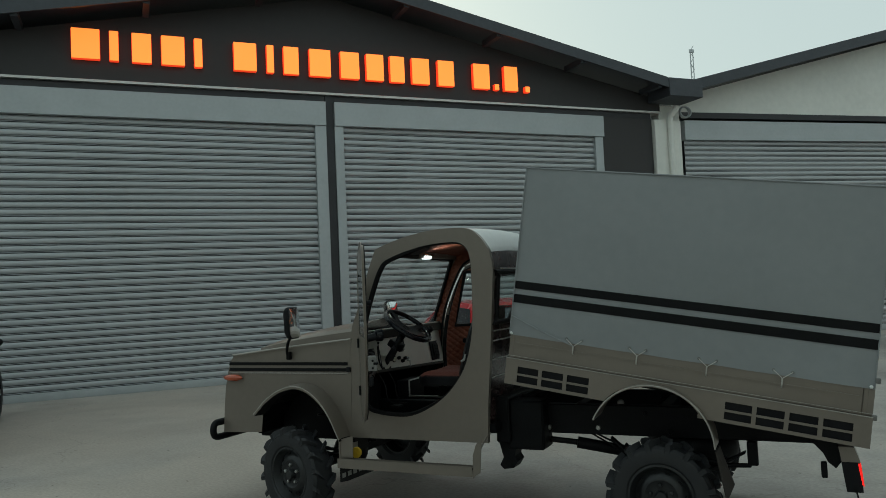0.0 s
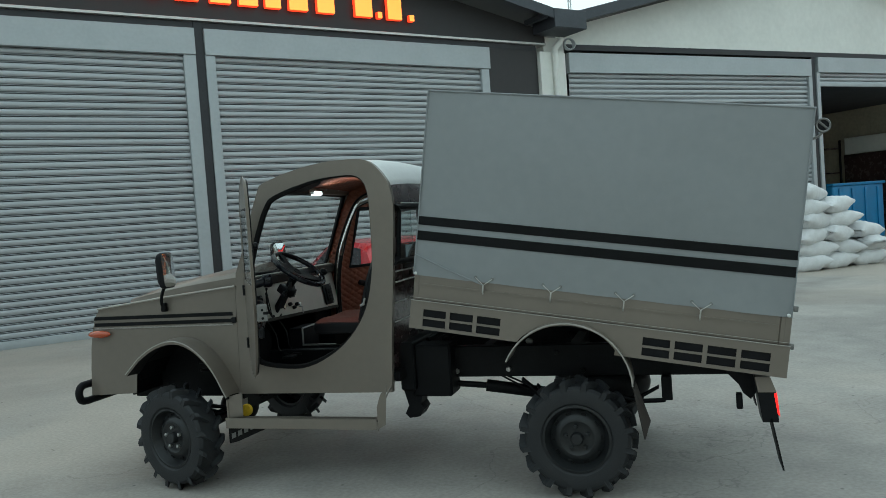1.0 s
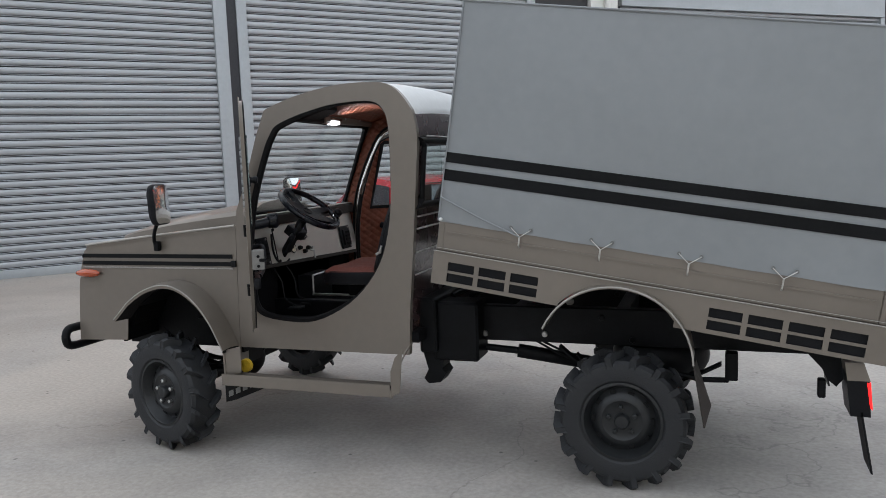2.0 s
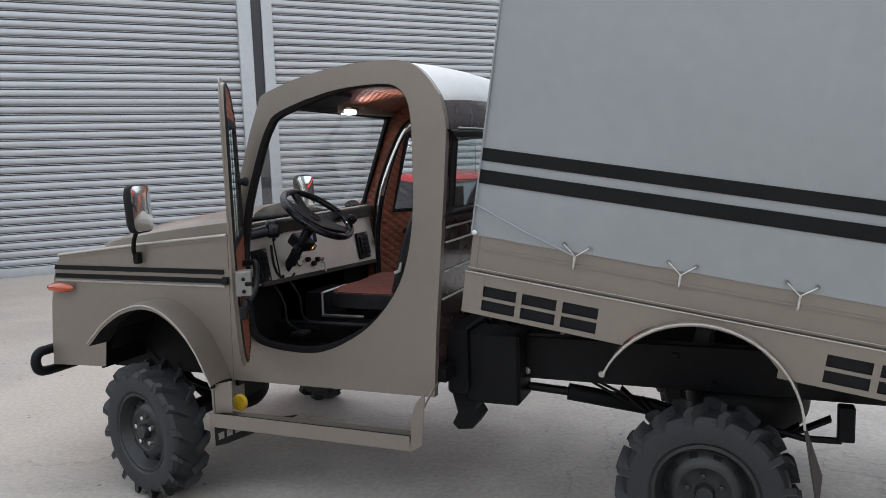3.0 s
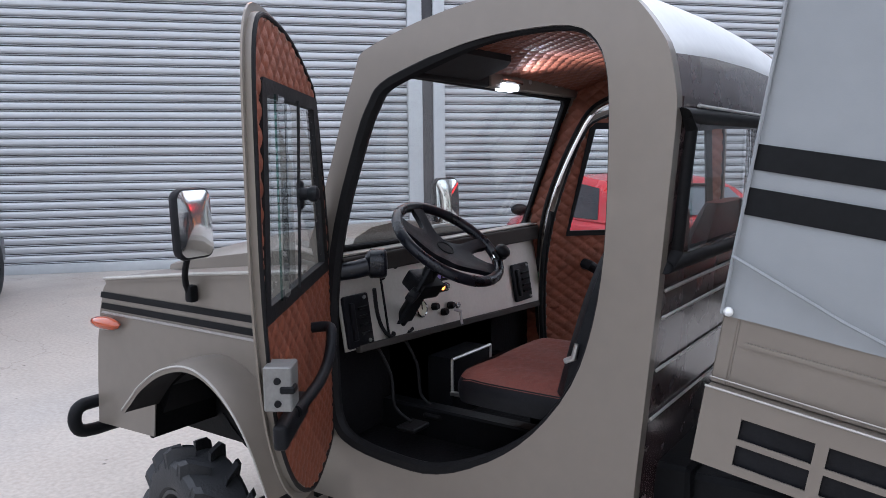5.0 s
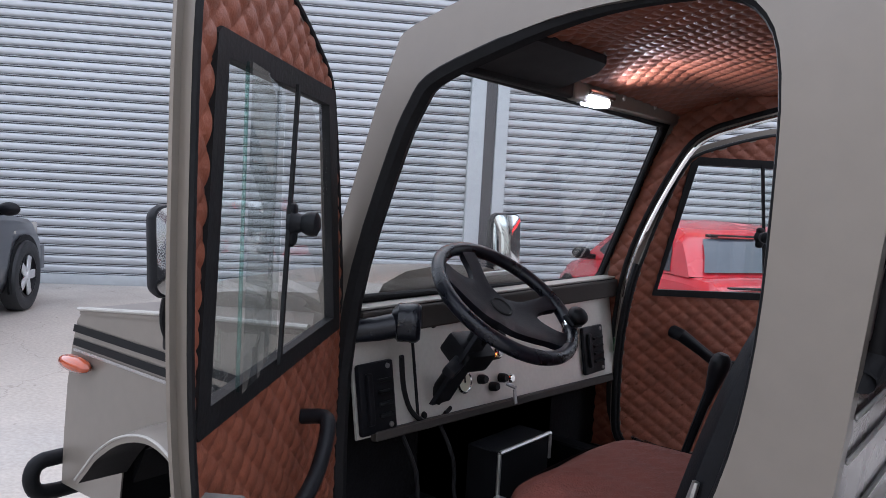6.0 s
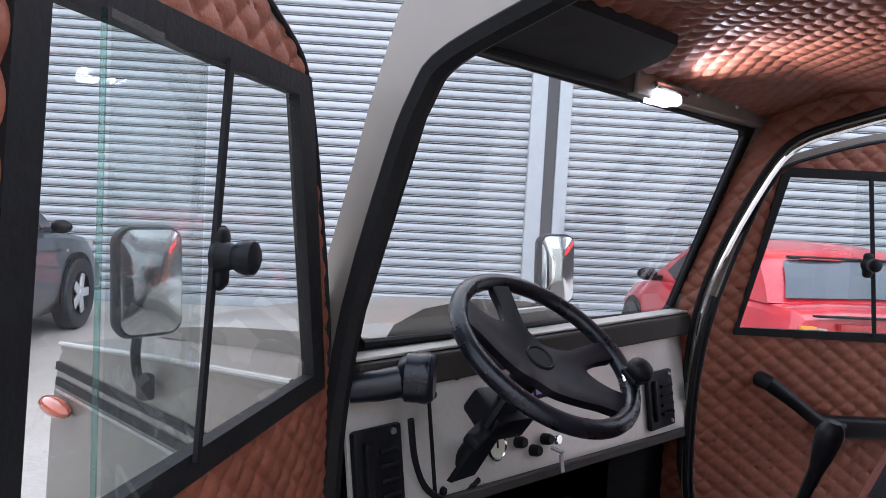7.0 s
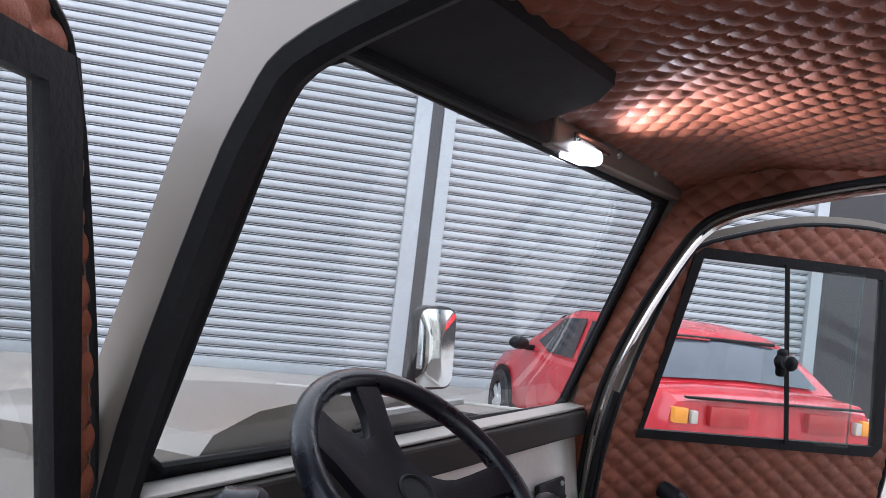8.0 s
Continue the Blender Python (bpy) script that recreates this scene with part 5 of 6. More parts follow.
door(pose(-0.869, -0.016, 0.0, 0, 0, -55.6), -1, "open driver's door lined with quilted tan leather", WIN, FRAME)
door(pose(-0.80, 1.222, -0.042, 0, 0, 45), 1, "open passenger door lined with quilted tan leather", WIN_R, FRAME_R)
bm = bmesh.new()
tube(bm, [(a, W - 0.042, b) for a, b in offset_loop(OPENING_R, 0.012)], 0.0075, 8, True)
part("lining_edge", bm, RUBBER, truck, "black edging of the lining")
# bright sill strip round the right opening
bm = bmesh.new()
tube(bm, [(a, 1.231, b) for a, b in offset_loop(OPENING_R, -0.012)], 0.0065, 8, True)
part("sill_strip", bm, CHROME, truck, "polished strip round the door opening")
bm = bmesh.new()
tube(bm, [(-0.859, 1.231, 0.985), (-0.860, 1.231, 1.03)], 0.0135, 10)
part("tape", bm, GREEN_TAPE, truck, "green tape on the strip")

# ---- mirrors ----
def mirror(x, y, sgn, yaw, label, zm=1.30, hw=0.074, foot=0.0):
    e = new("wing_mirror")
    e.parent = truck
    tagged(e, label)
    bm = bmesh.new()
    side = -0.022 if sgn < 0 else W + 0.022
    tube(bm, smooth_loop([(x + foot - 0.004, side, 1.07), (x + foot - 0.006, side + sgn * 0.016, 1.11), (x + foot * 0.6 - 0.016, y + sgn * 0.036, 1.16), (x - 0.026, y + sgn * 0.045, 1.22), (x - 0.03, y + sgn * 0.045, zm)], 3, False), 0.010, 10)
    box(bm, x + foot - 0.018, x + foot + 0.014, side - 0.016, side + 0.016, 1.052, 1.107, 0.008)
    part("arm", bm, CHASSIS, e, "black steel arm")
    m = pose(x, y + sgn * 0.035, zm, 0, -3, yaw)
    k, hh, r = 6, 0.106, 0.03
    lp = []
    for cx, cz, a0 in ((hw - r, hh - r, 0), (-hw + r, hh - r, 90), (-hw + r, -hh + r, 180), (hw - r, -hh + r, 270)):
        for i in range(k + 1):
            t = radians(a0 + 90 * i / k)
            lp.append((cx + r * math.cos(t), cz + r * math.sin(t)))
    bm = bmesh.new()
    rings = []
    for s, off in ((1.0, 0.0), (1.03, -0.012), (0.98, -0.03), (0.75, -0.048), (0.3, -0.054)):
        rings.append([bm.verts.new(m @ Vector((off, a * s, b * s))) for a, b in lp])
    rings.insert(0, [bm.verts.new(m @ Vector((0.004, a * 0.95, b * 0.95))) for a, b in lp])
    for r0, r1 in zip(rings, rings[1:]):
        for i in range(len(lp)):
            j = (i + 1) % len(lp)
            bm.faces.new((r0[i], r0[j], r1[j], r1[i]))
    bm.faces.new(rings[-1])
    part("shell", bm, DARK_PLASTIC, e, "black mirror shell")
    bm = bmesh.new()
    # slightly convex glass
    dome = [[bm.verts.new(m @ Vector((0.010 - 0.006 * s * s, a * 0.95 * s, b * 0.95 * s))) for a, b in lp] for s in (1, 0.75, 0.5, 0.25)]
    for r0, r1 in zip(dome, dome[1:]):
        for i in range(len(lp)):
            j = (i + 1) % len(lp)
            bm.faces.new((r0[i], r0[j], r1[j], r1[i]))
    bm.faces.new(dome[-1])
    part("glass", bm, MIRROR, e, "convex mirror glass")


mirror(-1.375, -0.015, -1, 6, "black wing mirror on a bent arm", zm=1.306, hw=0.068, foot=-0.07)
mirror(-1.304, 1.165, 1, -15, "black wing mirror on a bent arm", hw=0.066)

# ---- cab lining ----
roofz = sorted([(a, b) for a, b in ROOFLINE])


def roof_at(x):
    for (a, b), (c, d) in zip(roofz, roofz[1:]):
        if a <= x <= c:
            return b + (d - b) * (x - a) / max(1e-6, c - a)
    return roofz[0][1] if x < roofz[0][0] else roofz[-1][1]


bm = bmesh.new()
quilt(bm, lambda a, b, h: (a, b, min(roof_at(a) - 0.03, 1.80 + 0.1 * min(0, a + 0.62)) - h + 0.02 * math.sin(math.pi * b / W)), -0.71, -0.03, 0.036, W - 0.036, None, 0.05, 0.05, 0.010)
part("headliner", bm, LEATHER, truck, "diamond-quilted tan leather headliner")
LINE_OUT = [(-0.03, 0.66), (0.01, 1.2), (0.04, 1.60), (-0.02, 1.74), (-0.1, 1.80), (-0.3, 1.81), (-0.5, 1.80), (-0.7, 1.755), (-0.78, 1.62), (-0.91, 1.28), (-0.95, 0.66)]
for y, sg, hole in ((0.037, 1, offset_loop(OPENING, 0.019)), (W - 0.037, -1, offset_loop(OPENING_R, 0.010))):
    bm = bmesh.new()
    quilt(bm, lambda a, b, h: (a, y + sg * h, b), -0.95, 0.06, 0.66, 1.81, lambda p: inside(p, LINE_OUT) and not inside(p, hole))
    part("side_lining", bm, LEATHER, truck, "quilted tan leather round the door opening")
bm = bmesh.new()
RWO = offset_loop(RW, 0.03)
quilt(bm, lambda a, b, h: (backx(b) - 0.032 - h, a, b), 0.04, W - 0.04, 0.66, 1.60, lambda p: not inside(p, RWO), step=0.009)
part("back_lining", bm, LEATHER, truck, "quilted tan leather behind the seats")
# windscreen header and its sides
bm = bmesh.new()
box(bm, -0.752, -0.715, 0.60, W - 0.04, 1.718, 1.775, 0.006)
part("header_rail", bm, PAINT, truck, "taupe rail over the windscreen", smooth=False)
bm = bmesh.new()
box(bm, -0.752, -0.717, 0.04, 0.598, 1.720, 1.775, 0.006)
part("header_trim", bm, RUBBER, truck, "black trim over the windscreen", smooth=False)
for u in (0.86, 1.06):
    bm = bmesh.new()
    lathe(bm, [(0.0, 0.005), (0.006, 0.004), (0.008, 0.0)], 10, pose(-0.715, u, 1.752, 0, 0, -90))
    part("rail_screw", bm, STEEL, truck)

# ---- sun visor and lamp ----
bm = bmesh.new()
rows = []
for i in range(9):
    s = i / 8
    x = -0.735 + 0.155 * s
    e = 0.03 * max(0, s - 0.75) / 0.25
    z = 1.737 + 0.050 * s
    rows.append([[bm.verts.new((x, y, z + t)) for y in (0.10 + e, 0.2, 0.35, 0.53 - e * 1.2)] for t in (-0.009, 0.009)])
for lay in (0, 1):
    for r0, r1 in zip(rows, rows[1:]):
        for j in range(3):
            bm.faces.new((r0[lay][j], r0[lay][j + 1], r1[lay][j + 1], r1[lay][j]))
for r0, r1 in zip(rows, rows[1:]):
    for j in (0, 3):
        bm.faces.new((r0[0][j], r0[1][j], r1[1][j], r1[0][j]))
for r in (rows[0], rows[-1]):
    for j in range(3):
        bm.faces.new((r[0][j], r[0][j + 1], r[1][j + 1], r[1][j]))
part("sun_visor", bm, VISOR, truck, "dark sun visor")
bm = bmesh.new()
box(bm, -0.765, -0.700, 0.655, 0.791, 1.734, 1.752, 0.006)
lamp = part("dome_lamp", bm, CHROME, truck, "lit white cab lamp")
bm = bmesh.new()
box(bm, -0.764, -0.702, 0.666, 0.768, 1.713, 1.738, 0.011, 3)
part("lens", bm, LAMP_WHITE, lamp, "glowing white lens")
ll = new("cab_light", bpy.data.lights.new("cab_light", "AREA"))
ll.data.shape, ll.data.size, ll.data.size_y, ll.data.energy, ll.data.color = "RECTANGLE", 0.09, 0.04, 1.15, (0.92, 0.95, 1.0)
ll.matrix_basis = TRUCK @ look((-0.690, 0.722, 1.722), (-0.30, 0.76, 1.73))
ll.data.spread = radians(125)

# ---- dashboard ----
dash = new("dashboard")
dash.parent = truck
dash.matrix_basis = Matrix.Translation((-0.04, -0.67, 1.53)) @ Matrix.Diagonal((1, 1.043, 1.043, 1)) @ Matrix.Translation((0, 0.67, -1.53))
tagged(dash, "taupe metal dashboard with black fittings")
bm = bmesh.new()
sheet(bm, [[(0.04, 0.955), (W - 0.115, 0.906), (W - 0.115, 1.17), (0.04, 1.185)]], lambda a, b: (-0.845, a, b), (-0.006, 0, 0))
panel = part("panel", bm, WHITE_PLATE, dash, "brushed taupe switch panel", smooth=False)
# Fascia and lip use the darkened taupe; the cab's shade is coloured in.
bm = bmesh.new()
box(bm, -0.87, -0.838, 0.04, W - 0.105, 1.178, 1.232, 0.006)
part("fascia", bm, PAINT_SHADED, dash, "taupe fascia with its shade in the colour", smooth=False)
bm = bmesh.new()
box(bm, -0.895, -0.848, 0.04, W - 0.105, 1.234, 1.240, 0.002)
part("ledge", bm, PALE_TAUPE, dash, "bright metal ledge", smooth=False)
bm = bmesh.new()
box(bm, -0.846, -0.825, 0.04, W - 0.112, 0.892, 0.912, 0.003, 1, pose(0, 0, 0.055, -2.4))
part("lower_lip", bm, PAINT_SHADED, dash, smooth=False)
bm = bmesh.new()
box(bm, -0.90, -0.836, W - 0.10, W - 0.06, 0.74, 1.236, 0.006)
part("end_trim", bm, RUBBER, dash, "black trim at the end of the dashboard", smooth=False)
bm = bmesh.new()
box(bm, -0.93, -0.89, 0.06, W - 0.08, 0.70, 1.2)
part("firewall", bm, CARPET, dash, "black firewall", smooth=False)
for y0, y1, z0, z1 in ((0.042, 0.145, 0.96, 1.105), (0.955, 1.075, 0.940, 1.080)):
    bm = bmesh.new()
    box(bm, -0.843, -0.828, y0, y1, z0, z1, 0.006)
    v = part("air_vent", bm, DARK_PLASTIC, dash, "black heater vent")
    for k in range(4):
        bm = bmesh.new()
        z = z0 + 0.03 + k * (z1 - z0 - 0.05) / 4
        box(bm, -0.829, -0.820, y0 + 0.05, y1 - 0.015, z, z + 0.008, 0.002, 1, None)
        part("vane", bm, BLACK_STRIPE, v, smooth=False)
    bm = bmesh.new()
    box(bm, -0.829, -0.816, y0 + 0.014, y0 + 0.03, z0 + 0.02, z1 - 0.02, 0.004)
    part("slider", bm, DARK_PLASTIC, v)
    for z in (z0 + 0.012, z1 - 0.012):
        bm = bmesh.new()
        lathe(bm, [(0.0, 0.005), (0.005, 0.004), (0.006, 0.0)], 8, pose(-0.828, y1 - 0.02, z, 0, 0, -90))
        part("vent_screw", bm, STEEL, v)
for y, z in ((0.245, 0.965), (0.32, 0.953), (0.235, 1.135), (0.30, 1.16)):
    bm = bmesh.new()
    lathe(bm, [(0.0, 0.006), (0.007, 0.005), (0.009, 0.0)], 10, pose(-0.844, y, z, 0, 0, -90))
    part("panel_screw", bm, CHASSIS, panel)
bm = bmesh.new()
box(bm, -0.846, -0.841, 0.222, 0.228, 0.96, 1.14)
part("seam_strip", bm, BLACK_STRIPE, panel, smooth=False)
bm = bmesh.new()
lathe(bm, [(0.026, 0.0), (0.028, 0.008), (0.024, 0.011), (0.022, 0.007), (0.0, 0.007)], 24, pose(-0.845, 0.392, 1.015, 0, 0, -90))
g = part("round_gauge", bm, CHROME, dash, "small round gauge")
bm = bmesh.new()
lathe(bm, [(0.022, 0.008), (0.0, 0.008)], 24, pose(-0.845, 0.392, 1.015, 0, 0, -90))
part("dial", bm, mat("cream_dial", (0.6, 0.58, 0.45), 0.4, 0, 0.05, 20), g, "cream dial")
bm = bmesh.new()
box(bm, -0.837, -0.8355, 0.39, 0.394, 1.012, 1.032, 0, 1)
part("needle", bm, BLACK_STRIPE, g, smooth=False)
for k, (y, z, mt) in enumerate(((0.46, 1.01, DARK_PLASTIC), (0.505, 0.985, DARK_PLASTIC), (0.545, 1.0, DARK_PLASTIC), (0.572, 0.995, CHROME), (0.512, 1.06, DASH_AMBER), (0.53, 1.065, CHROME), (0.48, 1.07, LAMP_RED))):
    bm = bmesh.new()
    lathe(bm, [(0.012, 0.0), (0.012, 0.014), (0.009, 0.022), (0.0, 0.022)], 12, pose(-0.845, y, z, 0, 0, -90) if mt not in (DASH_AMBER, LAMP_RED) else pose(-0.845, y, z, 0, 0, -90) @ Matrix.Diagonal((0.5, 0.6, 0.5, 1)))
    part("switch" if mt is DARK_PLASTIC else "knob" if mt is CHROME else "warning_light", bm, mt, dash)
bm = bmesh.new()
box(bm, -0.846, -0.840, 0.436, 0.579, 1.083, 1.136, 0.002, 1)
display = part("display", bm, BLACK_STRIPE, dash, "small dark purple display", smooth=False)
for k, w in enumerate((0.030, 0.018, 0.036)):
    bm = bmesh.new()
    box(bm, -0.8398, -0.8390, 0.470 + 0.028 * k, 0.488 + 0.028 * k, 1.092, 1.092 + w)
    part("display_bar", bm, PURPLE, display, "pale purple bar", smooth=False)
bm = bmesh.new()
box(bm, -0.846, -0.836, 0.484, 0.548, 1.048, 1.072, 0.004)
part("lamp_holder", bm, DARK_PLASTIC, dash, "black holder of the warning light")
bm = bmesh.new()
tube(bm, [(-0.825, 0.545, 0.985), (-0.80, 0.55, 0.975)], 0.005, 6)
box(bm, -0.806, -0.802, 0.542, 0.554, 0.935, 0.972, 0.001, 1)
part("keys", bm, STEEL, dash, "ignition key with tag")

# the switch panel leans back a little with all that is fixed to it
LEAN = Matrix.Translation((-0.845, -0.012, 1.08)) @ pose(0, 0, 0, 0, -10, 0) @ Matrix.Translation((0.845, 0, -1.06))
for o in dash.children:
    if o.name.split(".")[0] in ("panel", "lower_lip", "air_vent", "round_gauge", "switch", "knob", "warning_light", "keys", "display", "lamp_holder"):
        o.matrix_basis = LEAN @ o.matrix_basis

# steering wheel and column
sw = new("steering_wheel")
sw.parent = truck
SWM = pose(-0.698, 0.331, 1.248, 0, 36, 0) @ Matrix.Diagonal((0.945, 0.945, 0.945, 1)) @ pose(0, 0, 0, 0, 0, -5)
sw.matrix_basis = SWM
tagged(sw, "black three-spoke steering wheel")
bm = bmesh.new()
tube(bm, [(0.182 * math.cos(a), 0.182 * math.sin(a), 0) for a in [2 * math.pi * i / 56 for i in range(56)]], 0.0168, 14, True)
part("grip", bm, WHEEL_BLACK, sw, "round black grip")
# padded boss: two thin upper spokes, two broad ones below, dished towards the hub
UP = 132.0
half = [(0.044, 0), (0.050, 20), (0.082, 38), (0.172, 40), (0.172, 54), (0.128, 58), (0.100, 66), (0.096, 75), (0.112, 84), (0.140, 89), (0.172, 91), (0.172, 110), (0.138, 119), (0.112, 136), (0.098, 160)]
boss = half + [(0.087, 180)] + [(r, -a) for r, a in half[:0:-1]]
boss = smooth_loop([(r * math.cos(radians(UP + a)), r * math.sin(radians(UP + a))) for r, a in boss], 3)
bm = bmesh.new()
fs = fill_loops(bm, [boss], lambda a, b: (a, b, 0.0))
bmesh.ops.subdivide_edges(bm, edges=bm.edges[:], cuts=2, use_grid_fill=True)
fs = bm.faces[:]
r = bmesh.ops.extrude_face_region(bm, geom=fs)
bmesh.ops.translate(bm, vec=(0, 0, -0.016), verts=[g for g in r["geom"] if isinstance(g, bmesh.types.BMVert)])
rim_edges = [e for e in bm.edges if len(e.link_faces) == 2 and e.calc_face_angle(0) > 1.2]
bmesh.ops.bevel(bm, geom=rim_edges, offset=0.006, segments=3, affect="EDGES", profile=0.5, clamp_overlap=True)
for v in bm.verts:
    q = min(1, math.hypot(v.co.x, v.co.y) / 0.172)
    v.co.z += 0.006 - 0.030 * (1 - q ** 1.3)
hub = part("boss", bm, BOSS, sw, "padded black boss with four spokes")
bm = bmesh.new()
lathe(bm, [(0.030, -0.004), (0.030, 0.002), (0.027, 0.004), (0.024, 0.001), (0.0, 0.002)], 28, pose(0, 0, -0.021, 90))
part("horn_button", bm, RUBBER, hub)
SA = radians(58)
sx, sy = 0.182 * math.cos(SA), 0.182 * math.sin(SA)
bm = bmesh.new()
tube(bm, [(sx, sy, 0.0), (sx, sy, 0.03)], 0.013, 10)
box(bm, sx - 0.022, sx + 0.018, sy - 0.022, sy + 0.022, 0.012, 0.026, 0.006, 2)
bmesh.ops.create_uvsphere(bm, u_segments=18, v_segments=12, radius=1, matrix=pose(sx, sy, 0.038) @ Matrix.Diagonal((0.026, 0.026, 0.019, 1)))
knob = part("spinner_knob", bm, DARK_PLASTIC, sw, "black spinner knob on the rim")
bm = bmesh.new()
lathe(bm, [(0.017, -0.009), (0.019, -0.009), (0.019, 0.009), (0.017, 0.009)], 16, pose(sx, sy, 0.0, 0, 0, math.degrees(SA)), True)
part("clamp", bm, CHROME, knob, "chrome clamp")
for k in (-1, 1):
    bm = bmesh.new()
    lathe(bm, [(0.0, 0.014), (0.006, 0.013), (0.007, 0.0), (0.0, -0.002)], 10, pose(sx - 0.012 * k, sy + 0.020 * k, 0.0))
    part("clamp_bolt", bm, CHROME, knob, "chrome bolt")
axis = SWM.to_3x3() @ Vector((0, 0, 1))
c0 = Vector(SWM.translation)
bm = bmesh.new()
tube(bm, [c0 - axis * 0.05, c0 - axis * 0.14, c0 - axis * 0.42], [0.03, 0.022, 0.02], 12)
part("column", bm, CHASSIS, truck, "black steering column")
bm = bmesh.new()
q = c0 - axis * 0.17
box(bm, -0.045, 0.045, -0.055, 0.05, -0.03, 0.03, 0.01, 2, Matrix.Translation(q) @ SWM.to_3x3().to_4x4())
box(bm, -0.016, 0.016, -0.12, -0.05, -0.02, 0.005, 0.006, 2, Matrix.Translation(q) @ SWM.to_3x3().to_4x4() @ pose(0, 0, 0, 0, 0, 25))
part("column_switch", bm, DARK_PLASTIC, truck, "black column switch")
bm = bmesh.new()
sheet(bm, [[(-0.030, -0.11), (0.030, -0.11), (0.032, 0.10), (-0.026, 0.10)]], lambda a, b: tuple(c0 - axis * 0.2 + Vector((0.03, a - 0.045, 0)) + Vector((0.07 * b * 4, b * 0.35, b * 0.75))), (0.012, 0, 0))
part("column_cover", bm, DARK_PLASTIC, truck, "black column cover", smooth=False)
# round fitting on a stalk at the left end of the dashboard
HORN = pose(-0.785, 0.120, 1.212, 0, 18, -50)
bm = bmesh.new()
tube(bm, [(-0.85, 0.03, 1.195), (-0.82, 0.065, 1.200), (-0.795, 0.10, 1.208)], [0.024, 0.025, 0.026], 16)
lathe(bm, [(0.0, 0.028), (0.034, 0.026), (0.040, 0.018), (0.040, -0.020), (0.026, -0.034)], 26, HORN)
part("speaker_horn", bm, WHEEL_BLACK, dash, "black round fitting on a stalk")
bm = bmesh.new()
lathe(bm, [(0.041, 0.004), (0.0415, 0.012), (0.039, 0.020), (0.034, 0.026)], 26, HORN)
part("cap_ring", bm, WHEEL_BLACK, dash, "glossy black ring")
bm = bmesh.new()
tube(bm, smooth_loop([(-0.80, 0.12, 1.14), (-0.815, 0.15, 1.06), (-0.82, 0.19, 1.0), (-0.82, 0.26, 0.965), (-0.83, 0.33, 0.985)], 4, False), 0.006, 6)
part("cable", bm, RUBBER, dash, "black cable")

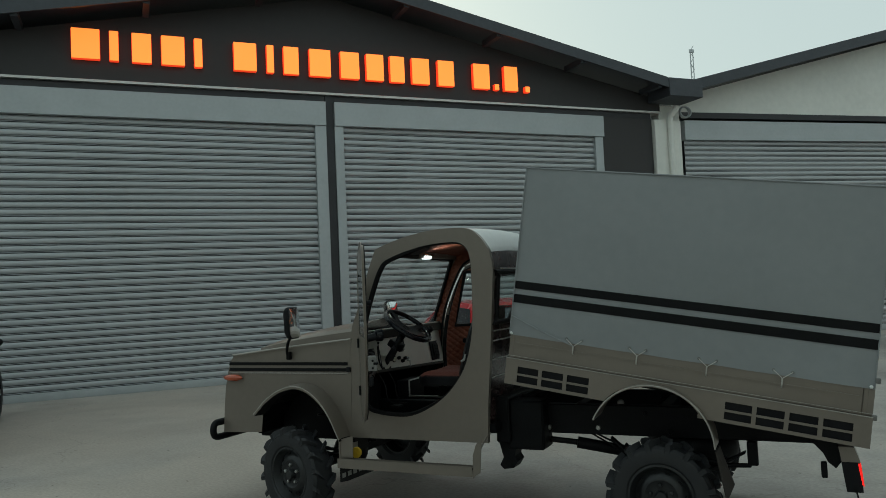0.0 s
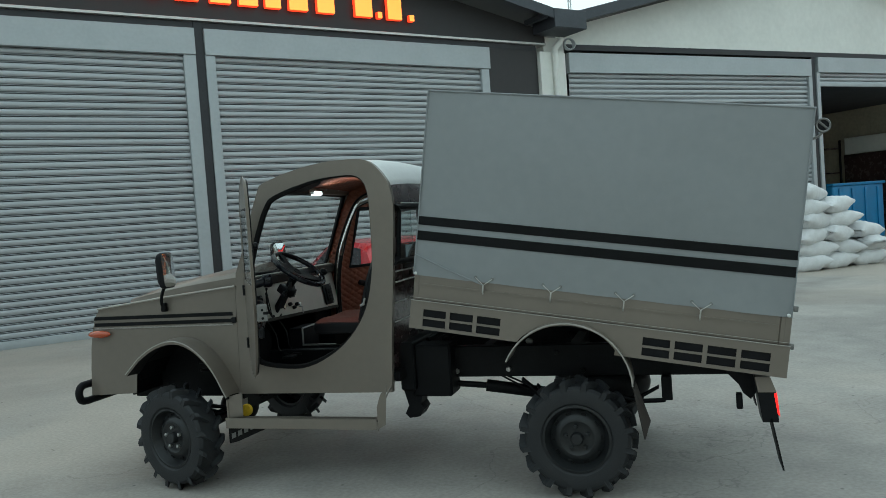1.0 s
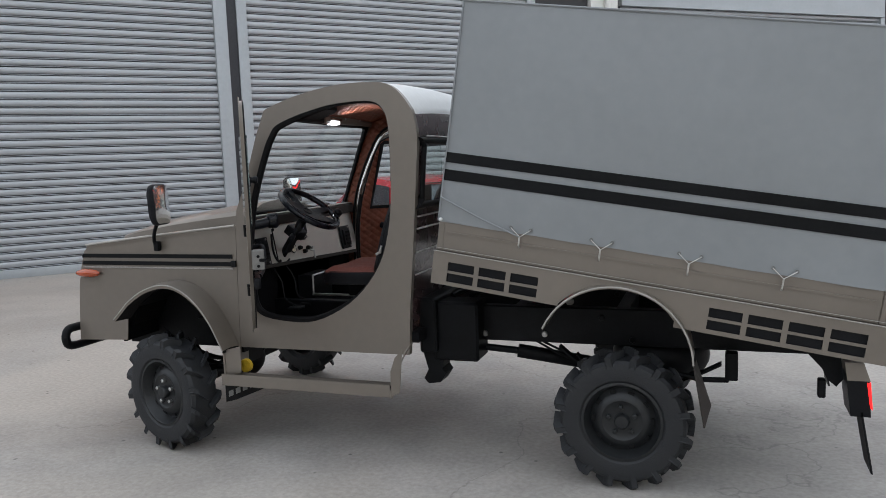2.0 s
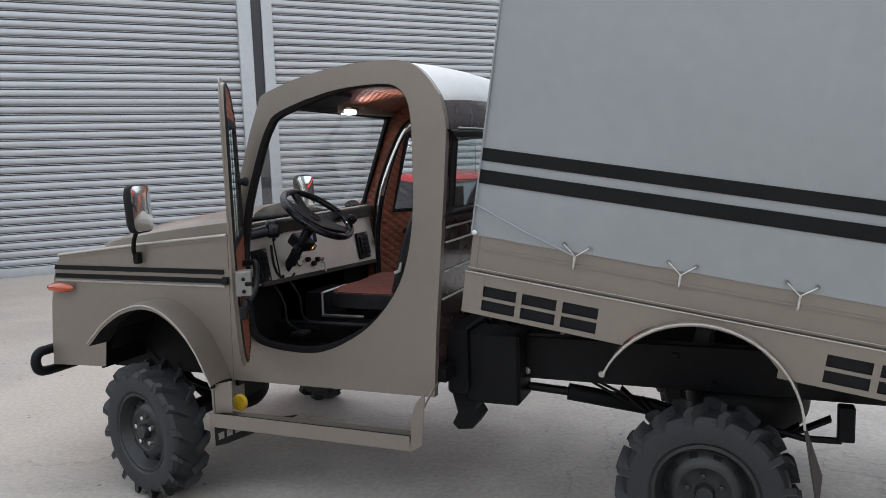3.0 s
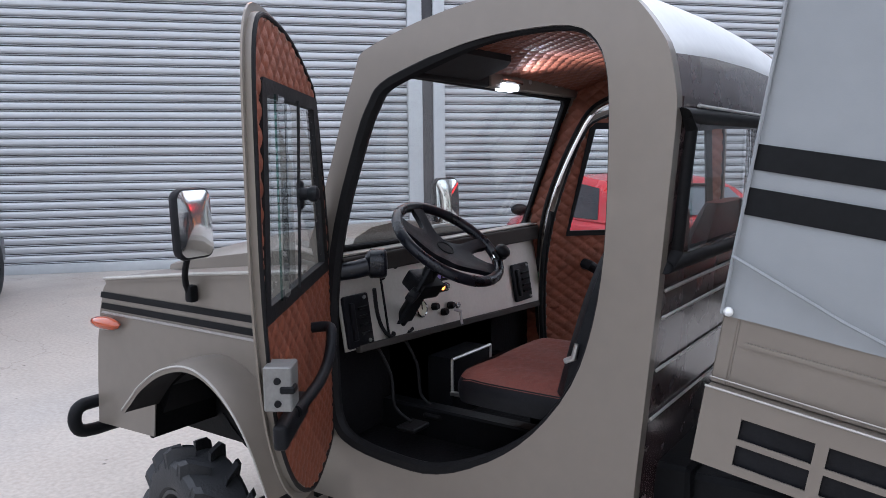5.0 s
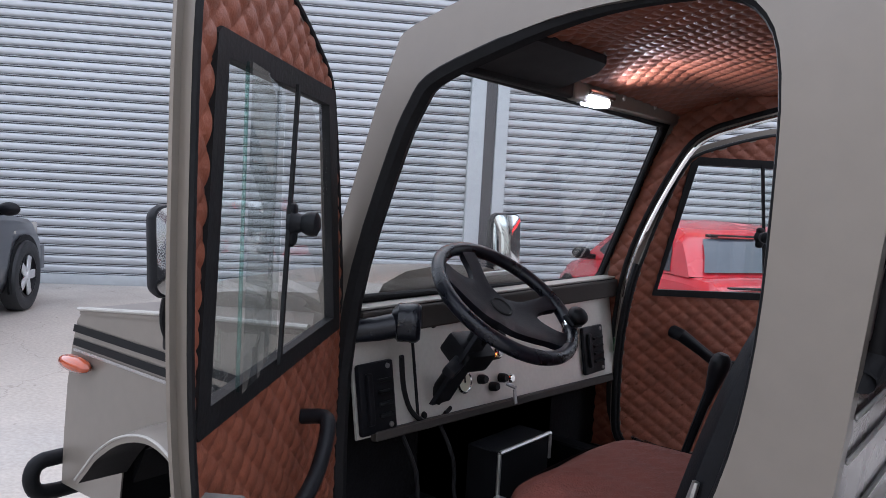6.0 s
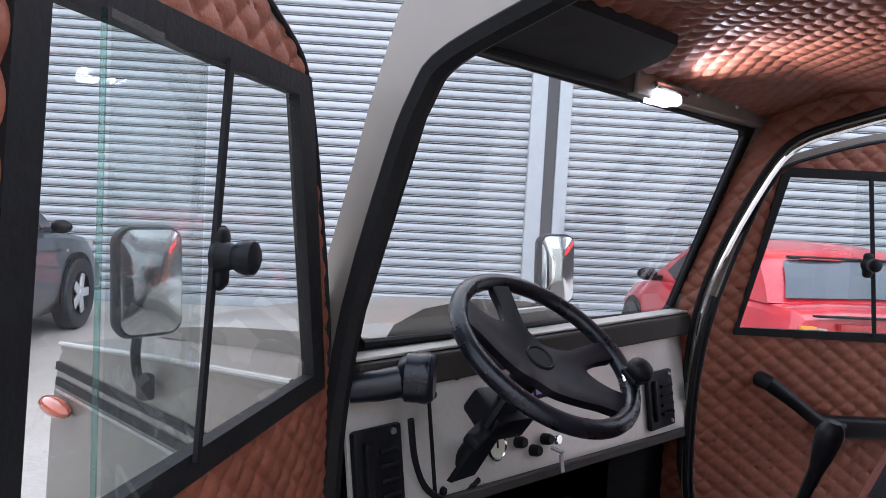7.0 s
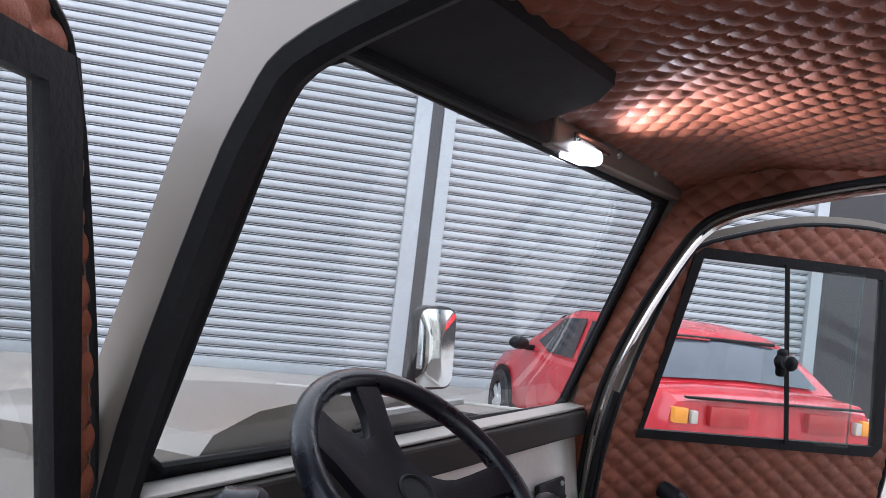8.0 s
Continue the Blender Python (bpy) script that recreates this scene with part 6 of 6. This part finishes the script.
# seats
def seat(y0, y1, xf):
    s = new("seat")
    s.parent = truck
    tagged(s, "maroon and black bucket seat")
    bm = bmesh.new()
    nx, ny = 40, 40
    top = {}
    for i in range(nx + 1):
        for j in range(ny + 1):
            u, v = i / nx * 2 - 1, j / ny * 2 - 1
            e = (1 - max(0, abs(u) - 0.72) / 0.28 * 0.55) * (1 - max(0, abs(v) - 0.72) / 0.28 * 0.55)
            v2 = v * (1 - 0.12 * max(0, -u) ** 4)
            u2 = u + 0.16 * abs(v) ** 3.5 * max(0, -u)
            x = xf + (-0.10 - xf) * (u2 + 1) / 2
            y = y0 + (y1 - y0) * (v2 + 1) / 2
            g = 30.0
            a, b = (x + y) * g, (x - y) * g
            puff = min(abs(a - round(a)), abs(b - round(b)))
            top[i, j] = bm.verts.new((x, y, 0.922 + 0.040 * e - 0.012 * (1 - abs(v)) + 0.005 * min(1, puff * 4) * min(1, 6 * (1 - abs(u))) * min(1, 6 * (1 - abs(v)))))
    for i in range(nx):
        for j in range(ny):
            bm.faces.new((top[i, j], top[i + 1, j], top[i + 1, j + 1], top[i, j + 1]))
    rim_at = {k: v.co.copy() for k, v in top.items()}
    part("cushion", bm, SEAT_LEATHER, s, "maroon cushion")
    bm = bmesh.new()
    rim_ = [rim_at[k] for k in [(i, 0) for i in range(nx)] + [(nx, j) for j in range(ny)] + [(i, ny) for i in range(nx, 0, -1)] + [(0, j) for j in range(ny, 0, -1)]]
    mid = Vector(((xf - 0.1) / 2, (y0 + y1) / 2, 0))
    rows = []
    for f_, z in ((0.985, 0.004), (1.012, -0.010), (1.016, -0.028), (0.99, -0.060)):
        rows.append([bm.verts.new((mid.x + (p.x - mid.x) * f_, mid.y + (p.y - mid.y) * f_, max(p.z, 0.935) + z)) for p in rim_])
    for r0, r1 in zip(rows, rows[1:]):
        for i in range(len(rim_)):
            j = (i + 1) % len(rim_)
            bm.faces.new((r0[i], r0[j], r1[j], r1[i]))
    bm.faces.new(rows[-1])
    part("cushion_side", bm, DARK_PLASTIC, s, "black cushion side")
    bm = bmesh.new()
    rows = []
    for i in range(12):
        t = i / 11
        x = -0.180 + 0.13 * t
        z = 0.86 + 0.50 * t
        hw = (y1 - y0) / 2 * (1 - 0.25 * t ** 4)
        th = 0.05 * (1 - 0.5 * t ** 5)
        c = (y0 + y1) / 2
        rows.append([bm.verts.new((x + a * th, c + b * hw, z)) for a, b in ((-1.35, -0.62), (-1.0, -0.9), (-0.5, -1), (0.6, -1), (1, -0.8), (1, 0.8), (0.6, 1), (-0.5, 1), (-1.0, 0.9), (-1.35, 0.62))])
    for r0, r1 in zip(rows, rows[1:]):
        for j in range(10):
            bm.faces.new((r0[j], r0[(j + 1) % 10], r1[(j + 1) % 10], r1[j]))
    bm.faces.new(rows[-1])
    for n_, f in enumerate(bm.faces):
        f.material_index = 0 if n_ % 10 in (0, 8, 9) else 1
    part("backrest", bm, [SEAT_LEATHER, DARK_PLASTIC], s, "maroon and black backrest")
    for y in (y1 - 0.24, y1 - 0.05):
        bm = bmesh.new()
        box(bm, xf + 0.05, -0.1, y, y + 0.02, 0.772, 0.882, 0.003, 1)
        part("seat_runner", bm, CHASSIS, s, "black steel seat runner", smooth=False)
    bm = bmesh.new()
    tube(bm, [(-0.172, y0 - 0.006, 1.035), (-0.150, y0 - 0.008, 1.045), (-0.143, y0 - 0.006, 1.078)], [0.007, 0.008, 0.006], 8)
    part("recliner_bracket", bm, STEEL, s, "bright steel recliner bracket")


bm = bmesh.new()
box(bm, -0.50, -0.05, 0.465, W - 0.10, 0.655, 0.772, 0.01, 1)
part("seat_base", bm, CARPET, truck, "black seat base", smooth=False)
seat(0.045, 0.555, -0.525)
seat(0.70, 1.13, -0.32)
# gear lever, pedals, box
bm = bmesh.new()
tube(bm, [(-0.47, 0.71, 0.66), (-0.41, 0.71, 0.9), (-0.366, 0.713, 1.05)], [0.012, 0.010, 0.012], 10)
lathe(bm, [(0.0, 0.058), (0.012, 0.056), (0.020, 0.048), (0.024, 0.034), (0.023, 0.014), (0.018, -0.015), (0.012, -0.045), (0.010, -0.07)], 24, pose(-0.356, 0.714, 1.085, 90, 0, 0) @ pose(0, 0, 0, 0, 0, -14))
part("gear_lever", bm, DARK_PLASTIC, truck, "black gear lever")
bm = bmesh.new()
box(bm, -0.865, -0.7665, 0.445, 0.675, 0.656, 0.858, 0.004)
part("console_box", bm, DARK_PLASTIC, truck, "black console box with bright metal edges", smooth=False)
bm = bmesh.new()
for p, q in (((-0.766, 0.444, 0.858), (-0.766, 0.676, 0.858)), ((-0.766, 0.444, 0.755), (-0.766, 0.444, 0.858)), ((-0.766, 0.676, 0.79), (-0.766, 0.676, 0.858))):
    tube(bm, [p, q], 0.0055, 6)
part("box_edge", bm, STEEL, truck, "bright metal edge")
bm = bmesh.new()
box(bm, -0.765, -0.30, 0.425, 0.444, 0.745, 0.757, 0.002, 1)
part("seat_rail", bm, STEEL, truck, "bright steel seat rail", smooth=False)
for y in (0.20, 0.33):
    bm = bmesh.new()
    tube(bm, smooth_loop([(-0.88, y, 0.95), (-0.82, y, 0.86), (-0.80, y - 0.01, 0.77), (-0.74, y - 0.01, 0.735)], 3, False), 0.005, 8)
    box(bm, -0.765, -0.70, y - 0.05, y + 0.03, 0.715, 0.73, 0.004, 1, None)
    part("pedal", bm, RUBBER, truck, "black pedal")
# wiper at the foot of the windscreen
bm = bmesh.new()
tube(bm, [(-0.962, 0.50, 1.235), (-0.958, 0.56, 1.258), (-0.952, 0.66, 1.268)], 0.005, 8)
wiper = part("wiper", bm, CHASSIS, truck, "black wiper arm")
bm = bmesh.new()
box(bm, -0.950, -0.941, 0.535, 0.790, 1.258, 1.270, 0.002, 1)
part("blade", bm, STEEL, wiper, "bright wiper blade")

# ---- parked cars: x forward, y left, z up ----
def car(name, label, m, paint, L, HW, prof, roof, glass_top, wheel_r, wx, lamps):
    """prof: stations (x, half width factor, belt height); roof: (x, z) of the roof line from rear to front."""
    c = thing(name, label, "car", m, "parked cars")
    zl = 0.22
    bm = bmesh.new()
    rows = []
    for x, f, zb in prof:
        w = HW * f
        pts = [(w * 0.90, zl), (w * 0.985, zl + 0.12), (w, zl + 0.3), (w * 0.985, (zb + zl + 0.3) / 2), (w * 0.955, zb - 0.05), (w * 0.90, zb), (w * 0.5, zb + 0.025), (0, zb + 0.032)]
        rows.append([bm.verts.new((x, y, z)) for y, z in pts] + [bm.verts.new((x, -y, z)) for y, z in pts[-2::-1]])
    for r0, r1 in zip(rows, rows[1:]):
        for i in range(len(r0) - 1):
            bm.faces.new((r0[i], r0[i + 1], r1[i + 1], r1[i]))
    bm.faces.new(rows[0])
    bm.faces.new(rows[-1])
    part("body", bm, paint, c, "painted body")
    # cabin: painted roof and pillars round dark glass
    belt = lambda x: next(zb0 + (zb1 - zb0) * (x - x0) / (x1 - x0) for (x0, _, zb0), (x1, _, zb1) in zip(prof, prof[1:]) if x0 <= x <= x1)
    bm = bmesh.new()
    rows = []
    for x, z in roof:
        b = belt(x)
        t = (z - b) / max(0.01, glass_top)
        wt = HW * (0.90 - 0.16 * max(0, min(1, t)))
        rows.append([bm.verts.new((x, y, zz)) for y, zz in ((HW * 0.91, b), (wt + 0.015, b + (z - b) * 0.85), (wt * 0.93, z - 0.005), (0, z + 0.02), (-wt * 0.93, z - 0.005), (-wt - 0.015, b + (z - b) * 0.85), (-HW * 0.91, b))])
    for r0, r1 in zip(rows, rows[1:]):
        for i in range(6):
            bm.faces.new((r0[i], r0[i + 1], r1[i + 1], r1[i]))
    part("roof", bm, paint, c, "painted roof")

    def pane(nm, pts, off):
        bm = bmesh.new()
        bm.faces.new([bm.verts.new(Vector(p) + Vector(off)) for p in pts])
        r = bmesh.ops.inset_region(bm, faces=bm.faces[:], thickness=0.018)
        for f in r["faces"]:
            f.material_index = 1
        return part(nm, bm, [SIDE_GLASS, RUBBER], c, "dark side glass with a black rim", smooth=False)
    R = {i: p for i, p in enumerate(roof)}
    k = len(roof)

    def rp(i, y, s):
        x, z = roof[i]
        b = belt(x)
        return x, y, b + (z - b) * s
    # rear and front screens follow the roof line
    def screen(nm, ids, d):
        bm = bmesh.new()
        rows = []
        for n_, i in enumerate(ids):
            x, z = roof[i]
            w = HW * (0.76 - 0.14 * n_ / (len(ids) - 1))
            end = 0.03 if n_ == 0 else (-0.03 if n_ == len(ids) - 1 else 0)
            rows.append([bm.verts.new((x + d * 0.016 - d * end * 0.8, y * w, z + 0.018 + end * 0.5 + 0.022 * (1 - abs(y)))) for y in (-1, 0, 1)])
        for r0, r1 in zip(rows, rows[1:]):
            for j in range(2):
                bm.faces.new((r0[j], r0[j + 1], r1[j + 1], r1[j]))
        r = bmesh.ops.inset_region(bm, faces=bm.faces[:], thickness=0.018)
        for f in r["faces"]:
            f.material_index = 1
        return part(nm, bm, [CAR_GLASS, RUBBER], c, "dark glass with a black rim")
    screen("rear_window", list(range(0, lamps["rear_top"] + 1)), -1)
    screen("windscreen", list(range(len(roof) - 1, lamps["front_top"] - 1, -1)), 1)
    for sg in (1, -1):
        for x0, x1, s0, s1 in lamps["side"]:
            def top(x):
                for (p, q), (r, s) in zip(roof, roof[1:]):
                    if p <= x <= r:
                        return q + (s - q) * (x - p) / (r - p)
                return roof[-1][1]
            pts = []
            for x, hi in ((x0, 0), (x1, 0), (s1, 1), (s0, 1)):
                b = belt(x)
                z = b + 0.02 if not hi else b + (top(x) - b) * 0.84
                t = (z - b) / max(0.01, top(x) - b)
                w = HW * 0.91 + (HW * 0.75 + 0.015 - HW * 0.91) * min(1, t / 0.85)
                pts.append((x, sg * (w + 0.008), z))
            pane("side_window", pts, (0, 0, 0))
        bm = bmesh.new()
        bmesh.ops.create_uvsphere(bm, u_segments=14, v_segments=10, radius=1, matrix=pose(lamps["mirror"], sg * (HW + 0.07), belt(lamps["mirror"]) + 0.06) @ Matrix.Diagonal((0.06, 0.1, 0.065, 1)))
        box(bm, lamps["mirror"] - 0.02, lamps["mirror"] + 0.03, *sorted((sg * HW * 0.9, sg * (HW + 0.03))), belt(lamps["mirror"]) + 0.0, belt(lamps["mirror"]) + 0.05, 0.01)
        part("door_mirror", bm, DARK_PLASTIC, c, "dark door mirror")
        # wheels
        for x in wx:
            w = new("wheel")
            w.parent = c
            w.matrix_basis = pose(x, sg * (HW - 0.055), wheel_r, 0, 0, 180 if sg > 0 else 0)
            bm = bmesh.new()
            lathe(bm, [(wheel_r * 0.62, -0.08), (wheel_r * 0.8, -0.1), (wheel_r * 0.96, -0.085), (wheel_r, -0.05), (wheel_r, 0.06), (wheel_r * 0.9, 0.09), (wheel_r * 0.62, 0.09)], 32, None, True)
            part("tyre", bm, TYRE, w)
            bm = bmesh.new()
            lathe(bm, [(wheel_r * 0.63, -0.085), (wheel_r * 0.58, -0.09), (wheel_r * 0.54, -0.05), (wheel_r * 0.5, -0.02), (0, -0.02)], 30)
            rim = part("rim", bm, DARK_PLASTIC, w)
            for i in range(5):
                bm = bmesh.new()
                box(bm, 0.03, wheel_r * 0.57, -0.085, -0.06, -0.045, 0.045, 0.012, 2, pose(0, 0, 0, 0, 72 * i, 0))
                part("spoke", bm, ALLOY, rim)
            bm = bmesh.new()
            lathe(bm, [(0.0, -0.095), (0.045, -0.092), (0.055, -0.07)], 16)
            part("hub_cap", bm, ALLOY, rim)
            # dark arch
            bm = bmesh.new()
            ar = wheel_r + 0.055
            sheet(bm, [[(x + ar * math.cos(t), max(0.2, wheel_r + ar * math.sin(t))) for t in [radians(d) for d in range(-20, 201, 11)]]], lambda p, q: (p, sg * (HW + 0.003), q), (0, -sg * 0.02, 0))
            part("arch_gap", bm, CHASSIS, c, "dark wheel arch", smooth=False)
        for nm, mt, lab, x0, x1, y0, y1, z0, z1 in lamps["parts"]:
            bm = bmesh.new()
            box(bm, x0, x1, *sorted((sg * y0, sg * y1)), z0, z1, 0.008)
            part(nm, bm, mt, c, lab)
    for nm, mt, lab, x0, x1, y0, y1, z0, z1 in lamps["mid"]:
        bm = bmesh.new()
        box(bm, x0, x1, y0, y1, z0, z1, 0.008)
        part(nm, bm, mt, c, lab)
    return c


REAR_RED = mat("red_lens", (0.38, 0.012, 0.015), 0.15, 0, 0.1, 20, coat=0.5)
REAR_AMBER = mat("orange_lens", (0.75, 0.28, 0.02), 0.15, 0, 0.1, 20, coat=0.5)
REAR_WHITE = mat("white_lens", (0.45, 0.43, 0.38), 0.15, 0, 0.1, 20, coat=0.5)
car("red_car", "red saloon car parked nose-in to the shutters", pose(-2.446, 6.047, 0, 0, 0, 137.6) @ Matrix.Diagonal((0.92, 0.975, 0.95, 1)), RED_PAINT, 4.0, 0.84,
    [(-2.0, 0.86, 0.70), (-1.97, 0.93, 0.90), (-1.88, 0.965, 0.945), (-1.5, 0.985, 0.955), (-0.5, 1.0, 0.925), (0.4, 1.0, 0.905), (1.0, 0.985, 0.865), (1.6, 0.95, 0.765), (1.95, 0.88, 0.64), (2.02, 0.8, 0.5)],
    [(-1.56, 0.965), (-1.40, 1.10), (-1.20, 1.245), (-0.95, 1.315), (-0.3, 1.36), (0.15, 1.335), (0.45, 1.235), (1.0, 0.89)], 0.40, 0.30, (-1.22, 1.3),
    {"rear_top": 2, "front_top": 5, "mirror": 0.66, "side": [(-1.20, -0.42, -0.98, -0.40), (-0.32, 0.76, -0.30, 0.20)],
     "parts": [("tail_light", REAR_RED, "red tail lens", -2.035, -1.98, 0.22, 0.50, 0.76, 0.89), ("indicator", REAR_AMBER, "orange lens", -2.02, -1.90, 0.645, 0.745, 0.765, 0.865), ("reversing_light", REAR_WHITE, "white lens", -2.036, -1.98, 0.585, 0.632, 0.77, 0.855)],
     # The one-sided red strip paints a red reflection above the rear glass.
     "mid": [("bumper", RED_PAINT, "red bumper", -2.10, -1.9, -0.78, 0.78, 0.34, 0.62), ("roof_spoiler", BLACK_STRIPE, "black strip above the rear glass", -1.25, -1.17, -0.47, 0.47, 1.262, 1.288), ("red_reflection", REAR_RED, "red strip painted as a reflection above the rear glass", -1.262, -1.235, 0.08, 0.40, 1.262, 1.276), ("lid_line", BLACK_STRIPE, "dark lid gap", -2.012, -1.96, -0.66, 0.66, 0.925, 0.94)]})
car("grey_car", "dark grey off-road car parked nose-in to the shutters", WALL @ pose(-6.09, -3.26, 0, 0, 0, 90), GREY_PAINT, 4.3, 0.90,
    [(-2.1, 0.92, 0.9), (-2.0, 0.97, 1.02), (-1.0, 1.0, 1.03), (0.0, 1.0, 1.02), (0.7, 1.0, 1.0), (1.2, 0.99, 0.97), (1.75, 0.95, 0.90), (2.02, 0.9, 0.76), (2.08, 0.82, 0.6)],
    [(-1.98, 1.04), (-1.8, 1.5), (-1.5, 1.64), (-0.5, 1.69), (0.1, 1.66), (0.35, 1.58), (0.95, 1.0)], 0.62, 0.36, (-1.3, 1.32),
    {"rear_top": 2, "front_top": 5, "mirror": 0.72, "side": [(-1.6, -0.6, -1.45, -0.6), (-0.5, 0.70, -0.5, 0.25)],
     "parts": [("headlight", REAR_WHITE, "clear headlamp", 1.86, 2.05, 0.45, 0.76, 0.72, 0.86), ("side_marker", REAR_WHITE, "small white side marker", 1.0, 1.04, 0.905, 0.915, 0.80, 0.83), ("tail_light", REAR_RED, "red tail lens", -2.14, -2.05, 0.66, 0.82, 0.75, 1.0)],
     "mid": [("front_bumper", GREY_PAINT, "grey bumper", 1.95, 2.16, -0.8, 0.8, 0.34, 0.6), ("rear_bumper", DARK_PLASTIC, "dark bumper", -2.2, -2.0, -0.8, 0.8, 0.36, 0.6)]})

# ---- sacks ----
def sack_mesh(seed):
    rng = random.Random(seed)
    bm = bmesh.new()
    nu, nv = 30, 20
    L, Wd, H = 0.95, 0.55, 0.335
    ring = []
    for i in range(nu + 1):
        u = i / nu * 2 - 1
        f = (1 - abs(u) ** 5) ** 0.6 if abs(u) < 1 else 0
        f = max(f, 0.06)
        r = []
        for j in range(nv):
            t = 2 * math.pi * j / nv
            cy, cz = math.cos(t), math.sin(t)
            y = math.copysign(abs(cy) ** 0.7, cy) * Wd / 2 * (0.8 + 0.2 * f)
            z = math.copysign(abs(cz) ** 0.8, cz) * H / 2 * f * (0.86 + 0.14 * math.cos(3.1 * u))
            p = Vector((u * L / 2 * (0.94 + 0.07 * abs(cy) ** 3 * abs(u) ** 6), y, z))
            fold = math.sin(9 * cy + 2.5 * noise.noise(Vector((u * 2, cy, seed)))) * 0.010 * abs(u) ** 2
            nn = noise.noise(p * 5 + Vector((seed * 3.1, 0, 0))) * 0.030 + (0.5 - abs(noise.noise(p * 9 + Vector((0, seed, 0))))) * 0.016 + fold
            p += Vector((0, cy * nn, cz * nn * (0.4 + f)))
            r.append(bm.verts.new(p))
        ring.append(r)
    for r0, r1 in zip(ring, ring[1:]):
        for j in range(nv):
            bm.faces.new((r0[j], r0[(j + 1) % nv], r1[(j + 1) % nv], r1[j]))
    bm.faces.new(ring[0])
    bm.faces.new(ring[-1])
    for f in bm.faces:
        f.smooth = True
    me = bpy.data.meshes.new("sack")
    bm.to_mesh(me)
    bm.free()
    me.materials.append(SACK)
    return me


sacks = [sack_mesh(i) for i in range(4)]
rng = random.Random(4)
base, yaw = Vector((3.95, 11.95, 0)), 40.0
d1 = Vector((math.cos(radians(yaw)), math.sin(radians(yaw)), 0))
d2 = Vector((-d1.y, d1.x, 0))
for col, top in enumerate((6, 5, 3)):
    for depth in range(2):
        for lay in range(top - (1 if depth and col == 2 else 0)):
            o = new("sack", sacks[rng.randrange(4)])
            turn = 90 if (lay + col) % 2 else 0
            p = base + d1 * (0.76 * col + rng.uniform(-0.06, 0.06) + (0.12 if lay % 2 else 0)) + d2 * (0.57 * depth + rng.uniform(-0.03, 0.03))
            o.matrix_basis = pose(p.x, p.y, 0.145 + 0.268 * lay, rng.uniform(-5, 5), rng.uniform(-6, 6), yaw + rng.uniform(-24, 24) + (turn if col == 2 else 0))
            tagged(o, "full white woven plastic sack in a stack", "sack", "stacked sacks")
# blue bin behind the sacks
bn = thing("blue_container", "blue painted steel container behind the white sacks", "container", FRONT2 @ pose(9.35, 0.85, 0))
bm = bmesh.new()
box(bm, -1.0, 1.0, -0.55, 0.55, 0.08, 1.55, 0.05, 3)
part("tub", bm, BLUE, bn, "blue steel tub")
for x in (-0.75, -0.25, 0.25, 0.75):
    bm = bmesh.new()
    box(bm, x - 0.04, x + 0.04, -0.58, -0.551, 0.15, 1.45, 0.008)
    part("rib", bm, BLUE, bn)
bm = bmesh.new()
box(bm, -1.04, 1.04, -0.59, 0.59, 1.53, 1.60, 0.015)
part("rim", bm, BLUE, bn)
for x in (-0.8, 0.8):
    bm = bmesh.new()
    box(bm, x - 0.06, x + 0.06, -0.5, 0.5, 0.0, 0.085, 0.01)
    part("foot", bm, CHASSIS, bn)
# small round fitting on a bent bracket behind the tarpaulin
bm = bmesh.new()
lathe(bm, [(0.025, -0.010), (0.031, -0.013), (0.035, 0.0), (0.031, 0.013), (0.025, 0.010), (0.026, 0.0)], 24, pose(2.273, -0.05, 1.804), True)
ring = part("ring_fitting", bm, LOCK_GREY, truck, "round grey fitting on a bent bracket")
bm = bmesh.new()
lathe(bm, [(0.0, -0.004), (0.0255, -0.004), (0.0255, 0.004), (0.0, 0.004)], 24, pose(2.273, -0.05, 1.804))
part("disc", bm, DARK_PLASTIC, ring, "dark disc")
bm = bmesh.new()
tube(bm, [(2.256, -0.055, 1.821), (2.290, -0.055, 1.787)], 0.0055, 8)
part("crossbar", bm, LOCK_GREY, ring, "pale crossbar")
bm = bmesh.new()
tube(bm, [(2.268, -0.05, 1.770), (2.245, -0.05, 1.752), (2.200, -0.048, 1.735)], 0.006, 8)
part("bracket", bm, LOCK_GREY, ring, "bent bracket")
# shelving in the open bay
for k, (s, z0, z1, w) in enumerate(((13.85, 0.0, 3.15, 0.95),)):
    rk = thing("storage_rack", "dark steel storage rack with brown boards inside the bay", "rack", FRONT2 @ pose(s, 5.25, 0))
    for x in (0, w):
        for y in (0, 0.7):
            bm = bmesh.new()
            box(bm, x - 0.03, x + 0.03, y - 0.03, y + 0.03, z0, z1, 0.004, 1)
            part("upright", bm, CHASSIS, rk, smooth=False)
    for i in range(4):
        bm = bmesh.new()
        z = 0.3 + i * 0.85
        box(bm, -0.02, w + 0.02, -0.02, 0.72, z, z + 0.04, 0.004, 1)
        part("board", bm, BROWN, rk, smooth=False)
bm = bmesh.new()
box(bm, 14.86, 14.99, 1.6, 5.1, 2.63, 3.20, 0.01, 1)
structure("pale_inner_panel", bm, PLASTER, "pale panel on the inner wall of the bay", FRONT2)
bm = bmesh.new()
box(bm, 14.80, 14.99, 1.6, 5.1, 0.0, 2.62, 0.01, 1)
structure("dark_inner_panel", bm, BROWN, "dark brown boarding on the inner wall of the bay", FRONT2)
bm = bmesh.new()
box(bm, 7.51, 14.99, 0.5, 8.99, 4.16, 4.24)
structure("bay_ceiling", bm, ROOF_DARK, "dark sheet ceiling of the open bay", FRONT2)
